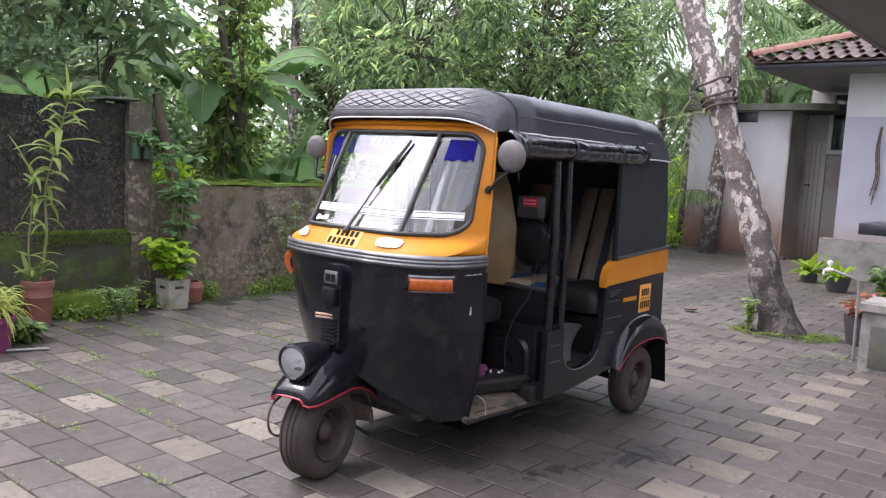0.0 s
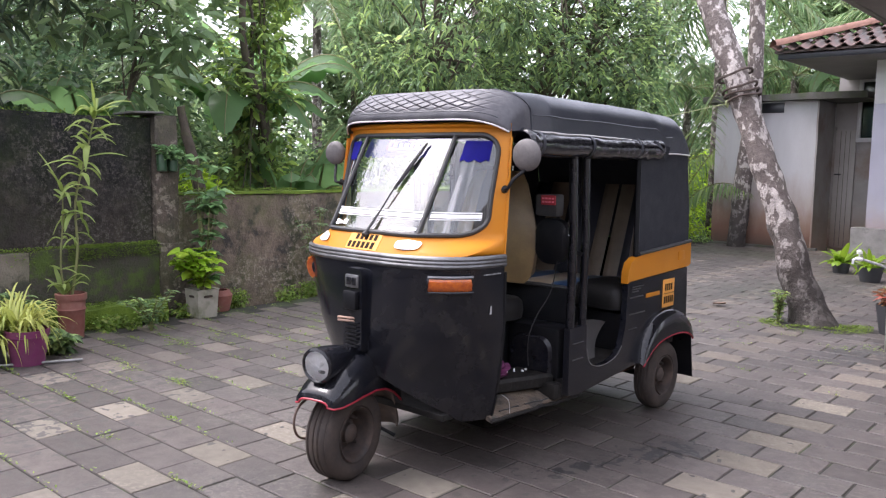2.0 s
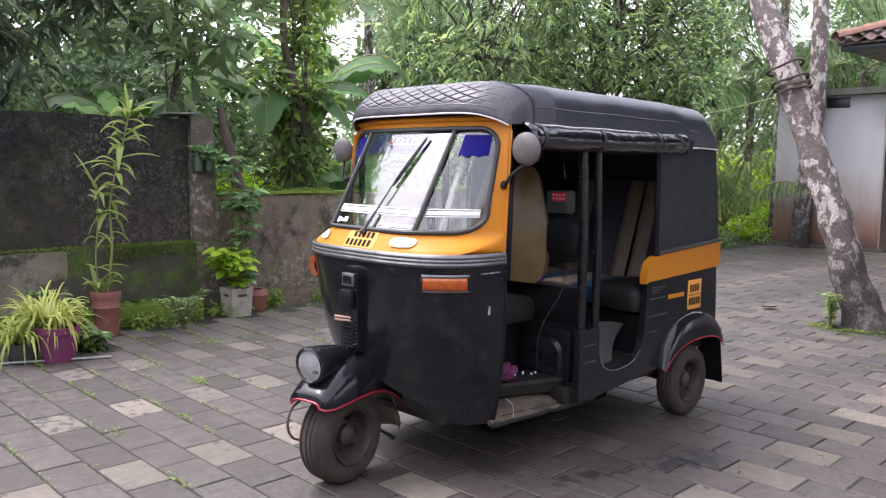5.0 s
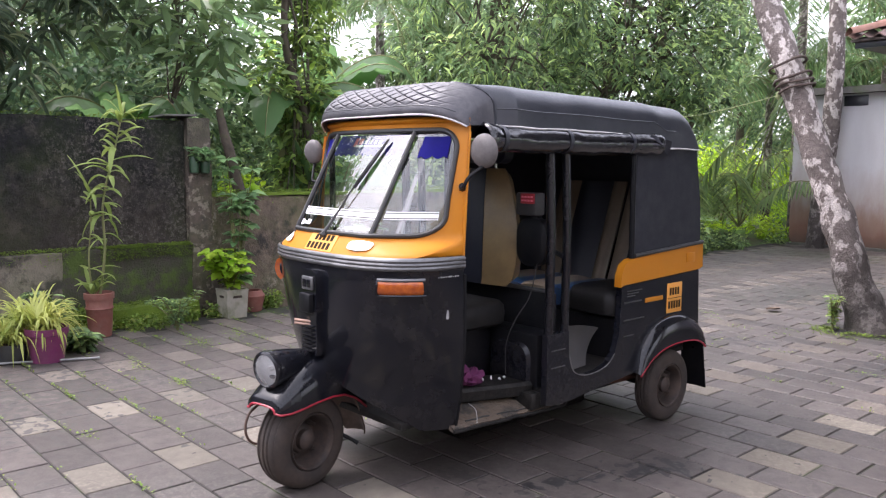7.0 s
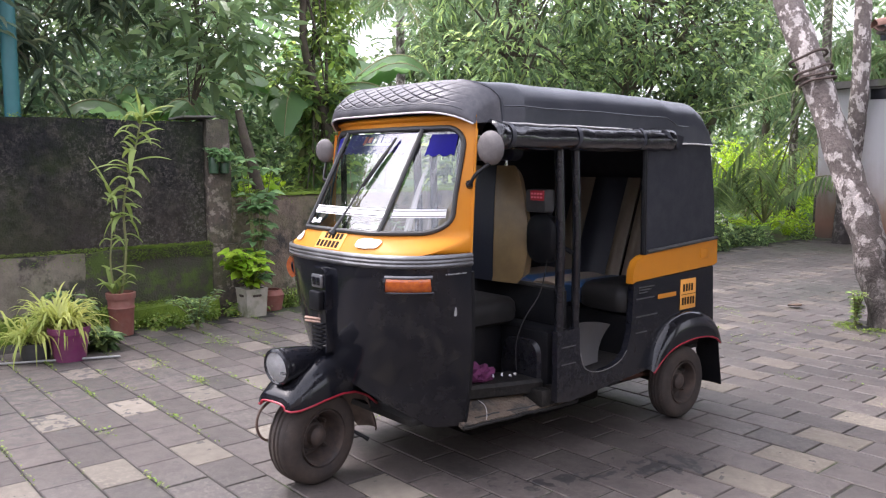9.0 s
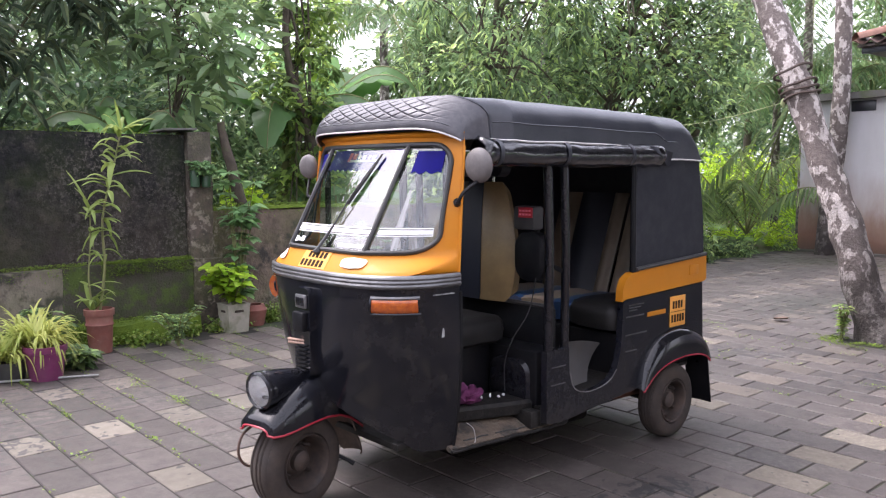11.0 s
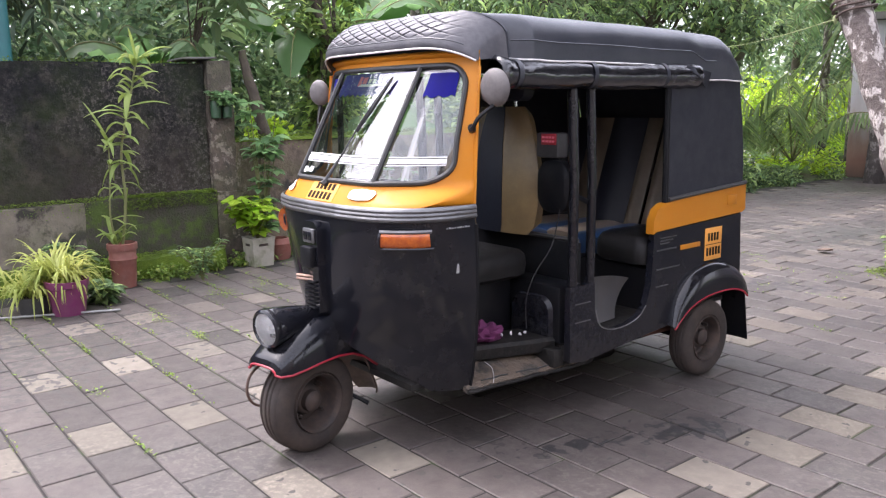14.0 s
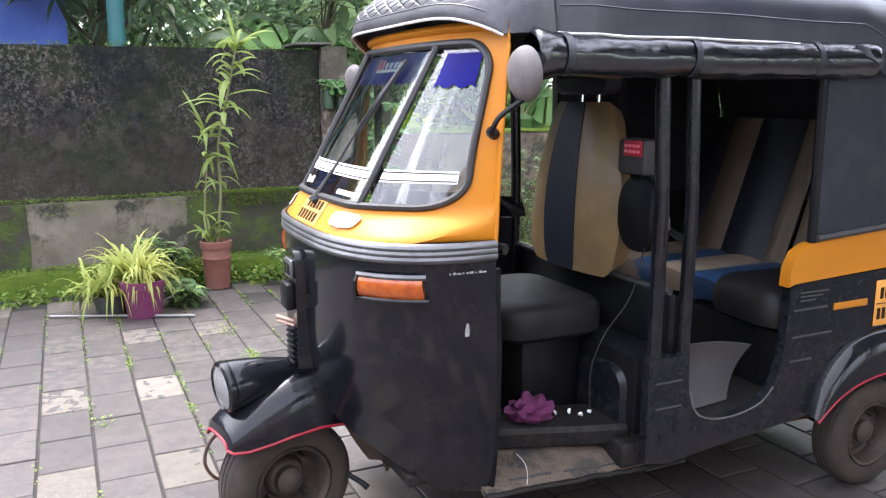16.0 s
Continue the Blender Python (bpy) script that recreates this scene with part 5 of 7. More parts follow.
pot("plastic_pot", "grey plastic pot half hidden under leaves", (-3.22, -0.36, 0), [(0, 0.08), (0, 0.09), (0.13, 0.11), (0.14, 0.11), (0.12, 0.1)], GREY_BOX, soil_z=0.12)
cement = pot("cement_pot", "square mossy cement planter", (-3.78, 1.66, 0), [(0, 0.125), (0, 0.135), (0.25, 0.155), (0.265, 0.162), (0.265, 0.135), (0.21, 0.13)], CEMENT_POT, soil_z=0.21, square=True)
pot("clay_pot", "small brown clay pot behind the planter", (-3.95, 1.95, 0), [(0, 0.08), (0, 0.1), (0.15, 0.13), (0.2, 0.1), (0.2, 0.08), (0.15, 0.09)], TERRACOTTA, soil_z=0.15)


def bush(name, label, at, stems, height, spread, per, leaf_len, leaf_w, mt, seed, whorl=6, category="plant"):
    r = np.random.default_rng(seed)
    t = thing(name, label, category, at)
    P, D, U = [], [], []
    for k in range(stems):
        a = r.uniform(0, 6.28)
        tip = Vector((spread * r.uniform(0.2, 1) * math.cos(a), spread * r.uniform(0.2, 1) * math.sin(a), height * r.uniform(0.6, 1)))
        pts = smooth_path([(0, 0, 0), (tip.x * 0.3, tip.y * 0.3, tip.z * 0.5), tip], 5)
        part("stem", tube(pts, [0.008 * (1 - 0.05 * q) for q in range(len(pts))], 5), BAMBOO_STEM, t)
        for q in range(per):
            p = np.array(pts[min(len(pts) - 1, int(r.uniform(0.25, 1.0) * len(pts)))])
            a = r.uniform(0, 6.28) + np.arange(whorl) * 6.283 / whorl
            ring = np.stack([np.cos(a), np.sin(a), r.uniform(-0.1, 0.5, whorl)], 1)
            P.append(p + ring * 0.01)
            D.append(ring)
            U.append(np.tile([0, 0, 1.0], (whorl, 1)) + r.normal(size=(whorl, 3)) * 0.2)
    P = np.concatenate(P)
    leaves("foliage", P, np.concatenate(D), np.concatenate(U), r.uniform(0.6, 1.2, len(P)) * leaf_len, leaf_w, mt, t, droop=0.3, rounded=True)
    return t


bush("lime_plant", "bright lime-green leafy plant in the cement planter", (-3.78, 1.66, 0.23), 14, 0.4, 0.26, 3, 0.115, 0.8, LIME, 63, 5)
bush("climbing_shrub", "glossy dark green shrub with whorled leaves climbing the post", (-4.0, 1.84, 0.0), 9, 1.5, 0.22, 5, 0.145, 0.68, CLIMBER, 64, 6)
for yy in (1.49, 1.60):
    pl = thing("bottle_planter", "small green cut-bottle planter hanging on the post", "planter", (WALL_X + 0.1, yy, 1.33), group="hanging planters")
    part("bottle", lathe([(0.0, 0.02), (0.01, 0.045), (0.15, 0.048), (0.16, 0.046)], 14, "z"), BOTTLE, pl)
bush("fern", "small ferns growing out of the wall post", (-4.11, 1.56, 1.44), 12, 0.13, 0.15, 6, 0.075, 0.55, CLIMBER, 65, 6)
bush("flowering_weed", "small weed with white flowers at the end of the garden wall", (-3.95, 9.75, 0.0), 16, 0.55, 0.3, 6, 0.07, 0.5, LEAF_MID, 75, 5)
fr_ = np.random.default_rng(76)
fl_p = np.array([-3.92, 9.7, 0.52]) + fr_.normal(size=(60, 3)) * [0.14, 0.16, 0.06]
tagged(leaves("white_blossom", fl_p, fr_.normal(size=(60, 3)) + [0, 0, 0.5], np.tile([0, 0, 1.0], (60, 1)), fr_.uniform(0.03, 0.05, 60), 0.8, BLOSSOM), "small white blossoms on the weed", "flowers", kind="stuff")
bush("weed_bush", "small twiggy weed growing from the paving edge", (-3.5, 1.0, 0.0), 12, 0.34, 0.22, 7, 0.055, 0.45, LEAF_MID, 66, 5)
bush("weed_bush", "leafy weed beside the clay pot", (-3.78, 0.05, 0.0), 10, 0.42, 0.2, 6, 0.1, 0.4, LEAF_MID, 67, 5)
bush("weed_bush", "low broad-leaved weed behind the purple pot", (-3.25, 0.12, 0.0), 9, 0.15, 0.2, 4, 0.12, 0.5, LEAF_MID, 68, 5)
bush("garden_bush", "thin twiggy garden bush in front of the low wall", (-4.0, 3.3, 0.0), 16, 0.95, 0.45, 8, 0.06, 0.4, LEAF_FAR, 69, 5)
bush("tree_weed", "yellow-green weeds at the foot of the palm trunk", (0.17, 5.4, 0.0), 9, 0.3, 0.08, 4, 0.05, 0.5, LEAF_BRIGHT, 70, 5)


def rosette(label, at, n, length, width, mt, seed):
    """A low plant of broad strap leaves from one point."""
    r = np.random.default_rng(seed)
    t = thing("foliage_plant", label, "plant", at)
    for k in range(n):
        q = k / n
        rows = strip_leaf((r.normal() * 0.02, r.normal() * 0.02, 0), k * 2.4 + r.uniform(-0.2, 0.2), length * r.uniform(0.8, 1.15), width * r.uniform(0.85, 1.15), r.uniform(0.5, 1.0), 8, 0.5 + 1.1 * q * r.uniform(0.8, 1.2))
        strips("leaf", [rows], mt, t)
    return t


rosette("broad-leaved yellow-green potted plant by the house", (-0.5, 9.9, 0.12), 22, 0.36, 0.1, LIME, 71)
rosette("fresh green strap-leaved plant by the house", (0.05, 9.2, 0.16), 26, 0.36, 0.055, LIME, 72)
bush("foliage_plant", "mixed green border plant by the house", (0.85, 8.3, 0.0), 14, 0.5, 0.3, 4, 0.15, 0.4, LEAF_MID, 73, 6)
bush("croton", "croton with red and brown leaves beside the pillar", (1.12, 5.6, 0.18), 9, 0.3, 0.16, 3, 0.13, 0.4, RED_LEAF, 74, 5)
pot("black_pot", "black plastic plant pot by the house", (-0.5, 9.9, 0), [(0, 0.09), (0, 0.1), (0.13, 0.12), (0.15, 0.12), (0.12, 0.1)], DARK_POT, soil_z=0.11)
pot("black_pot", "black plastic plant pot by the house", (0.05, 9.2, 0), [(0, 0.1), (0, 0.12), (0.18, 0.16), (0.2, 0.16), (0.17, 0.14)], DARK_POT, soil_z=0.15)
pot("black_pot", "black plastic plant pot beside the pillar", (1.12, 5.6, 0), [(0, 0.1), (0, 0.12), (0.24, 0.16), (0.26, 0.16), (0.22, 0.14)], DARK_POT, soil_z=0.2)
rod = tagged(part("metal_rod", tube([(-3.29, -0.74, 0.012), (-3.08, -0.28, 0.014), (-2.89, 0.135, 0.014)], 0.009, 8), PIPE), "thin grey metal rod lying on the paving", "rod")
fallen = tagged(part("fallen_leaf", sheet(lambda u, v: (-0.6 + 0.14 * (u - 0.5), 5.87 + 0.12 * (v - 0.5) * (1 - (2 * u - 1) ** 2) ** 0.5, 0.012 + 0.03 * abs(v - 0.5) + 0.02 * u), 8, 4, 0.002), DRY_LEAF), "curled brown fallen leaf on the paving", "leaf")

# the leaning coconut palm in the yard and the one behind it
lean_palm = thing("coconut_palm", "leaning coconut palm trunk blotched with pale lichen", "palm", (0, 0, 0), group="palms")
tp = smooth_path([(0.44, 5.6, -0.1), (0.37, 5.61, 0.12), (0.235, 5.63, 0.46), (0.06, 5.65, 0.98), (-0.14, 5.66, 1.5), (-0.43, 5.68, 2.25), (-0.84, 5.72, 3.25), (-2.1, 5.95, 6.5), (-3.6, 6.6, 11.5)], 8)
rad = [0.26, 0.25, 0.24, 0.23, 0.22, 0.21, 0.2, 0.192, 0.185, 0.179, 0.174, 0.17, 0.166, 0.162, 0.159, 0.157, 0.155, 0.152, 0.15, 0.148, 0.146, 0.144, 0.142, 0.14] + [0.136 - 0.0006 * k for k in range(49)]
part("trunk", uneven(tube(tp, rad[:len(tp)], 22), 0.022, 5.0), PALM_BARK, lean_palm)
for k in range(14):
    rr = np.random.default_rng(80 + k)
    P, D, rib = frond_rows((-3.6, 6.6, 11.5), k * 2.4, 3.2, rr.uniform(0.0, 0.8), rr.uniform(0.5, 0.9), leaf=0.6, r=rr)
    p = np.array([q[0] for q in P])
    fr = leaves("frond", p, np.array(D), np.tile([0, 0, 1.0], (len(p), 1)), np.array([q[1] for q in P]), 0.075, PALM_LEAF, lean_palm, droop=0.35, fold=0.02)
    part("rib", tube(rib[::3], 0.012, 5), BAMBOO_STEM, fr)
moss_p = np.random.default_rng(95)
mp_a, mp_r = moss_p.uniform(3.4, 6.9, 2600), moss_p.uniform(0.2, 0.46, 2600)
keep_ = np.array([noise.noise(Vector((3.0 * math.cos(p_), 3.0 * math.sin(p_), 7 * q_))) > -0.02 for p_, q_ in zip(mp_a, mp_r)])
mp_a, mp_r = mp_a[keep_], mp_r[keep_]
mp_n = len(mp_a)
mp_xy = np.stack([0.42 + mp_r * 1.25 * np.cos(mp_a), 5.57 + mp_r * 0.95 * np.sin(mp_a), moss_p.uniform(0.0, 0.012, mp_n)], 1)
tagged(leaves("moss_tufts", mp_xy, moss_p.normal(size=(mp_n, 3)) * [1, 1, 0.3] + [0, 0, 0.4], np.tile([0, 0, 1.0], (mp_n, 1)), moss_p.uniform(0.01, 0.024, mp_n), 0.5, MOSS), "bright moss tufts round the foot of the palm", "moss", kind="stuff")
back_palm = thing("coconut_palm", "slim straight palm trunk standing before the outhouse", "palm", (0, 0, 0), group="palms")
part("trunk", uneven(tube(smooth_path([(-3.06, 12.55, -0.1), (-2.99, 12.55, 1.2), (-2.89, 12.55, 2.4), (-2.9, 12.55, 4.2), (-3.0, 12.5, 8)], 8), [0.17 - 0.0014 * k for k in range(33)], 14), 0.02, 4), PALM_BARK, back_palm)
wrap = thing("tied_rope", "dark coir rope wound several times round the palm", "rope")
for k, (z, tilt) in enumerate(((2.15, 0.16), (2.2, 0.14), (2.25, 0.18), (2.38, 0.2))):
    c = Vector((-0.39 - (z - 2.15) * 0.4, 5.678, z))
    part("coil", tube([c + Vector((0.158 * math.cos(a), 0.158 * math.sin(a), tilt * 0.3 * math.cos(a) + 0.008 * math.sin(3 * a + k))) for a in [6.2832 * q / 28 for q in range(29)]], 0.013, 6), ROPE, wrap)
part("cord", tube(smooth_path([(-0.5, 5.58, 2.1), (-1.6, 6.5, 2.05), (-2.75, 7.5, 2.06), (-4.6, 9.2, 2.2)], 10), 0.0045, 5), NYLON, wrap, "thin yellow-green cord tied off to the trees")
part("knot", uneven(lathe([(-0.04, 0.003), (-0.02, 0.016), (0.02, 0.018), (0.04, 0.004)], 10, "z", (-0.51, 5.56, 2.09)), 0.02, 30), NYLON, wrap)

# ---- the auto-rickshaw: forward is -y, its own left is +x ----
auto = thing("auto_rickshaw", "black and yellow three-wheeled auto-rickshaw with quilted black hood", "auto-rickshaw", (0.04, 0, 0))


def lerp_table(z, table):
    for (z0, v0), (z1, v1) in zip(table, table[1:]):
        if z <= z1:
            t = max(0.0, (z - z0) / (z1 - z0))
            return v0 + (v1 - v0) * t
    return table[-1][1]


HW = [(0.22, 0.44), (0.35, 0.475), (0.5, 0.505), (0.7, 0.53), (1.0, 0.54), (1.3, 0.545), (1.64, 0.535)]
YN = [(0.22, 0.13), (0.5, 0.10), (0.7, 0.085), (0.95, 0.09), (1.05, 0.1), (1.16, 0.175), (1.64, 0.455)]
YE = [(0.22, 0.53), (1.05, 0.49), (1.3, 0.5), (1.64, 0.532)]
EX = [(0.22, 1.45), (0.48, 1.55), (0.75, 2.2), (0.95, 2.8), (1.05, 2.9), (1.2, 3.4), (1.64, 3.6)]


def nose(theta, z, grow=0.0):
    """A point of the front shell: theta 0 at its left edge, pi at its right edge."""
    hw, yn, ye, ex = (lerp_table(z, q) for q in (HW, YN, YE, EX))
    c, s = math.cos(theta), math.sin(theta)
    x = (hw + grow) * math.copysign(abs(c) ** (2 / ex), c)
    y = ye - (ye - yn + grow) * abs(s) ** (2 / ex)
    return Vector((x, y, z))


def face_y(x, z, grow=0.0):
    """Depth of the front at x: rounded at the belt, above it a flat middle with sides folded back."""
    hw, yn, ye, ex = (lerp_table(z, q) for q in (HW, YN, YE, EX))
    q = min(1.0, abs(x) / hw)
    low = ye - (ye - yn) * (1 - q ** ex) ** (1 / ex)
    s = max(0.0, (abs(x) - 0.25) / (hw - 0.25))
    high = yn + (ye - yn) * min(1.0, s) ** 1.42 + 0.012 * min(1.0, x * x / 0.0625)
    t = min(1.0, max(0.0, (z - 1.05) / 0.085))
    t = t * t * (3 - 2 * t)
    return low + (high - low) * t - grow


def cut_out(rim):
    """Height of the shell's lower edge: cut away over the wheel."""
    return 0.262 + 0.3 * max(0.0, 1 - rim / 0.88) ** 0.75


def shell_fn(u, v):
    th = math.pi * u
    rim = abs(math.cos(th))
    low = cut_out(rim)
    return nose(th, low + (1.0 - low) * v)


front = part("front_shell", sheet(shell_fn, 56, 26, 0.006), BLACK, auto, "scuffed glossy black front panel")


def belt_fn(u, v):
    th = math.pi * u
    return nose(th, 1.0 + 0.048 * v, 0.006 + 0.008 * abs(math.sin(v * math.pi * 3)))


part("belt_trim", sheet(belt_fn, 56, 18, 0.006), TRIM, auto, "ribbed grey belt trim round the front")


def loop_xz(hw, z0, z1, r, n=8):
    return round_rect(2 * hw, z1 - z0, r, n, 0, (z0 + z1) / 2)




def long_loop(hw, z0, z1, r):
    """A rounded outline with the long edges cut up evenly, so that two outlines match point by point."""
    loop = loop_xz(hw, z0, z1, r, 8)
    out = []
    for i, a in enumerate(loop):
        b = loop[(i + 1) % len(loop)]
        n = 26 if i % 9 == 8 else 1
        out += [(a[0] + (b[0] - a[0]) * q / n, a[1] + (b[1] - a[1]) * q / n) for q in range(n)]
    return out


def on_face(loop, grow=0.0):
    return [(x, face_y(x, z, grow), z) for x, z in loop]


o2, i2 = long_loop(0.533, 1.05, 1.64, 0.05), long_loop(0.492, 1.135, 1.588, 0.085)
mids = [[(o[0] + (i[0] - o[0]) * t, o[1] + (i[1] - o[1]) * t) for o, i in zip(o2, i2)] for t in [k / 10 for k in range(11)]]
bm = loft([on_face(q) for q in mids], caps=False)
loft([on_face(mids[-1]), [(x * 0.99, y + 0.014, z) for x, y, z in on_face(mids[-1])]], caps=False, bm=bm)
flange = [(math.copysign(lerp_table(z, HW), x), lerp_table(z, YE), z) if abs(x) > 0.47 else (x, y + 0.03, z) for x, y, z in on_face(mids[0])]
middle = [((a[0] * 0.5 + b[0] * 0.5) * 1.004, a[1] * 0.5 + b[1] * 0.5, b[2]) for a, b in zip(on_face(mids[0]), flange)]
loft([on_face(mids[0]), middle, flange], caps=False, bm=bm)
bmesh.ops.remove_doubles(bm, verts=bm.verts, dist=0.0005)
part("windscreen_surround", bm, YELLOW, auto, "yellow painted front panel and windscreen frame")
part("roof_lip", sheet(lambda u, v: (1.06 * (u - 0.5), face_y(1.06 * (u - 0.5), 1.63, 0.008 + 0.014 * math.sin(v * math.pi)), 1.618 + 0.028 * v), 40, 6, 0.006), YELLOW, auto, "rolled yellow lip over the windscreen")
for sg in (1, -1):
    part("windscreen_pillar", sheet(lambda u, v: (sg * (lerp_table(1.045 + 0.535 * v, HW) + 0.002 + 0.006 * math.sin(math.pi * u)), lerp_table(1.045 + 0.535 * v, YE) - 0.004 + 0.014 * u, 1.045 + 0.535 * v), 4, 14, 0.012), YELLOW, auto)



def pane_rows(x0, x1):
    """A pane between two uprights; its outer end follows the rounded corners."""
    rows = []
    z0, z1, r = 1.138, 1.585, 0.08
    for k in range(25):
        z = z0 + (z1 - z0) * k / 24
        d = max(0.0, r - min(z - z0, z1 - z))
        cut = r - math.sqrt(max(0.0, r * r - d * d))
        lim = 0.488 - cut
        a, b = max(-lim, x0), min(lim, x1)
        rows.append([(a + (b - a) * q / 16, face_y(a + (b - a) * q / 16, z, -0.005), z) for q in range(17)])
    return rows


screen = part("windscreen", loft(pane_rows(-0.295, 0.29), closed=False), WS_GLASS, auto, "sloping three-panel windscreen with stickers", smooth=89)
part("side_pane", loft(pane_rows(0.29, 0.49), closed=False), PANE_GLASS, screen, "angled side pane", smooth=89)
part("side_pane", loft(pane_rows(-0.49, -0.295), closed=False), PANE_GLASS, screen, "angled side pane", smooth=89)
part("gasket", tube([Vector(p) for p in on_face(i2 + i2[:2], 0.004)], 0.0115, 8), RUBBER, screen, "black rubber seal")
for x in (-0.295, 0.29):
    part("divider_bar", tube([(x, face_y(x, z, 0.006), z) for z in [1.14 + 0.44 * k / 10 for k in range(11)]], 0.0105, 6), RUBBER, screen, "black glazing bar")


def decal(name, x0, x1, z0, z1, material, parent, label="", grow=-0.012, wave=0.0, nu=30, thick=0.001):
    def fn(u, v):
        x = x0 + (x1 - x0) * u
        z = z0 + (z1 - z0) * v - (wave * abs(math.sin(x * 70)) * (1 - v) if wave else 0)
        return (x, face_y(x, z, grow), z)
    return part(name, sheet(fn, nu, 4, thick), material, parent, label)


decal("sun_film", -0.28, 0.28, 1.487, 1.572, BLUE_FILM, screen, "dark blue sun film strip with scalloped edge", wave=0.012, nu=70)
for s in (1, -1):
    decal("sun_film", s * 0.345, s * 0.462, 1.475, 1.56, FILM_DARK, screen, "dark blue sun film strip", nu=24, grow=0.002, wave=0.012)
decal("film_lettering", -0.115, 0.1, 1.517, 1.527, WHITE, screen, "pale flourish of lettering on the film", grow=-0.009)
for q, (a, b, c, d) in enumerate(((-0.125, -0.1, 1.52, 1.56), (-0.09, -0.06, 1.53, 1.556), (-0.045, -0.025, 1.53, 1.548), (-0.01, 0.012, 1.53, 1.548), (0.03, 0.05, 1.53, 1.548), (0.06, 0.085, 1.53, 1.548))):
    decal("film_lettering", a, b, c, d, PINK if q < 2 else WHITE, screen, grow=-0.009, nu=4)
for a, b in ((-0.47, -0.31), (-0.28, 0.275), (0.305, 0.47)):
    decal("white_band", a, b, 1.202, 1.237, WHITE, screen, "white sticker band with thin black lines", grow=-0.002)
    decal("band_line", a, b, 1.207, 1.21, INK, screen, grow=0.0)
    decal("band_line", a, b, 1.229, 1.232, INK, screen, grow=0.0)
for a, b, c, d in ((-0.26, -0.235, 1.155, 1.178), (-0.23, -0.21, 1.158, 1.172), (-0.205, -0.175, 1.158, 1.18)):
    decal("sticker_lettering", a, b, c, d, WHITE, screen, nu=3, grow=-0.002)
decal("sticker_lettering", 0.11, 0.27, 1.153, 1.166, WHITE, screen, grow=-0.002)

# wiper
wiper = part("wiper_arm", tube([(0.007, 0.125, 1.12), (0.007, face_y(0.007, 1.14, 0.02), 1.135), (0.04, face_y(0.04, 1.25, 0.014), 1.25), (0.075, face_y(0.07, 1.35, 0.014), 1.36), (0.105, face_y(0.1, 1.43, 0.014), 1.44)], [0.014, 0.009, 0.004, 0.003, 0.003], 6), RUBBER, auto, "black wiper across the windscreen")
part("blade", tube([(0.062, face_y(0.06, 1.33, 0.008), 1.33), (0.105, face_y(0.1, 1.44, 0.01), 1.44), (0.15, face_y(0.14, 1.545, 0.008), 1.55)], [0.006, 0.011, 0.005], 6), RUBBER, wiper)
part("pivot", lathe([(0, 0.014), (-0.02, 0.014), (-0.026, 0.008)], 12, "y", (0.007, face_y(0.007, 1.125) + 0.004, 1.122)), RUBBER, wiper)

# front number plate (plain bars) and white stickers
YELLOW_PLATE = mat("plate_yellow", (0.78, 0.36, 0.06), (0.7, 0.3, 0.05), rough=0.5, bump=0)


def face_plate(x0, x1, z0, z1, material, parent, name, label="", grow=0.003, slant=0.0):
    def fn(u, v):
        z = z0 + (z1 - z0) * v
        x = x0 + (x1 - x0) * u + slant * v
        return (x, face_y(x, z, grow), z)
    return part(name, sheet(fn, 8, 3, 0.002), material, parent, label)


fp = face_plate(-0.098, 0.108, 1.056, 1.132, YELLOW_PLATE, auto, "number_plate", "painted yellow number panel with two dark bars")
for x0, n, z0, z1 in ((-0.055, 5, 1.099, 1.123), (-0.088, 6, 1.063, 1.09)):
    for q in range(n):
        face_plate(x0 + 0.03 * q, x0 + 0.03 * q + 0.019, z0, z1, INK, fp, "plate_bar", "", 0.005)
for x0, x1 in ((0.205, 0.325), (-0.355, -0.25)):
    def sticker_fn(u, v):
        w = 0.5 * (x1 - x0) * (1 - abs(2 * v - 1) ** 4) ** 0.5
        x = (x0 + x1) / 2 + w * (2 * u - 1)
        z = 1.071 + 0.042 * v
        return (x, face_y(x, z, 0.006), z)
    part("white_sticker", sheet(sticker_fn, 12, 8, -0.003), WHITE, auto, "plain white rounded sticker")

# grille column
col = part("grille_column", loft([[(x, 0.085 - d, z) for x, z in round_rect(0.125 - 0.1 * d, 0.40 - 0.1 * d, 0.035, 6, 0.015, 0.775)] for d in (-0.03, 0.012, 0.03, 0.036)]), BLACK, auto, "raised black grille column")
part("badge", box((-0.025, 0.038, 0.885), (0.06, 0.05, 0.945), 0.006), TRIM, col, "small grey badge")
part("badge_mark", box((-0.012, 0.034, 0.897), (0.016, 0.042, 0.933), 0.003), BLACK, col)
part("badge_mark", box((0.022, 0.034, 0.897), (0.048, 0.042, 0.933), 0.003), BLACK, col)
part("horn_box", box((-0.025, 0.022, 0.785), (0.06, 0.05, 0.87), 0.008), BLACK_DULL, col)
for k in range(7):
    part("louvre", box((-0.02, 0.036, 0.61 + 0.018 * k), (0.055, 0.05, 0.619 + 0.018 * k), 0.002), BLACK_DULL, col)
for z in (0.728, 0.742):
    part("latch_pin", tube([(0.03, 0.055, z), (-0.045, 0.015, z + 0.004)], 0.006, 6), mat("bare_pin", (0.4, 0.25, 0.18), rough=0.5), col, "bare brown pin")

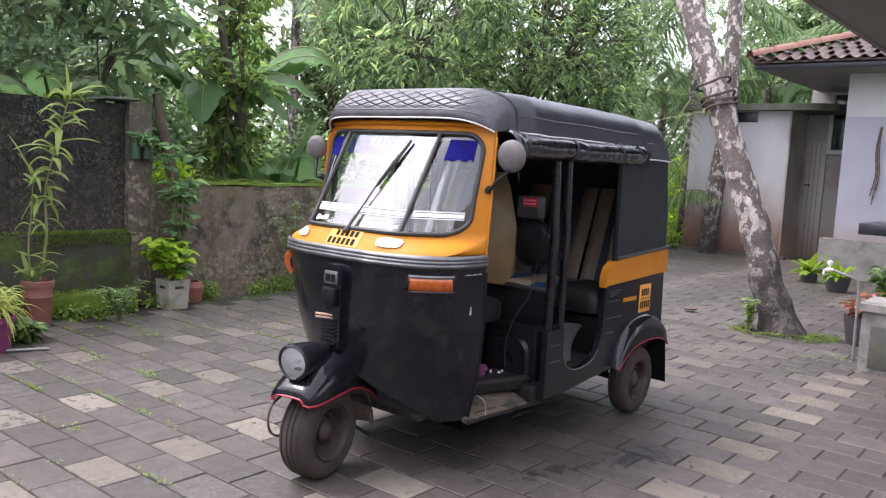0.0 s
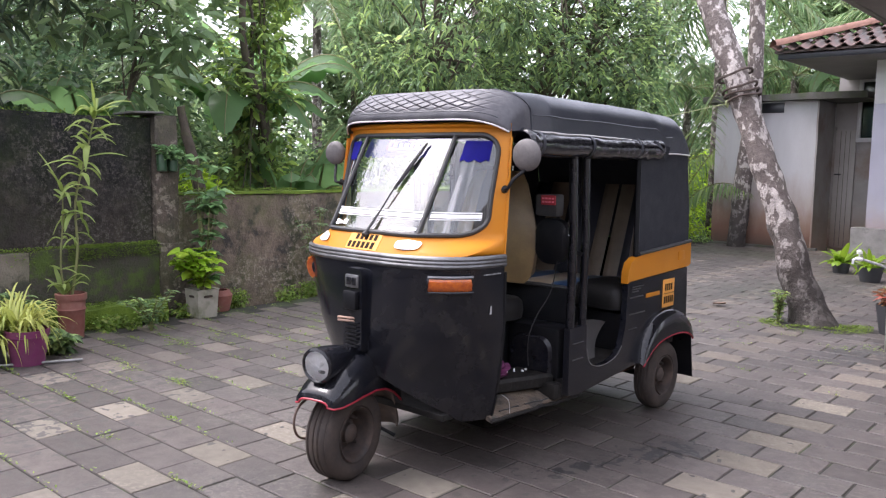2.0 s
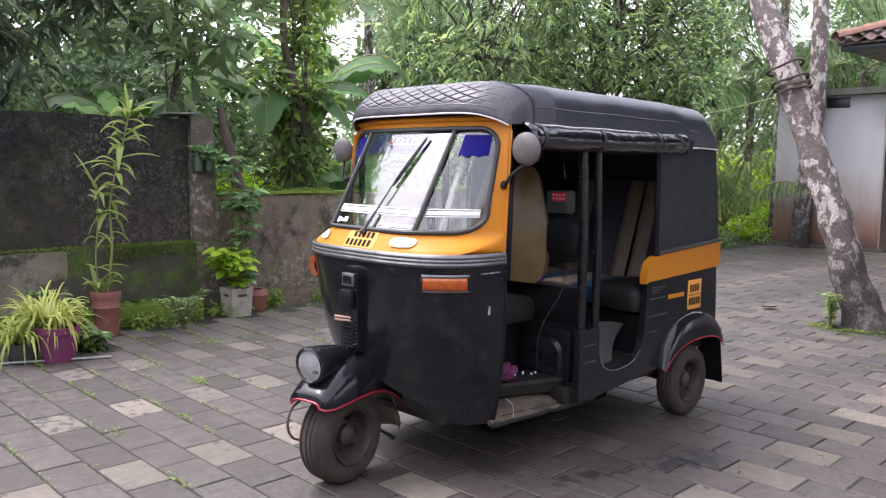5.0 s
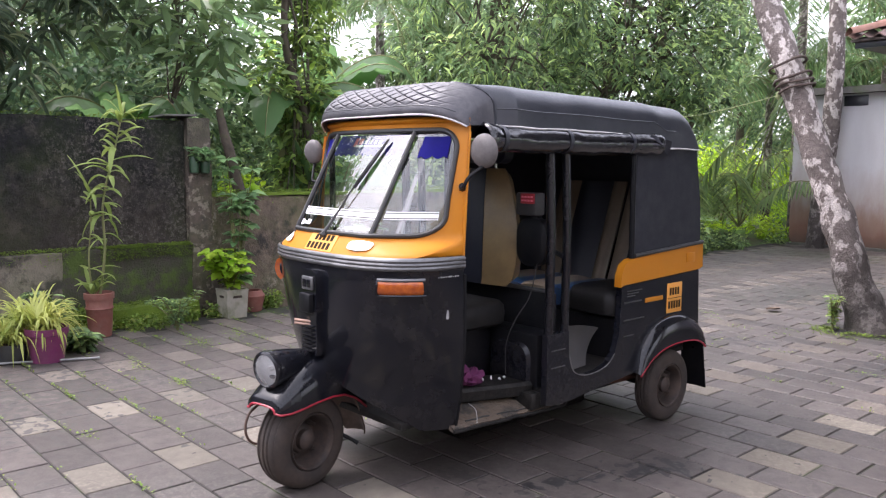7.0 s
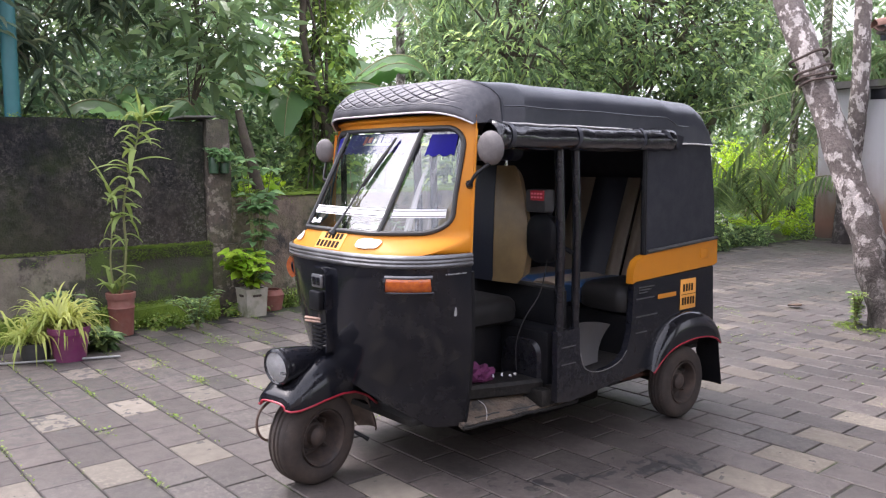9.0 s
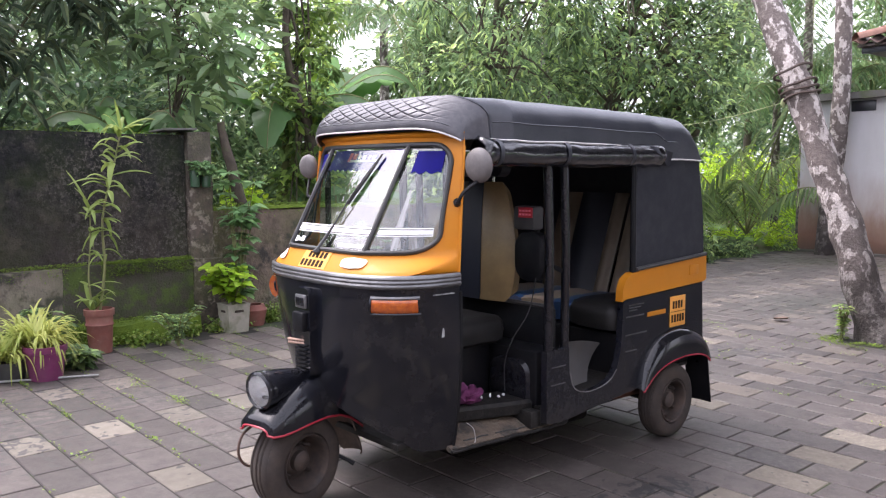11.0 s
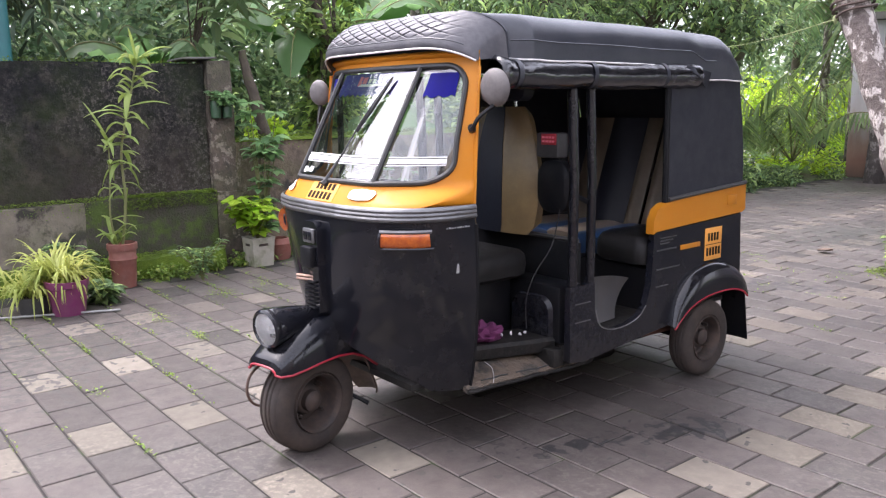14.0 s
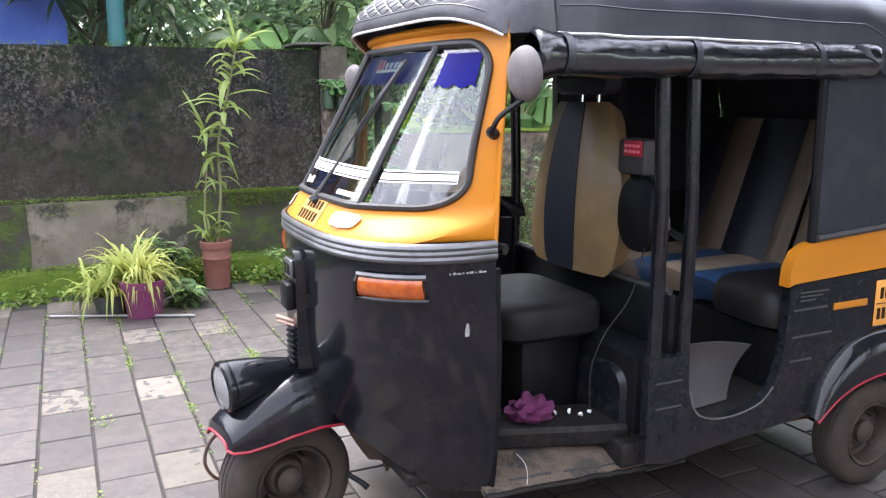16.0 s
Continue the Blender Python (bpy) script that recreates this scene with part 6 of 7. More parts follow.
# ribs pressed into the front panel on each side
for sg in (1, -1):
    part("pressed_rib", tube([nose(math.pi / 2 - sg * a, z, -0.009) for a, z in ((0.27, 0.99), (0.29, 0.85), (0.34, 0.72), (0.41, 0.6), (0.48, 0.52))], [0.01, 0.014, 0.016, 0.016, 0.008], 8), BLACK, front)


def theta_of(x, z):
    hw, ex = lerp_table(z, HW), lerp_table(z, EX)
    return math.acos(math.copysign(min(1, abs(x) / hw) ** (ex / 2), x))


for sg in (1, -1):
    t0, t1 = theta_of(0.385, 0.93), theta_of(0.506, 0.93)

    def lamp_fn(u, v, grow=0.0):
        th = t0 + (t1 - t0) * u
        p = nose(th, 0.898 + 0.062 * v, grow + 0.012 * max(0.0, math.sin(math.pi * v)) ** 0.5)
        return (sg * p.x, p.y, p.z)
    lamp = part("indicator_lamp", sheet(lambda u, v: lamp_fn(u, v, 0.018 if sg > 0 else -0.006), 14, 8, 0.03), ORANGE, auto, "orange indicator lens with grey hood")
    part("bezel", tube([lamp_fn(u, 1.04, 0.02 if sg > 0 else -0.004) for u in [k / 12 - 0.03 for k in range(14)]], 0.008, 6), TRIM, lamp)
    part("bezel", tube([lamp_fn(u, -0.06, 0.02 if sg > 0 else -0.004) for u in [k / 12 - 0.03 for k in range(14)]], 0.006, 6), BLACK, lamp)
    part("bezel", tube([lamp_fn(-0.03, v, 0.02 if sg > 0 else -0.004) for v in [k / 5 for k in range(6)]], 0.006, 6), BLACK, lamp)



MARK_WHITE = mat("worn_white_paint", (0.42, 0.42, 0.42), (0.2, 0.2, 0.2), rough=0.6, scale=60, bump=0)


def shell_mark(y, half, z0, z1, name, label="", taper=0.0):
    def fn(u, v):
        z = z0 + (z1 - z0) * v
        yy = y + half * (2 * u - 1) * (1 - taper * max(0, v - 0.6) * 2.2)
        hw, yn, ye, ex = (lerp_table(z, q) for q in (HW, YN, YE, EX))
        x = hw * (1 - ((ye - yy) / (ye - yn)) ** ex) ** (1 / ex)
        return (x + 0.009, yy - 0.003, z)
    return part(name, sheet(fn, 4, 4, -0.002), MARK_WHITE, front, label)


shell_mark(0.412, 0.006, 0.784, 0.822, "white_mark", "small white paint mark", 0.8)
for k in range(9):
    shell_mark(0.358 + 0.0125 * k, 0.0022 + 0.0018 * (k % 3), 0.965, 0.9692 + 0.002 * (k % 2), "small_lettering")
# edge of the shell beside the driver's doorway
for sg in (1, -1):
    part("door_edge", tube([nose(0.0 if sg > 0 else math.pi, z) + Vector((sg * 0.002, 0.006, 0)) for z in [0.25 + 0.08 * k for k in range(10)]], 0.01, 6), BLACK_DULL, auto)

# front wheel, fork, mudguard and headlamp turn together
STEER = pose(0.006, 0.012, 0, 0, 0, 11)


def wheel(parent, m, hubs=1):
    w = part("wheel", turned(lathe([(-0.035, 0.115), (-0.048, 0.125), (-0.052, 0.15), (-0.05, 0.175), (-0.042, 0.19), (-0.034, 0.196), (-0.03, 0.191), (-0.024, 0.198), (-0.012, 0.1995), (-0.009, 0.194), (-0.004, 0.2), (0.004, 0.2), (0.009, 0.194), (0.012, 0.1995), (0.024, 0.198), (0.03, 0.191), (0.034, 0.196), (0.042, 0.19), (0.05, 0.175), (0.052, 0.15), (0.048, 0.125), (0.035, 0.115)], 48, "x", caps=False), m), TYRE, parent, "worn dusty tyre")
    rim = part("rim", turned(lathe([(0.04, 0.12), (0.05, 0.116), (0.046, 0.109), (0.03, 0.104), (-0.008, 0.1), (-0.016, 0.09), (-0.012, 0.066), (0.004, 0.058), (0.008, 0.05), (0.008, 0.0)], 32, "x", caps=False), m), RIM, w, "rusty pressed steel rim")
    part("rim", turned(lathe([(-0.04, 0.118), (-0.046, 0.112), (-0.02, 0.1), (-0.01, 0.06), (-0.02, 0.0)], 32, "x", caps=False), m), RIM, w)
    for k in range(4):
        a = math.pi / 4 + k * math.pi / 2
        part("wheel_nut", turned(lathe([(-0.014, 0.01), (0.012, 0.01), (0.018, 0.005)], 6, "x", (0, 0.075 * math.cos(a), 0.075 * math.sin(a))), m), RIM, rim)
    part("hub_cap", turned(lathe([(0.004, 0.045), (0.024, 0.042), (0.034, 0.026), (0.036, 0.0)], 16, "x", caps=False), m), RIM, rim)
    return w


wheel(auto, STEER @ pose(0.006, -0.006, 0.214) @ Matrix.Diagonal((1.5, 1.07, 1.07, 1)))
FLAP = mat("muddy_rubber", (0.13, 0.095, 0.072), (0.06, 0.045, 0.036), rough=0.8, scale=14, bump=0.3)
stations = [(-0.225, 0.08, 0.42, 0.395), (-0.215, 0.105, 0.45, 0.39), (-0.17, 0.118, 0.49, 0.388), (-0.1, 0.124, 0.535, 0.395), (-0.02, 0.126, 0.57, 0.405), (0.07, 0.126, 0.59, 0.41), (0.15, 0.124, 0.58, 0.4), (0.23, 0.118, 0.53, 0.365), (0.31, 0.108, 0.44, 0.305)]


def guard_fn(u, v):
    s = u * (len(stations) - 1)
    k = min(len(stations) - 2, int(s))
    t = s - k
    y, w, zt, ze = [stations[k][q] * (1 - t) + stations[k + 1][q] * t for q in range(4)]
    a = math.pi * v
    c, d = math.cos(a), math.sin(a)
    return STEER @ Vector((w * math.copysign(abs(c) ** 0.62, c), y, ze + (zt - ze) * d ** 0.75))


guard = part("front_mudguard", sheet(guard_fn, 32, 24, 0.005), BLACK, auto, "deep glossy black mudguard with red edge")
edge = [guard_fn(k / 32, 0) for k in range(33)]
edge2 = [guard_fn(k / 32, 1) for k in range(33)]
part("edge_trim", tube(edge2[::-1] + [guard_fn(0, 1 - q / 8) for q in range(1, 8)] + edge, 0.005, 6), RED_TRIM, guard, "red rubber edge")
part("mudflap", sheet(lambda u, v: STEER @ Vector((0.105 * (2 * u - 1) * (1 - 0.12 * v - 0.3 * v ** 6), 0.27 + 0.13 * v - 0.05 * (2 * u - 1) ** 2, 0.40 - 0.25 * v)), 12, 12, 0.006), FLAP, auto, "stiff brown rubber flap behind the wheel")
lm = STEER @ pose(0, -0.19, 0.565, 4, 0, 0)
lamp = part("headlamp", turned(lathe([(0.0, 0.078), (0.02, 0.08), (0.06, 0.074), (0.12, 0.062), (0.19, 0.045), (0.24, 0.03), (0.25, 0.0)], 32, "y", caps=False), lm), BLACK, auto, "round headlamp in a black pod on the mudguard")
part("lamp_ring", turned(lathe([(-0.012, 0.066), (-0.018, 0.072), (-0.012, 0.081), (0.006, 0.083), (0.012, 0.079)], 32, "y", caps=False), lm), BLACK, lamp)
part("reflector", turned(lathe([(-0.006, 0.068), (0.012, 0.056), (0.028, 0.034), (0.036, 0.012), (0.036, 0.0)], 32, "y", caps=False), lm), REFLECTOR, lamp, "white reflector dish, sky reflection put in its colour")
part("bulb", turned(lathe([(0.0, 0.0), (0.004, 0.01), (0.03, 0.01)], 12, "y", caps=False), lm), WHITE, lamp)
part("lens", turned(lathe([(-0.012, 0.068), (-0.018, 0.05), (-0.022, 0.025), (-0.023, 0.0)], 32, "y", caps=False), lm), LAMP_GLASS, lamp)
part("lamp_neck", turned(box((-0.03, 0.02, -0.11), (0.03, 0.14, -0.03), 0.012), lm), BLACK, lamp)
fork = part("fork", tube([STEER @ Vector(p) for p in ((-0.075, 0.06, 0.5), (-0.075, 0.11, 0.3), (-0.075, 0.0, 0.2))], [0.02, 0.018, 0.02], 8), BLACK_DULL, auto, "black trailing-link fork")
part("axle", tube([STEER @ Vector((-0.085, 0, 0.2)), STEER @ Vector((0.045, 0, 0.2))], 0.014, 8), RIM, fork)
part("damper", tube([STEER @ Vector((-0.08, -0.06, 0.25)), STEER @ Vector((-0.08, 0.02, 0.48))], 0.022, 8), BLACK_DULL, fork)
part("brake_cable", tube(smooth_path([STEER @ Vector(p) for p in ((-0.09, -0.14, 0.4), (-0.1, -0.21, 0.36), (-0.1, -0.235, 0.29), (-0.1, -0.2, 0.225), (-0.09, -0.12, 0.2))], 6), 0.006, 6), BROWN_CABLE, auto, "looped rusty brake cable")
part("steering_stop", tube([(0.03, 0.2, 0.2), (0.06, 0.25, 0.165), (0.08, 0.268, 0.15)], [0.009, 0.009, 0.011], 6), BLACK_DULL, auto)

WORN = mat("worn_bare_edge", (0.2, 0.19, 0.18), (0.04, 0.038, 0.036), rough=0.5, scale=22, bump=0.2)
# rear wheels and their arches
arch_top = smooth_path([(0, 1.74, 0.33), (0, 1.80, 0.46), (0, 1.93, 0.57), (0, 2.09, 0.605), (0, 2.24, 0.58), (0, 2.36, 0.51), (0, 2.40, 0.42)], 6)
arch_lip = smooth_path([(0, 1.74, 0.315), (0, 1.83, 0.385), (0, 1.94, 0.43), (0, 2.09, 0.45), (0, 2.24, 0.445), (0, 2.34, 0.42), (0, 2.39, 0.385)], 6)
for sg in (1, -1):
    ang = 0 if sg > 0 else 180
    wheel(auto, pose(sg * 0.54, 2.06, 0.204, 0, 0, ang) @ Matrix.Diagonal((1.12, 1.02, 1.02, 1)))

    def arch_fn(u, v):
        p, q = arch_top[round(u * 36)], arch_lip[round(u * 36)]
        x, t = [(0.40, 0.0), (0.53, 0.0), (0.565, 0.02), (0.592, 0.1), (0.608, 0.3), (0.614, 0.65), (0.616, 1.0)][round(v * 6)]
        return (sg * x, p.y * (1 - t) + q.y * t, p.z * (1 - t) + q.z * t)
    arch = part("rear_mudguard", sheet(arch_fn, 36, 6, 0.005), BLACK, auto, "bulging black rear mudguard with red edge")
    part("edge_trim", tube([Vector(arch_fn(k / 36, 1)) + Vector((sg * 0.001, 0, 0)) for k in range(37)], 0.006, 6), RED_TRIM, arch, "red rubber edge")
    part("mudflap", sheet(lambda u, v: (sg * (0.46 + 0.15 * u), 2.375 + 0.05 * v + 0.01 * math.sin(3 * u), 0.41 - 0.28 * v), 4, 6, 0.006), BLACK_DULL, auto, "rear rubber mudflap")
    # lower side of the body
    outline = [(1.03, 0.63), (1.19, 0.63), (1.195, 0.50), (1.215, 0.44), (1.26, 0.405), (1.34, 0.385), (1.44, 0.39), (1.52, 0.415), (1.57, 0.46), (1.605, 0.56), (1.62, 0.81), (2.37, 0.835), (2.39, 0.50), (2.30, 0.45), (2.0, 0.5), (1.84, 0.42), (1.74, 0.325), (1.5, 0.305), (1.12, 0.272), (1.03, 0.285)]
    lo, hi = (0.53, 0.565) if sg > 0 else (-0.565, -0.53)
    side = part("side_panel", plate(outline, lo, hi, "x", 0.006), BLACK_SCUFFED, auto, "scuffed black side panel round the doorway")
    part("worn_edge", tube(smooth_path([(sg * 0.566, y, z) for y, z in ((1.2, 0.5), (1.222, 0.437), (1.262, 0.404), (1.34, 0.386), (1.44, 0.391), (1.52, 0.416), (1.568, 0.46))], 4), 0.0028, 5), WORN, side, "edge of the doorway worn to bare metal")
    for z in (0.545, 0.46):
        part("pressed_line", box((sg * 0.565 - 0.003, 1.06, z), (sg * 0.565 + 0.003, 1.165, z + 0.006), 0.002), GREY_BOX, side)
    for z0, z1, y1 in ((0.715, 0.722, 1.8), (0.62, 0.627, 1.83), (0.535, 0.541, 1.74)):
        part("pressed_line", box((sg * 0.566 - 0.002, 1.64, z0), (sg * 0.566 + 0.002, y1, z1), 0.001), GREY_BOX, side)
    yel = [(1.60, 0.805), (1.605, 0.87), (1.63, 0.92), (1.68, 0.945), (1.76, 0.955), (2.395, 0.99), (2.40, 0.855), (2.37, 0.842), (1.63, 0.815)]
    lo, hi = (0.528, 0.572) if sg > 0 else (-0.572, -0.528)
    band = part("waist_band", plate(yel, lo, hi, "x", 0.008), YELLOW, auto, "yellow waist band behind the doorway")
    part("catch", box((sg * 0.572 - 0.004, 2.22, 0.89), (sg * 0.572 + 0.004, 2.31, 0.945), 0.003), YELLOW, band)
    if sg > 0:
        sp = part("number_plate", box((0.5665, 2.04, 0.615), (0.5705, 2.19, 0.785), 0.002), YELLOW_PLATE, side, "yellow painted number panel with dark bars")
        for y0, n, z0 in ((2.062, 4, 0.716), (2.052, 5, 0.64)):
            for q in range(n):
                part("plate_bar", box((0.571, y0 + 0.026 * q, z0), (0.5725, y0 + 0.026 * q + 0.017, z0 + 0.042)), INK, sp)
        part("plate_line", box((0.571, 2.045, 0.697), (0.5725, 2.185, 0.7)), INK, sp)
        part("yellow_dash", box((0.566, 1.83, 0.70), (0.569, 2.0, 0.725), 0.001), YELLOW, side)
        for k in range(3):
            part("small_lettering", box((0.5655, 1.665, 0.775 - 0.014 * k), (0.567, 1.80 - 0.03 * k, 0.781 - 0.014 * k)), GREY_BOX, side)
    # hood side pane
    pane = [(1.72, 0.95), (2.37, 0.985), (2.36, 1.2), (2.3, 1.54), (1.72, 1.54)]
    lo, hi = (0.555, 0.563) if sg > 0 else (-0.563, -0.555)
    sc = part("side_curtain", plate(pane, lo, hi, "x", 0.002), VINYL_GREY, auto, "dull grey-black canvas side curtain")
    part("curtain_rail", tube([(sg * 0.575, 1.71, 0.965), (sg * 0.575, 2.385, 1.0)], 0.011, 6), GREY_BOX, sc, "grey metal strip along the curtain foot")
    part("curtain_post", tube([(sg * 0.555, 1.71, 0.95), (sg * 0.555, 1.70, 1.56)], 0.016, 8), BLACK_DULL, sc)
    # the two door posts
    for y, wide in ((1.065, 0.0235), (1.183, 0.0215)):
        part("door_post", tube([(sg * 0.54, y, 0.62), (sg * 0.54, y + 0.005, 1.1), (sg * 0.535, y - 0.012, 1.58)], wide, 10), BLACK, auto, "black tubular door post")
    part("sill", loft([[(sg * (x + d), y, z) for x, z in ((0.1, 0.31), (0.29, 0.315), (0.305, 0.325), (0.31, 0.37), (0.295, 0.385), (0.1, 0.385))] for y, d in ((0.5, 0.0), (0.6, 0.02), (0.75, 0.07), (0.9, 0.125), (1.03, 0.165))]), SILL, auto, "dusty black floor sill")
    part("skirt", loft([[(sg * x, y, z) for x, z in ((0.3, z0), (0.53, z0), (0.53, z0 + 0.09), (0.3, z0 + 0.09))] for y, z0 in ((1.03, 0.27), (1.25, 0.26), (1.5, 0.29), (1.8, 0.33))]), SILL, auto, "dusty underside of the doorway")



def step_fn(u, v):
    # wide and sloping below the driver's doorway, narrowing to the rear
    taper = 1 if v < 0.86 else max(0.0, 1 - ((v - 0.86) / 0.14) ** 2) ** 0.5
    inner, outer = 0.24 + 0.2 * v, 0.482 + 0.05 * v
    outer = inner - 0.02 + (outer - inner + 0.02) * taper + 0.004 * noise.noise(Vector((v * 14, 2, 7)))
    dent = 0.007 * noise.noise(Vector((u * 4, v * 9, 0))) + 0.004 * noise.noise(Vector((u * 12, v * 25, 4)))
    return (inner + (outer - inner) * u, 0.5 + 0.79 * v, 0.328 - 0.03 * v - (0.062 - 0.02 * v) * u ** 1.3 + dent)


part("footstep", sheet(step_fn, 16, 48, 0.02), STEP, auto, "worn brown wooden footstep below the driver's doorway")
part("step_lip", tube([Vector(step_fn(1.0, k / 24)) + Vector((0.002, 0, -0.012)) for k in range(24)], 0.009, 6), SILL, auto, "frayed dark edge of the footstep")
for v0, v1 in ((0.12, 0.3), (0.36, 0.62), (0.66, 0.86)):
    part("rubber_strip", tube([Vector(step_fn(0.86, v0 + (v1 - v0) * k / 8)) + Vector((0, 0, 0.002)) for k in range(9)], 0.004, 5), RUBBER, auto, "dark rubber strip on the footstep")
part("sill", box((0.3, 0.97, 0.262), (0.525, 1.045, 0.345), 0.01), SILL, auto)
part("floor", box((-0.52, 0.3, 0.27), (0.36, 1.22, 0.3), 0.004), SILL, auto, "dark dusty cab floor")
part("passenger_floor", box((-0.52, 1.2, 0.36), (0.525, 2.3, 0.385), 0.004), SILL, auto)
part("inner_front", sheet(lambda u, v: (lambda th: nose(th, cut_out(abs(math.cos(th))) + 0.03 + (0.99 - cut_out(abs(math.cos(th)))) * v, -0.03))(math.pi * (0.02 + 0.96 * u)), 30, 4, 0.006), BLACK_DULL, auto)
part("dashboard", sheet(lambda u, v: (0.48 * (2 * u - 1), face_y(0.48 * (2 * u - 1), 1.09) + 0.05 + 0.09 * (2 * u - 1) ** 2 + 0.12 * v * (1 - (2 * u - 1) ** 4), 1.085 - 0.02 * v), 20, 4, 0.02), BLACK_DULL, auto, "black dashboard shelf")
bar = part("handlebar", tube(smooth_path([(-0.3, 0.62, 0.98), (-0.16, 0.55, 0.99), (0, 0.5, 1.0), (0.16, 0.55, 0.99), (0.3, 0.62, 0.98)], 5), 0.013, 8), BLACK_DULL, auto, "scooter-style handlebar")
part("steering_column", tube([(0, 0.5, 1.0), (0, 0.22, 0.5)], 0.03, 10), BLACK_DULL, bar)
for sg in (1, -1):
    part("grip", tube([(sg * 0.24, 0.59, 0.983), (sg * 0.34, 0.64, 0.978)], 0.018, 8), RUBBER, bar)

# partition and engine box
part("partition", box((-0.52, 1.19, 0.36), (0.46, 1.215, 0.8), 0.006), BLACK_DULL, auto, "black partition behind the driver")
part("partition_rail", tube([(-0.53, 1.19, 0.81), (0.46, 1.19, 0.81)], 0.012, 6), GREY_BOX, auto)
part("tool_box", box((0.13, 1.03, 0.3), (0.5, 1.185, 0.62), 0.015), BLACK_DULL, auto, "dusty black box under the driver's seat")
part("box_cover", loft([[(x, 1.03 - d, z) for x, z in round_rect(0.26 - d, 0.24 - d, 0.07, 6, 0.33, 0.45)] for d in (0.0, 0.012, 0.02)]), BLACK_SCUFFED, auto, "dusty pressed cover panel")
part("right_door_panel", plate([(0.5, 0.3), (1.2, 0.3), (1.2, 0.92), (0.5, 1.0)], -0.545, -0.535, "x", 0.002), BLACK_DULL, auto, "black panel closing the right of the cab")
part("right_curtain", sheet(lambda u, v: (-0.53 + 0.02 * math.sin(u * 14 + v * 3), 0.52 + 0.7 * u, 0.93 + (0.16 - 0.08 * u) * v), 20, 6, 0.004), ROLL, auto, "folded shiny black side curtain")
part("right_curtain", sheet(lambda u, v: (-0.545 + 0.006 * math.sin(u * 20), 1.38 + 0.37 * u, 0.6 + 0.98 * v), 20, 4, 0.004), VINYL_GREY, auto, "black canvas closing the far passenger side")
for k, y in enumerate((0.56, 1.38)):
    part("right_post", tube([(-0.54, y, 0.9), (-0.54, y, 1.6)], 0.016, 8), BLACK, auto)

# driver's seat
seat = part("driver_seat", loft([[(x * s, 0.9 + y * s, z) for x, y in round_rect(0.52, 0.4, 0.09, 6)] for s, z in ((0.9, 0.625), (1.0, 0.645), (1.02, 0.69), (1.0, 0.73), (0.93, 0.75), (0.7, 0.76), (0.3, 0.762))]), SEAT_BLACK, auto, "black vinyl driver's seat")
part("seat_base", box((-0.18, 0.8, 0.3), (0.18, 1.05, 0.625), 0.01), BLACK_DULL, seat)


def back_fn(x0, x1):
    def fn(u, v):
        x = x0 + (x1 - x0) * u
        z = 0.82 + 0.60 * v
        w = 0.288 * (0.8 + 0.2 * math.sin(math.pi * min(1, v * 0.95 + 0.12))) * (1 - 0.22 * v * v) * (1 if v < 0.9 else 1 - 0.14 * ((v - 0.9) / 0.1) ** 2) * (1 if v > 0.08 else 1 - 0.12 * (1 - v / 0.08) ** 2)
        x = x / 0.205 * w
        edge_ = min(1.0, abs(x) / (w + 1e-6))
        return (x, 1.10 + 0.05 * v - 0.055 * (1 - edge_ ** 3) * math.sin(math.pi * (0.08 + 0.86 * v)) ** 0.5, z)
    return fn


bk = part("seat_back", sheet(back_fn(-0.205, 0.205), 40, 32, 0.09), TAN, auto, "shiny tan backrest with dark centre stripe", smooth=85)
part("centre_stripe", sheet(lambda u, v: (lambda p: (p[0], p[1] - 0.004, p[2]))(back_fn(-0.085, 0.062)(u, v)), 8, 20, 0.003), NAVY, bk, "dark slate stripe")
part("headrest", loft([[(x, 1.13 + d, z) for x, z in round_rect(0.31 * s, 0.12 * s, 0.05, 6, 0.05, 1.505)] for d, s in ((-0.05, 0.8), (-0.035, 1), (0.03, 1), (0.045, 0.8))]), NAVY, bk, "dark padded headrest")
for x in (0.0, 0.1):
    part("headrest_stalk", tube([(x, 1.14, 1.37), (x, 1.14, 1.46)], 0.007, 6), CHROME, bk)

# passenger bench with coloured stripes
cols = [(-0.53, -0.3, CREAM), (-0.3, -0.17, BLUE_VINYL), (-0.17, 0.03, CREAM), (0.03, 0.2, BLUE_VINYL), (0.2, 0.26, NAVY)]
bench_seat = part("bench_base", box((-0.53, 1.66, 0.385), (0.53, 2.3, 0.62), 0.01), BLACK_DULL, auto, "black base of the passenger bench")
for x0, x1, mt in cols:
    part("bench_cushion", sheet(lambda u, v: (x0 + (x1 - x0) * u, 1.62 + 0.08 * (1 - math.sin(min(1, v * 3) * math.pi / 2)) - 0.0 + 0.55 * max(0, v - 0.2), 0.63 + 0.12 * math.sin(min(1, v * 3.2) * math.pi / 2) + 0.012 * math.sin(math.pi * u)), 6, 14, 0.03), mt, bench_seat, "striped vinyl bench cushion")
for x0, x1, mt in ((-0.53, -0.4, NAVY), (-0.4, -0.24, TAN_SHADED), (-0.24, 0.01, NAVY), (0.01, 0.11, TAN_SHADED), (0.13, 0.23, TAN_SHADED), (0.23, 0.4, NAVY)):
    part("bench_back", sheet(lambda u, v: (x0 + (x1 - x0) * u, 2.06 + 0.23 * v - 0.02 * math.sin(math.pi * u), 0.70 + 0.64 * v), 6, 10, 0.05), mt, bench_seat, "striped vinyl backrest")
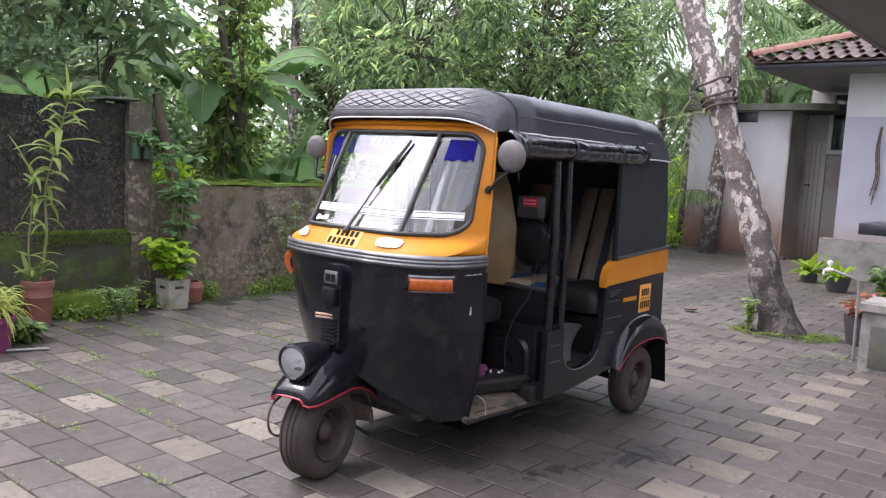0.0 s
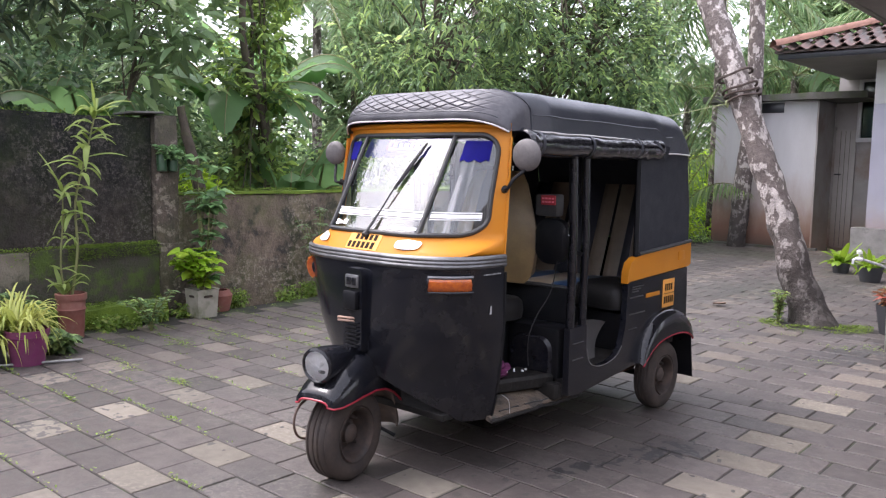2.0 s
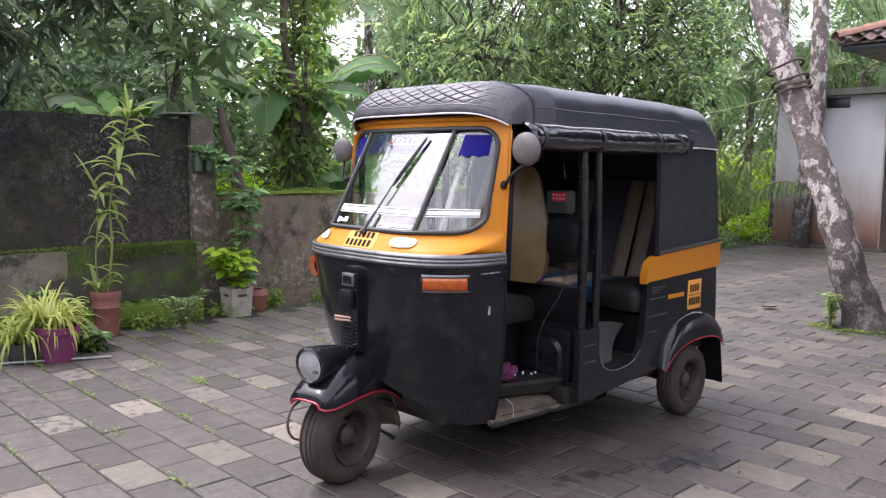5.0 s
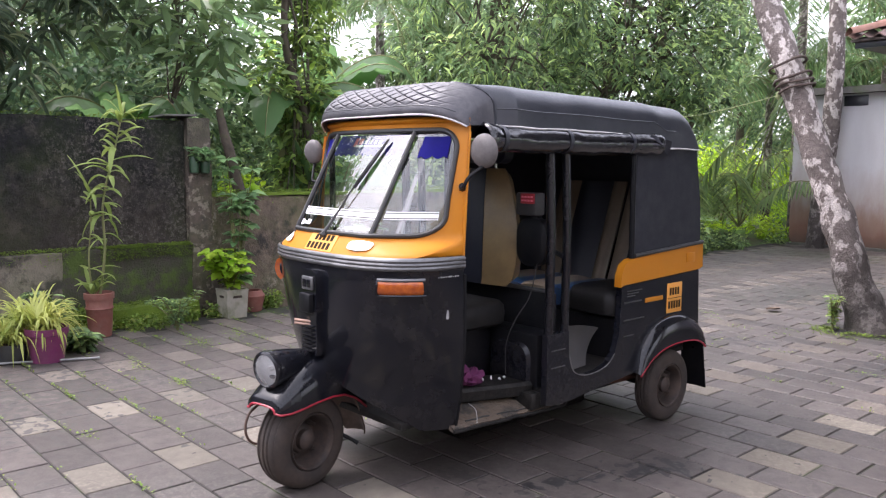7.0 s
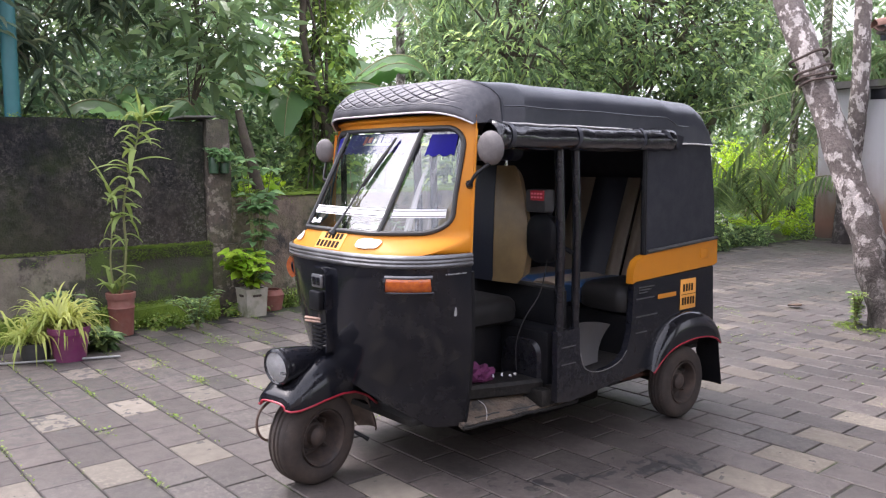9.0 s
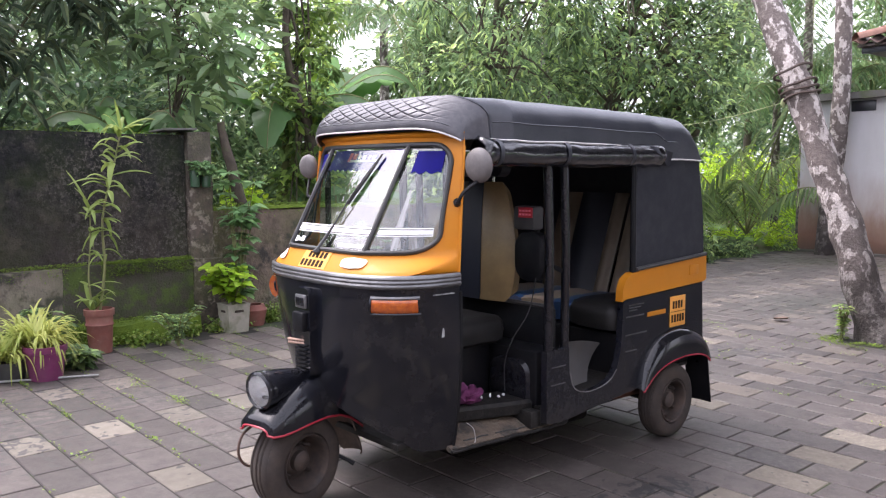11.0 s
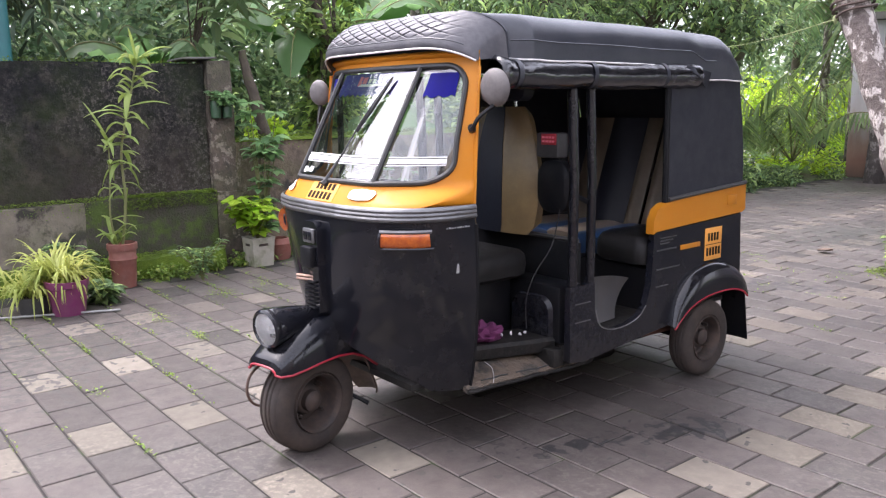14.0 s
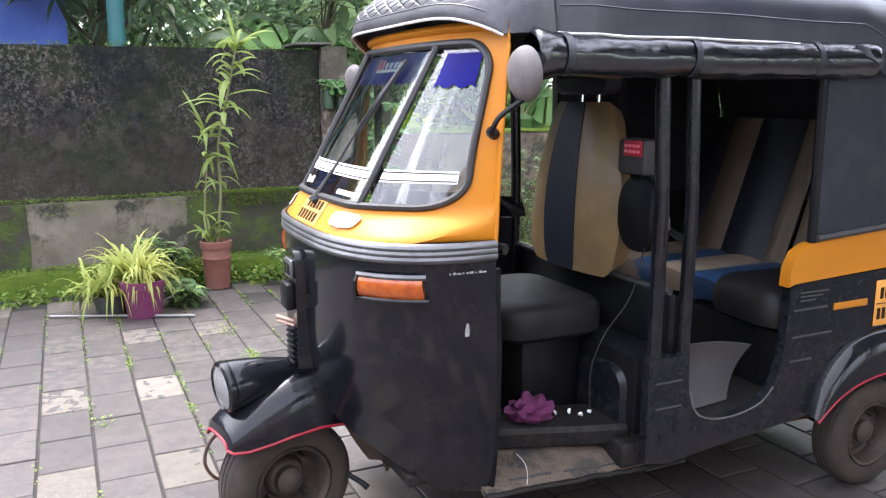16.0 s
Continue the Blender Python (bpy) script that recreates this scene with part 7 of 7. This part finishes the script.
part("bench_back", sheet(lambda u, v: (0.40 + 0.12 * u, 2.06 + 0.23 * v - 0.02 * math.sin(math.pi * u), 0.70 + 0.64 * v), 6, 10, 0.05), BLUE_VINYL, bench_seat)
part("side_backrest", loft([[(x, y, z) for x, y in round_rect(0.10, 0.09, 0.03, 4, 0.4 + 0.03 * (z - 0.7), 1.98 + 0.2 * (z - 0.7))] for z in (0.7, 0.8, 1.0, 1.2, 1.33)]), TAN_SHADED, bench_seat, "padded tan side cushion, cabin shade put in its colour")
part("seat_end", loft([[(0.365 + x * q, 1.795 + y * q, z + 0.012 * noise.noise(Vector((x * 6, y * 6, z)))) for x, y in round_rect(0.33, 0.42, 0.07, 7)] for q, z in ((0.86, 0.64), (0.97, 0.65), (1.0, 0.675), (1.0, 0.715), (0.97, 0.745), (0.9, 0.768), (0.74, 0.782), (0.45, 0.79), (0.15, 0.792))]), SEAT_BLACK, bench_seat, "worn black vinyl end of the bench, patched with tape")


def tape_fn(u, v):
    # crumpled tape folded over the outer edge of the cushion
    a = -0.5 + 2.0 * u
    c = 0.012 * noise.noise(Vector((u * 5, v * 6, 3)))
    return (0.504 + 0.037 * math.cos(a) + c, 1.68 + 0.2 * v - 0.02 * u + 0.5 * c, 0.715 + 0.062 * math.sin(a) + c * 0.5)


part("tape_patch", sheet(tape_fn, 14, 14, 0.003), TAPE, bench_seat, "crumpled shiny grey tape")
part("rear_bulkhead", sheet(lambda u, v: (0.545 * (2 * u - 1), 2.385 - 0.0 + 0.02 * (1 - (2 * u - 1) ** 2), 0.36 + 0.62 * v), 14, 6, 0.01), BLACK, auto)
part("rear_curtain", sheet(lambda u, v: (0.555 * (2 * u - 1), 2.38 - 0.09 * v * v + 0.02 * (1 - (2 * u - 1) ** 4), 0.985 + 0.56 * v), 14, 10, 0.008), VINYL_GREY, auto, "black canvas back of the hood")

# hood
HOOD = [(0.51, 1.80), (0.75, 1.80), (1.2, 1.795), (1.7, 1.785), (2.0, 1.778), (2.16, 1.768), (2.215, 1.735), (2.275, 1.655), (2.31, 1.54)]


def hood_fn(u, v):
    s = u * (len(HOOD) - 1)
    k = min(len(HOOD) - 2, int(s))
    t = s - k
    y = HOOD[k][0] * (1 - t) + HOOD[k + 1][0] * t
    zt = HOOD[k][1] * (1 - t) + HOOD[k + 1][1] * t
    drop = min(1.0, max(0.0, (y - 1.86) / 0.1))
    ze = min((1.615 - 0.012 * (y - 0.4)) * (1 - drop) + 1.535 * drop, zt - 0.005)
    a = math.pi * v
    c, d = math.cos(a), math.sin(a)
    hw = 0.578 - 0.01 * max(0, y - 2.0) - 0.045 * max(0.0, 1 - (y - 0.51) / 0.22)
    x = hw * math.copysign(abs(c) ** 0.23, c)
    z = ze + (zt - ze) * max(0.0, d) ** 0.5
    wob = 0.006 * noise.noise(Vector((x * 5, y * 4, z * 5)))
    return (x, y + 0.17 * abs(x / hw) ** 6 * max(0.0, 1 - u * 6), z + wob)


hood = part("hood", sheet(hood_fn, 64, 40, 0.012), VINYL, auto, "black rexine hood stretched over the frame", smooth=60)
for sg in (0, 1):
    pts = [Vector(hood_fn(k / 64, sg)) + Vector(((1 if sg == 0 else -1) * 0.009, 0, -0.004)) for k in range(0, 60)]
    part("hood_piping", tube(pts, 0.0045, 5), PIPING, hood, "thin white piping along the hood's edge")
    part("seam", tube([Vector(hood_fn(k / 64, 0.045 if sg == 0 else 0.955)) for k in range(1, 36)], 0.003, 4), VINYL, hood)


def brow_fn(u, v):
    # front of the hood: leans back, rounded at the corners, quilted in diamonds
    x = 1.07 * (u - 0.5)
    e = abs(x) / 0.535
    c = min(1.0, e) ** (1 / 0.23)
    zt = 1.614 + 0.186 * max(0.0, 1 - c * c) ** 0.25
    z0 = 1.655 - 0.055 * e ** 8
    yt = 0.51 + 0.17 * e ** 6
    y0 = 0.4 + 0.12 * e ** 6
    z = z0 + (zt - z0) * v
    y = y0 + (yt - y0) * v ** 1.5
    bulge = 0.022 * max(0.0, math.sin(math.pi * min(1, v * 1.05))) ** 0.7
    q = 0.0
    if v > 0.28:
        h = (z - 1.68) / 0.115
        bend = 0.25 * max(0, abs(x) - 0.33) * 6
        a = (x * 9.6 + h * 3.6) * math.pi
        b = (x * 9.6 - h * 3.6 + bend) * math.pi
        fade = min(1, (v - 0.28) * 8, (1.0 - v) * 10) * max(0, min(1, (0.5 - abs(x)) * 8))
        q = 0.009 * fade * ((1 - (1 - min(1.0, abs(math.sin(a)) / 0.42)) ** 2) ** 0.8 * (1 - (1 - min(1.0, abs(math.sin(b)) / 0.42)) ** 2) ** 0.8 - 0.6)
    return (x, y - bulge - q, z + q * 0.35)


BAND_SEAM = [k / 60 for k in range(2, 59)]
brow = part("hood_front", sheet(brow_fn, 280, 64, 0.008), QUILT, auto, "diamond-quilted grey-black front of the hood", smooth=70)
part("band_seam", tube([Vector(brow_fn(u, 0.27)) for u in BAND_SEAM], 0.0022, 5), VINYL, brow)
part("front_piping", tube([Vector(brow_fn(k / 60, 0.0)) + Vector((0, -0.006, 0)) for k in range(61)], 0.0042, 6), PIPING, brow, "white piping below the quilted front")
for sg in (1, -1):
    u0 = 0.0 if sg > 0 else 1.0
    part("gathered_seam", tube([Vector(brow_fn(0.5 + sg * (0.5 - 0.004 * k - 0.0009 * k * k), 1.0)) + Vector((0, 0.008, -0.003)) for k in range(11)], [0.007 + 0.002 * (k % 2) for k in range(11)], 6), VINYL, brow, "gathered puckered seam")

# rolled-up curtain under the hood edge
rings = []
for k in range(121):
    y = 0.585 + 1.325 * k / 120
    strap = min(abs(y - c) for c in (0.68, 1.12, 1.62))
    r0 = 0.056 - 0.004 * math.exp(-(strap / 0.03) ** 2) - (0.012 if k in (0, 120) else 0) + 0.006 * math.exp(-((y - 0.61) / 0.04) ** 2) + 0.005 * noise.noise(Vector((y * 9, 3, 1)))
    zc = 1.553 - 0.006 * math.sin(math.pi * k / 120) + 0.004 * noise.noise(Vector((y * 5, 8, 2)))
    rings.append([(0.562 + r0 * (1 + 0.09 * noise.noise(Vector((math.cos(a) * 2, y * 11, math.sin(a) * 2))) + 0.05 * noise.noise(Vector((math.cos(a) * 4, y * 30, math.sin(a) * 4)))) * math.cos(a), y, zc + r0 * 1.05 * (1 + 0.12 * noise.noise(Vector((math.cos(a) * 2, y * 11, math.sin(a) * 2 + 4)))) * math.sin(a)) for a in [6.2832 * q / 18 for q in range(28)]])
roll = part("rolled_curtain", loft(rings), ROLL, auto, "rolled-up shiny black vinyl curtain", smooth=70)
for y in (0.68, 1.12, 1.62):
    part("strap", loft([[(0.562 + 0.057 * math.cos(a), y + d, 1.552 + 0.059 * math.sin(a)) for a in [6.2832 * q / 18 for q in range(18)]] for d in (-0.012, 0.012)], caps=False), VINYL, roll)
part("loose_flap", sheet(lambda u, v: (0.6 + 0.02 * math.sin(u * 5) * v, 1.78 + 0.2 * u, 1.60 - 0.03 * u - 0.055 * v * (0.4 + u)), 10, 6, 0.004), VINYL_GREY, roll, "torn loose flap of vinyl")

# mirrors
for x, y, z, rz, s in ((0.622, 0.525, 1.497, 3, 0.97), (-0.618, 0.49, 1.5, 12, 0.85)):
    m = pose(x, y, z, 4, 0, rz) @ Matrix.Scale(s, 4)
    mir = part("wing_mirror", turned(lathe([(-0.024, 0.0), (-0.023, 0.025), (-0.018, 0.05), (-0.008, 0.067), (0.004, 0.074), (0.012, 0.075), (0.014, 0.07)], 32, "y", caps=False), m), MIRROR_BACK, auto, "round dull grey wing mirror")
    part("mirror_glass", turned(lathe([(0.013, 0.07), (0.013, 0.0)], 32, "y", caps=False), m), CHROME, mir, "mirror glass")
    sg = 1 if x > 0 else -1
    part("mirror_arm", tube(smooth_path([(sg * 0.545, 0.475, 1.345), (sg * 0.575, 0.46, 1.35), (sg * 0.595, 0.475, 1.39), (x, y + 0.01, z - 0.06)], 5), 0.008, 6), BLACK_DULL, mir)
    part("arm_bracket", tube([(sg * 0.535, 0.49, 1.34), (sg * 0.555, 0.47, 1.348)], 0.016, 8), BLACK_DULL, mir)

# fare meter, pad and cable by the door posts
meter = part("fare_meter", box((0.29, 1.085, 1.19), (0.425, 1.16, 1.305), 0.014), GREY_BOX, auto, "grey fare meter with a red label")
part("label", box((0.33, 1.079, 1.25), (0.42, 1.0845, 1.3), 0.002), RED, meter, "red label with pale bars")
for k in range(2):
    for q in range(4):
        part("label_bar", box((0.338 + 0.02 * q, 1.0765, 1.261 + 0.018 * k), (0.352 + 0.02 * q, 1.0788, 1.27 + 0.018 * k)), PINK, meter)
part("hanging_pad", loft([[(x, 1.12 + d, z) for x, z in round_rect(0.19 * s, 0.24 * s, 0.08, 7, 0.38, 1.06)] for d, s in ((-0.03, 0.85), (-0.015, 1), (0.03, 1), (0.045, 0.85))]), BLACK_DULL, auto, "black rounded padded bag")
part("meter_bracket", tube([(0.4, 1.14, 1.2), (0.4, 1.15, 1.05), (0.54, 1.16, 1.0)], 0.012, 6), BLACK_DULL, meter)
part("cable", tube(smooth_path([(0.43, 1.1, 0.96), (0.42, 1.06, 0.8), (0.38, 1.0, 0.68), (0.36, 0.96, 0.56), (0.37, 0.95, 0.42)], 6), 0.0024, 5), CABLE, auto, "loose black cable")
part("pipe_links", tube(smooth_path([(0.5, 1.12, 1.22), (0.47, 1.13, 1.12), (0.5, 1.13, 1.05), (0.49, 1.13, 0.98)], 5), 0.008, 5), CHROME, auto, "short shiny chain")
# chassis and exhaust underneath
part("side_lining", box((-0.526, 1.5, 0.56), (-0.52, 2.32, 1.0), 0.002), BLACK_DULL, auto, "dark lining inside the passenger compartment")
# added block that shuts out light so the ground below turns dark
part("underbody", box((-0.47, 0.72, 0.11), (0.29, 1.7, 0.205), 0.03, 3), SHADOW_BLACK, auto, "added near-black block for the shadow under the cab")
part("chassis", box((-0.26, 0.6, 0.22), (0.26, 1.7, 0.27), 0.01), BLACK_DULL, auto, "dark chassis underneath")
part("engine", box((-0.3, 1.75, 0.16), (0.3, 2.3, 0.4), 0.03), BLACK_DULL, auto, "dark engine housing between the rear wheels")
part("exhaust", tube([(0.35, 1.55, 0.27), (0.42, 1.75, 0.26), (0.4, 2.0, 0.24)], 0.025, 8), mat("rusty_exhaust", (0.12, 0.05, 0.03), (0.08, 0.035, 0.025), rough=0.8), auto, "rusty exhaust pipe")
for sg in (1, -1):
    part("drive_shaft", tube([(sg * 0.2, 2.0, 0.22), (sg * 0.5, 2.0, 0.2)], 0.02, 8), BLACK_DULL, auto)

# loose things in the cab
mat_sheet = tagged(part("floor_mat", sheet(lambda u, v: (0.49 - 0.10 * v * (1 - v) - 0.03 * u, 1.215 + (0.35 - 0.10 * (1 - v)) * u, 0.395 + 0.235 * v - 0.05 * u * u * v), 14, 10, 0.004), GREY_MAT), "grey rubber sheet standing in the doorway", "mat")
mat_sheet.location = (0.04, 0, 0)
cloth = bmesh.new()
bmesh.ops.create_icosphere(cloth, subdivisions=4, radius=1)
for v in cloth.verts:
    d = 1 + 0.45 * noise.noise(v.co * 2.2) + 0.2 * noise.noise(v.co * 6)
    v.co = Vector((v.co.x * 0.06 * d, v.co.y * 0.075 * d, max(0, v.co.z + 0.55) * 0.048 * d))
tagged(part("crumpled_cloth", turned(cloth, pose(0.33, 0.77, 0.385)), PURPLE_CLOTH), "crumpled purple cloth on the cab floor", "cloth")
for k, (x, y, z) in enumerate(((0.32, 0.79, 0.435), (0.33, 0.84, 0.4), (0.36, 0.9, 0.37), (0.37, 0.86, 0.36))):
    bit = bmesh.new()
    bmesh.ops.create_icosphere(bit, subdivisions=2, radius=0.008)
    tagged(part("paper_scrap", uneven(turned(bit, pose(x + 0.02, y + 0.07, 0.395)), 0.008, 60, k), WHITE), "scrap of white paper on the cab floor", "paper", group="paper scraps")
part("thread", tube(smooth_path([(0.44, 0.63, 0.35), (0.475, 0.64, 0.33), (0.483, 0.645, 0.29), (0.485, 0.64, 0.26)], 4), 0.0016, 4), PIPING, auto, "loose white thread over the sill")

# ---- paving ----
paving = thing("pavement", "grey rectangular concrete pavers with scattered pale ones", "paving", kind="structure")
part("bedding", sheet(lambda u, v: (-3.95 + 12.0 * u, -9 + 22.0 * v, -0.0055), 4, 4, 0.06), JOINT, paving, "dark soil in the joints", smooth=0)
PX, PY, GAP, X0, Y0 = 0.329, 0.2155, 0.0105, -0.80, -0.765
prng = random.Random(5)
paver_me = {}


def paver_bm(w, d, bevel=0.0035):
    bm = box((-w / 2, -d / 2, -0.05), (w / 2, d / 2, 0))
    top = [e for e in bm.edges if all(v.co.z > -0.01 for v in e.verts)]
    bmesh.ops.bevel(bm, geom=top, offset=bevel, segments=1, affect="EDGES")
    bmesh.ops.delete(bm, geom=[f for f in bm.faces if all(v.co.z < -0.04 for v in f.verts)], context="FACES")
    return bm


cell = paver_bm(PX - GAP, PY - GAP)
cell.verts.ensure_lookup_table()
cell_v = np.array([v.co for v in cell.verts])
cell_f = [[v.index for v in f.verts] for f in cell.faces]
cell.free()
field = {"grey": ([], []), "pale": ([], [])}
near = []
k = -18
while Y0 + k * PY < 12.9:
    y = Y0 + (k + 0.5) * PY
    for m in range(-10, 24):
        x = X0 + (m + 0.5) * PX + (0 if k % 2 == 0 else PX / 2)
        edge = -3.86 + 0.05 * noise.noise(Vector((0, y * 0.7, 0)))
        if x - PX / 2 < edge or x > 6.2 or (x + 0.0 < 0.85 and x > 0.1 and 5.2 < y < 5.75):
            continue
        u = prng.random()
        pale = k % 2 == 0 and m % 3 == 0 and u > 0.06 and not (-0.6 < x < 0.85 and 0.5 < y < 2.4)
        tilt = (prng.uniform(-0.25, 0.25), prng.uniform(-0.25, 0.25), prng.uniform(-0.4, 0.4))
        z = prng.uniform(-0.002, 0.0015)
        if -1.7 < x < 2.35 and -1.35 < y < 3.2 and len(near) < 300:
            near.append((x, y, z, tilt, pale))
        else:
            V, F = field["pale" if pale else "grey"]
            o = sum(len(q) for q in V)
            V.append(np.array([pose(x, y, z, *tilt) @ Vector(c) for c in cell_v]))
            F += [[i + o for i in f] for f in cell_f]
    k += 1
for kind, (V, F) in field.items():
    me = bpy.data.meshes.new("paver_field")
    me.from_pydata(np.concatenate(V).tolist(), [], F)
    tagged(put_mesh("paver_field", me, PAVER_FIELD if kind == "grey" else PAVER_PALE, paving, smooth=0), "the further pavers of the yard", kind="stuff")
for x, y, z, tilt, pale in near:
    if pale not in paver_me:
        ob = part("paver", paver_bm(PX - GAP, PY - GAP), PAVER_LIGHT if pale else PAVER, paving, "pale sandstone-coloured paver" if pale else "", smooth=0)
        paver_me[pale] = ob.data
    else:
        ob = new("paver", paver_me[pale])
        ob.parent = paving
        if pale:
            ob["label"] = "pale sandstone-coloured paver"
    ob.matrix_basis = pose(x, y, z, *tilt)

# weeds in the joints
wr = np.random.default_rng(91)
WP, WD = [], []
for q in range(900):
    k = wr.integers(-6, 30)
    x = wr.uniform(-3.85, 0.6) if wr.random() < 0.85 else wr.uniform(0.6, 3)
    if wr.random() > 0.25 + 0.75 * min(1, max(0, (-x - 0.6) / 2.5)):
        continue
    y = Y0 + k * PY
    if -0.5 < x < 1.5 and -0.2 < y < 3.0:
        continue
    n = int(wr.integers(3, 22))
    c = np.array([x, y, 0.0]) + np.stack([wr.normal(size=n) * 0.06, wr.normal(size=n) * 0.007, wr.uniform(0, 0.02, n)], 1)
    WP.append(c)
    WD.append(wr.normal(size=(n, 3)) * [1, 1, 0.3] + [0, 0, 0.55])
for cx, cy, n, s in ((-1.855, 0.3, 90, 0.05), (-2.45, 0.26, 50, 0.06), (-2.9, 0.9, 120, 0.1), (-1.2, -0.5, 30, 0.04), (-3.0, 1.3, 80, 0.1), (0.95, 4.55, 40, 0.06), (1.15, 4.75, 60, 0.06)):
    WP.append(np.array([cx, cy, 0]) + np.stack([wr.normal(size=n) * s, wr.normal(size=n) * s * 0.6, wr.uniform(0, 0.03, n)], 1))
    WD.append(wr.normal(size=(n, 3)) * [1, 1, 0.4] + [0, 0, 0.4])
WP, WD = np.concatenate(WP), np.concatenate(WD)
tagged(leaves("joint_weeds", WP, WD, np.tile([0, 0, 1.0], (len(WP), 1)) + wr.normal(size=WD.shape) * 0.3, wr.uniform(0.008, 0.022, len(WP)), 0.55, WEED), "tiny weeds growing in the paving joints", "weeds", kind="stuff")
